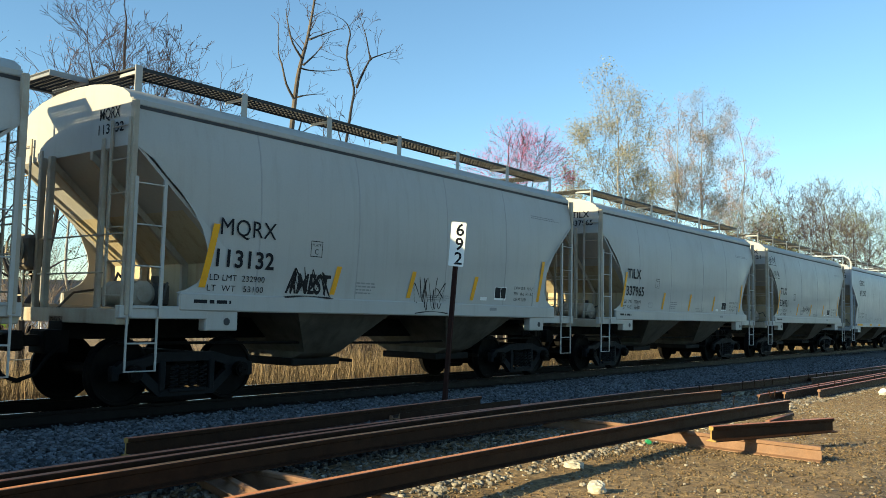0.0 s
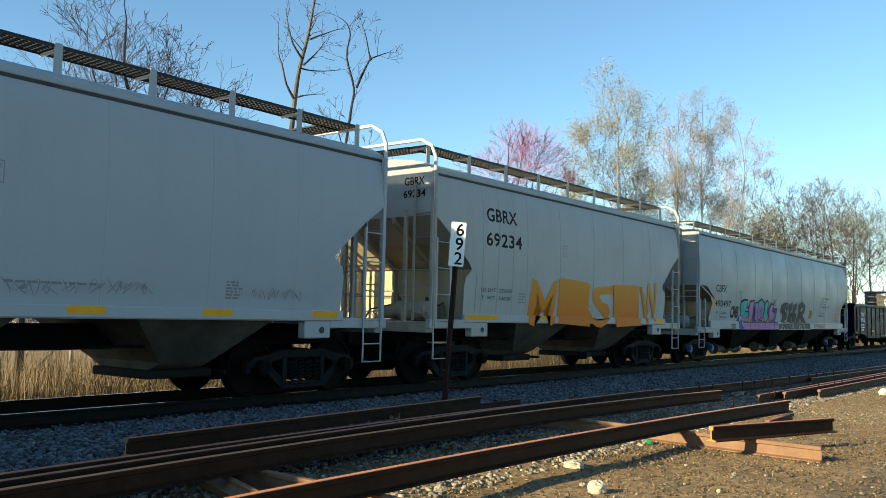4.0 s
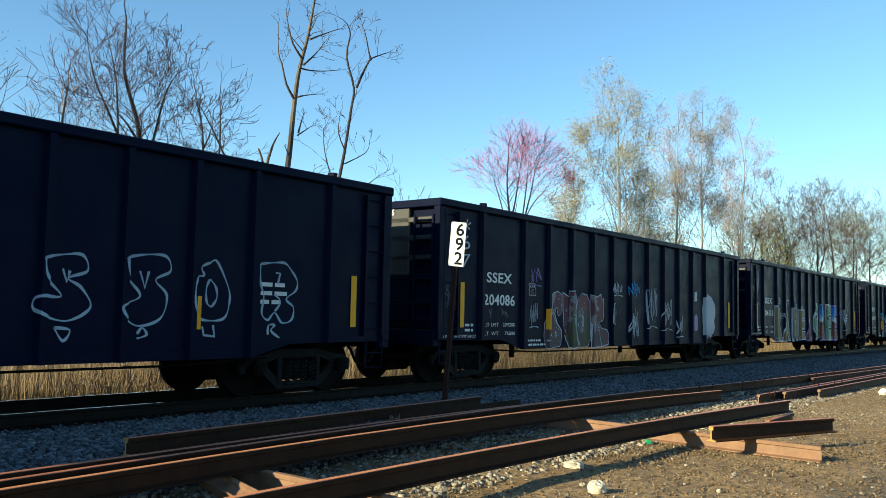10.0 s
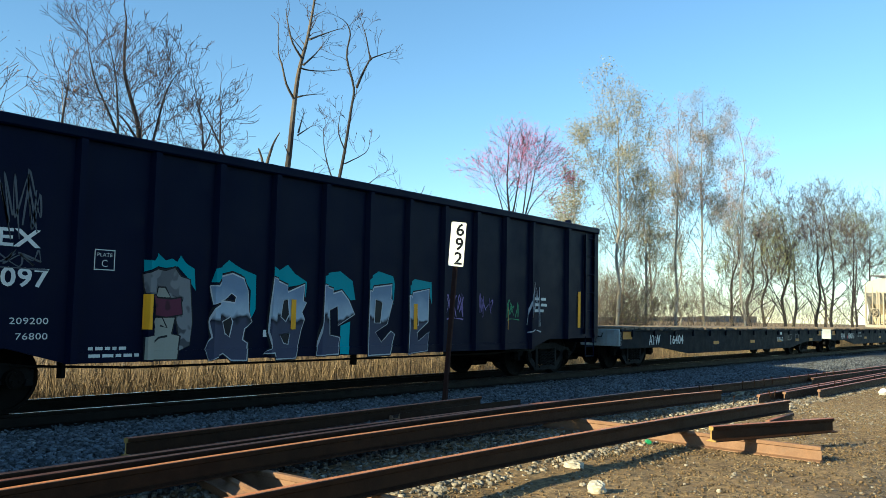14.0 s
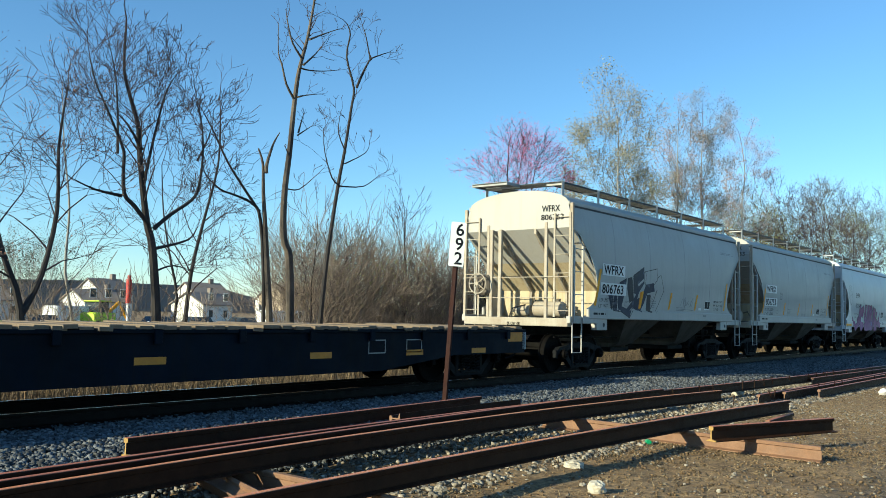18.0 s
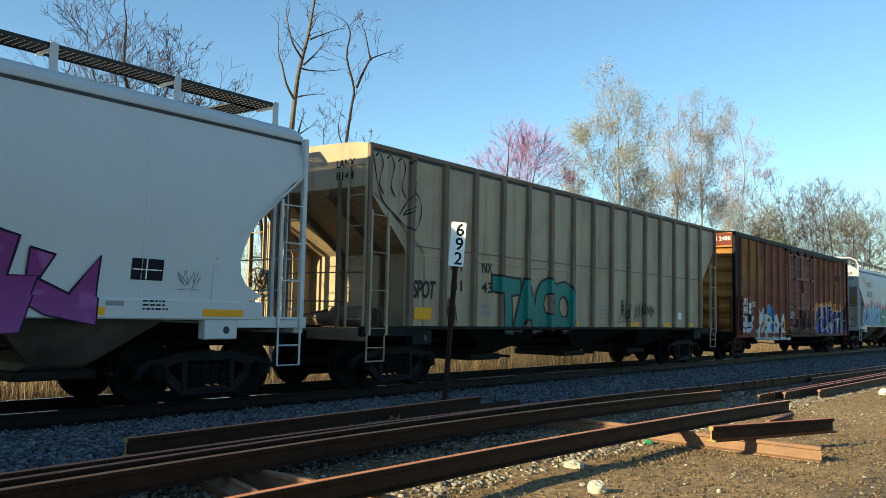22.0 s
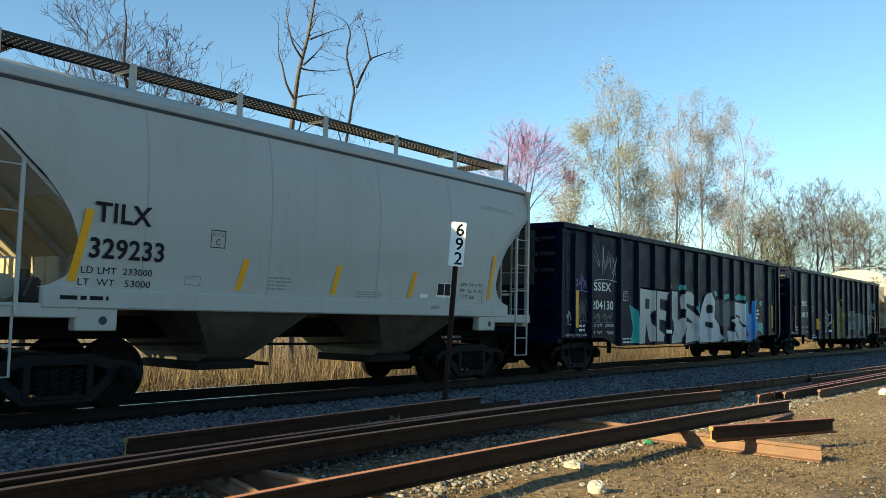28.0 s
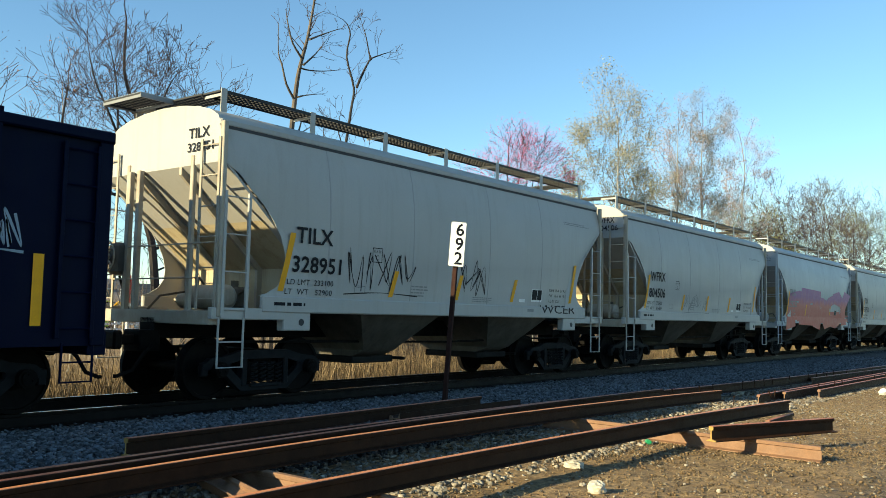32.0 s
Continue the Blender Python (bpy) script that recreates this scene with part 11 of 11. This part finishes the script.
piece(G22, T22, [(5.08, 2.16), (6.05, 2.15), (6, 1.87), (5.51, 1.88), (5.52, 1.65), (5.95, 1.58), (5.9, 1.29), (5.47, 1.33), (5.48, 1.05), (5.85, 0.93), (5.73, 0.69), (5.08, 0.73)], "p_silver", "p_black", 0.075, 0.0095, "huge sprayed block letter with a black edge")
patch(G22, T22, [(3.57, 1.71), (3.95, 1.6), (4.09, 1.18), (4.06, 0.69), (3.66, 0.73), (3.8, 1.09)], "p_mint", "turquoise sprayed dab", 0.005)
patch(G22, T22, [(4.54, 1.9), (4.81, 1.89), (4.79, 1.62), (4.52, 1.62)], "p_black", "black letter opening", 0.013)
piece(G22, T22, [(6.17, 2.2), (6.77, 2.19), (6.77, 1.34), (7.21, 1.46), (7.2, 1.22), (7.04, 0.68), (6.22, 0.64), (6.47, 1.04), (6.44, 1.25), (6.17, 1.55), (6.11, 1.81)], "p_silver", "p_black", 0.075, 0.006, "huge sprayed block letter with a black edge")
piece(G22, T22, [(6.89, 2.03), (7.26, 2.23), (7.78, 2.21), (8, 2.11), (7.99, 1.74), (7.7, 1.77), (7.31, 1.84), (7.29, 1.77), (8.03, 1.57), (8.29, 1.37), (8.3, 1.04), (8.18, 0.69), (7.25, 0.63), (7.38, 1.09), (7.31, 1.33), (7.83, 1.25), (7.8, 1.29), (7.26, 1.46), (7.17, 1.65), (6.96, 1.64), (6.88, 1.86)], "p_silver", "p_black", 0.075, 0.009, "huge sprayed block letter with a black edge")
piece(G22, T22, [(9.71, 2), (10.38, 2.06), (10.42, 1.09), (10.53, 1.91), (10.6, 1.99), (11.35, 2.03), (11.41, 1.55), (11.05, 1.43), (11.1, 1.2), (10.8, 1.09), (10.7, 0.66), (10.19, 0.67), (10.35, 0.93), (10.09, 1.25), (9.73, 1.45)], "p_steel", "p_black", 0.075, 0.012, "huge sprayed block letter with a black edge")
piece(G22, T22, [(8.58, 1.81), (8.86, 2.12), (9.2, 2.25), (9.64, 2.1), (9.75, 1.92), (9.67, 1.45), (10.09, 1.2), (10.25, 0.77), (10.12, 0.67), (8.38, 0.64), (8.33, 1.09), (8.37, 1.42)], "p_white", "p_black", 0.075, 0.015, "huge sprayed block letter with a black edge")
piece(G22, T22, [(12.48, 2.03), (12.86, 2.05), (12.92, 1.65), (13.17, 1.6), (13.25, 2.07), (13.77, 2.13), (13.63, 1.51), (13.9, 1.29), (13.81, 0.84), (13.01, 0.63), (12.49, 0.67), (12.86, 0.88), (12.56, 1.16)], "p_skyblue", "p_black", 0.075, 0.018, "huge sprayed block letter with a black edge")
piece(G22, T22, [(11.52, 2.01), (12.44, 1.97), (12.55, 1.52), (12.52, 1.16), (12.44, 0.68), (10.78, 0.66), (10.8, 1.04), (11.48, 0.98), (11.14, 1.37), (11.54, 1.52)], "p_white", "p_black", 0.075, 0.021, "huge sprayed block letter with a black edge")
patch(G22, T22, [(8.94, 1.78), (9.13, 1.85), (9.37, 1.75), (9.36, 1.62), (9.08, 1.55), (8.92, 1.63)], "p_black", "black letter opening", 0.026)
patch(G22, T22, [(8.84, 1.31), (9.36, 1.27), (9.35, 1.09), (8.85, 1.16)], "p_black", "black letter opening", 0.026)
jag(G22, T22, [(11.58, 1.53), (11.98, 1.46), (11.95, 1.34), (12.47, 1.1)], "p_black", 0.09, "black sprayed slash", 0.026)
jag(G22, T22, [(11.05, 1.43), (11.82, 0.77)], "p_black", 0.08, "black sprayed slash", 0.026)
patch(G22, T22, [(6.11, 2.22), (6.12, 2.34), (6.25, 2.38), (6.25, 2.27)], "p_mint", "turquoise sprayed dab", 0.005)
patch(G22, T22, [(6.79, 2.28), (6.92, 2.38), (7.18, 2.36), (7.19, 2.25), (6.88, 2.2)], "p_mint", "turquoise sprayed dab", 0.005)
patch(G22, T22, [(8.1, 1.74), (8.37, 1.97), (8.49, 1.88), (8.31, 1.47), (8.13, 1.6)], "p_mint", "turquoise sprayed dab", 0.005)
patch(G22, T22, [(9.66, 2.28), (9.83, 2.29), (9.98, 2.14), (9.77, 2.1)], "p_mint", "turquoise sprayed dab", 0.005)
patch(G22, T22, [(10.45, 2.18), (11.02, 2.24), (11.06, 2.1), (10.49, 2.01)], "p_mint", "turquoise sprayed dab", 0.005)
patch(G22, T22, [(11.59, 2.16), (11.93, 2.26), (12.48, 2.19), (12.53, 2.07), (11.68, 2.05)], "p_mint", "turquoise sprayed dab", 0.005)
patch(G22, T22, [(14.09, 2.05), (14.37, 2.1), (14.32, 1.89), (14.15, 1.92)], "p_mint", "turquoise sprayed dab", 0.005)
patch(G22, T22, [(13.64, 1.29), (14.45, 1.3), (14.52, 0.83), (14.12, 1.03), (13.7, 0.97)], "p_mint", "turquoise sprayed dab", 0.005)
for i, (x0, x1, z0, z1, c, st) in enumerate(((1.6, 2.8, 2.35, 3.15, "p_chalk", 4), (0.62, 1.28, 2.0, 2.38, "p_lilac", 3), (1.6, 2.6, 1.25, 1.5, "p_dim", 4), (0.1, 0.5, 1.2, 1.5, "p_chalk", 3), (7.2, 7.9, 0.8, 1.0, "p_black", 3), (0.9, 1.3, 1.3, 1.8, "p_dim", 3))):
    scrawl(G22, T22, x0, x1, z0, z1, c, st, 240 + i, 0.028)
patch(G23, T23, [(7.45, 2.31), (7.79, 2.36), (8.04, 2.24), (8.2, 1.96), (8.19, 1.44), (8.26, 1.22), (8.16, 0.66), (7.6, 0.65), (7.44, 1.07), (7.45, 1.77)], "p_moss", "mustard sprayed rounded shape", 0.005)
for pts in (((7.5, 1.78), (7.67, 1.93), (7.96, 1.83), (8.07, 1.58), (7.79, 1.43), (7.56, 1.53)), ((7.75, 2.3), (7.9, 2.09), (8.06, 1.91), (7.87, 1.79)), ((7.5, 1.28), (7.7, 1.43), (7.99, 1.29), (8.14, 1.07), (7.91, 0.92), (7.62, 1.07)), ((7.55, 0.9), (7.8, 0.82), (8.1, 0.85))):
    line(G23, T23, list(pts), "p_black", 0.022, lift=0.008)
for pts in (((7.85, 2.27), (8.25, 2.47), (7.89, 2.44), (8.19, 2.25), (8.04, 2.56), (7.92, 2.24)), ((8.62, 1.56), (8.71, 1.91), (8.8, 1.6), (8.56, 1.71), (9.0, 1.69), (8.68, 1.45), (8.56, 1.29), (8.8, 1.14), (9.0, 1.22), (8.95, 1.46), (8.73, 1.43)), ((8.52, 0.92), (8.59, 1.18), (8.76, 0.92), (8.88, 1.11), (8.79, 0.84))):
    jag(G23, T23, pts, "p_mustard", 0.026, "mustard sprayed outline")
for pts in (((5.32, 1.77), (5.35, 1.88), (5.61, 1.89), (5.42, 1.59), (5.38, 1.4), (5.59, 1.55)), ((5.6, 1.44), (5.73, 1.86), (5.8, 1.41), (5.94, 1.74), (5.98, 1.31)), ((5.91, 1.74), (6.17, 1.7), (5.99, 1.23), (5.43, 1.37), (5.9, 1.18)), ((5.27, 1.13), (5.4, 1.22), (5.36, 0.99), (5.63, 0.97), (5.51, 1.19), (5.7, 1.18), (5.74, 1.27))):
    jag(G23, T23, pts, "p_white", 0.05, "white sprayed tag")
patch(G23, T23, [(9.51, 1.78), (9.89, 1.96), (10.38, 1.92), (10.39, 1.7), (11.12, 1.87), (11.77, 1.87), (13, 1.76), (13.19, 0.66), (9.01, 0.63), (9.5, 1.09)], "p_dullgreen", "dull green and grey sprayed patch", 0.0045)
patch(G23, T23, [(9.63, 1.65), (10.02, 1.72), (10.11, 1.47), (9.72, 1.36)], "p_black", "black sprayed blotch", 0.006)
patch(G23, T23, [(10.73, 1.71), (11.12, 1.73), (11.09, 1.44), (10.69, 1.49)], "p_black", "black sprayed blotch", 0.006)
patch(G23, T23, [(10.67, 1.01), (11.02, 1.04), (11.12, 0.69), (10.77, 0.67)], "p_black", "black sprayed blotch", 0.006)
patch(G23, T23, [(9.97, 1.04), (10.45, 1.09), (10.47, 0.76), (10.06, 0.77)], "p_black", "black sprayed blotch", 0.006)
patch(G23, T23, [(12.42, 1.59), (12.79, 1.63), (12.9, 1.29), (12.49, 1.22)], "p_black", "black sprayed blotch", 0.006)
patch(G23, T23, [(12.04, 1.04), (12.81, 1), (12.92, 0.69), (12, 0.71)], "p_black", "black sprayed blotch", 0.006)
patch(G23, T23, [(11.31, 1.7), (11.63, 1.71), (11.6, 1.21), (11.3, 0.75)], "p_black", "black sprayed blotch", 0.006)
line(G23, T23, [(9.59, 1.73), (10.02, 1.83), (10.28, 1.26), (10.58, 1.2), (10.55, 0.82)], "p_mintline", 0.028, "pale green sprayed line")
line(G23, T23, [(10.68, 1.82), (11.12, 1.78), (11.18, 1.44), (10.79, 1.26)], "p_mintline", 0.028, "pale green sprayed line")
line(G23, T23, [(10.62, 1.04), (11.06, 1.09), (11.16, 0.69)], "p_mintline", 0.028, "pale green sprayed line")
line(G23, T23, [(11.72, 1.81), (11.69, 1.45), (11.94, 1.16), (11.91, 0.68)], "p_mintline", 0.028, "pale green sprayed line")
line(G23, T23, [(12.28, 1.22), (12.91, 1.1), (13.03, 0.66)], "p_mintline", 0.028, "pale green sprayed line")
line(G23, T23, [(9.61, 1.14), (10.45, 1.09)], "p_mintline", 0.028, "pale green sprayed line")
line(G23, T23, [(11.77, 1.84), (12.16, 1.82)], "p_mintline", 0.028, "pale green sprayed line")
jag(G23, T23, [(9.85, 1.93), (10.38, 1.95), (10.43, 1.68), (12.06, 1.88), (12.78, 1.72), (13.12, 1.22)], "p_pinkline", 0.03, "thin pink sprayed line")
jag(G23, T23, [(9.59, 1.78), (9.48, 1.51)], "p_pinkline", 0.03, "thin pink sprayed line")
for i, (x0, x1, z0, z1, c) in enumerate(((8.5, 9.2, 1.55, 1.95, "p_moss"), (8.5, 9.0, 0.85, 1.25, "p_moss"), (4.1, 4.7, 1.0, 1.6, "p_chalk"), (12.4, 12.9, 1.5, 1.85, "p_chalk"), (13.3, 13.9, 1.1, 1.8, "p_chalk"), (14.3, 14.9, 1.5, 1.9, "p_chalk"), (5.2, 5.8, 1.3, 1.7, "p_dim"), (0.3, 0.8, 1.2, 1.6, "p_dim"))):
    scrawl(G23, T23, x0, x1, z0, z1, c, 3, 250 + i, 0.025)
scrawl(H16, S16, 9.15, 9.5, 1.62, 1.85, "faded", 2, 271, 0.014)
scrawl(G23, T23, 14.55, 15.3, 2.0, 2.45, "p_frost", 4, 272, 0.035)
scrawl(H24, S24, 2.5, 4.3, 1.72, 2.4, "p_black", 5, 261, 0.022)
scrawl(H24, S24, 5.5, 6.6, 1.7, 2.4, "p_black", 3, 262, 0.022)
tag(H24, S24, "WCER", 8.6, 10.1, 1.42, 1.6, "p_black", 0.1, 0.0)
scrawl(H25, S25, 3.6, 5.6, 1.6, 2.1, "faded", 4, 263, 0.022)
word(H26, S26, "PERCY", 1.6, 10.6, 1.3, 2.5, [(0.08, "p_redwash", 0.006)], 57, -0.3, 0.0, 0.1, 0.1)
cloud(H26, S26, 1.4, 10.8, 1.36, 1.85, "p_redwash", 58, 0.004, 26, 0.2)


# ---- what moves ----
def motions():
    for root, u in CARS:
        walk(root, [(t, pose(u - V * t, 0, 0)) for t in (0, 4, 8, 12, 16, 20, 24, 28, 32)])
    first = WHEELS[0]
    spin = -math.degrees(V / R_WHEEL) / FPS
    walk(first, [(i / FPS, pose(0, 0, 0, 0, 0, 0) @ Matrix.Rotation(radians(spin * i), 4, "Y")) for i in range(int(SECONDS * FPS) + 1)])
    action, slot = first.animation_data.action, first.animation_data.action_slot
    for w in WHEELS[1:]:
        w.rotation_mode = "QUATERNION"
        keys = w.animation_data_create()
        keys.action = action
        keys.action_slot = slot


motions()
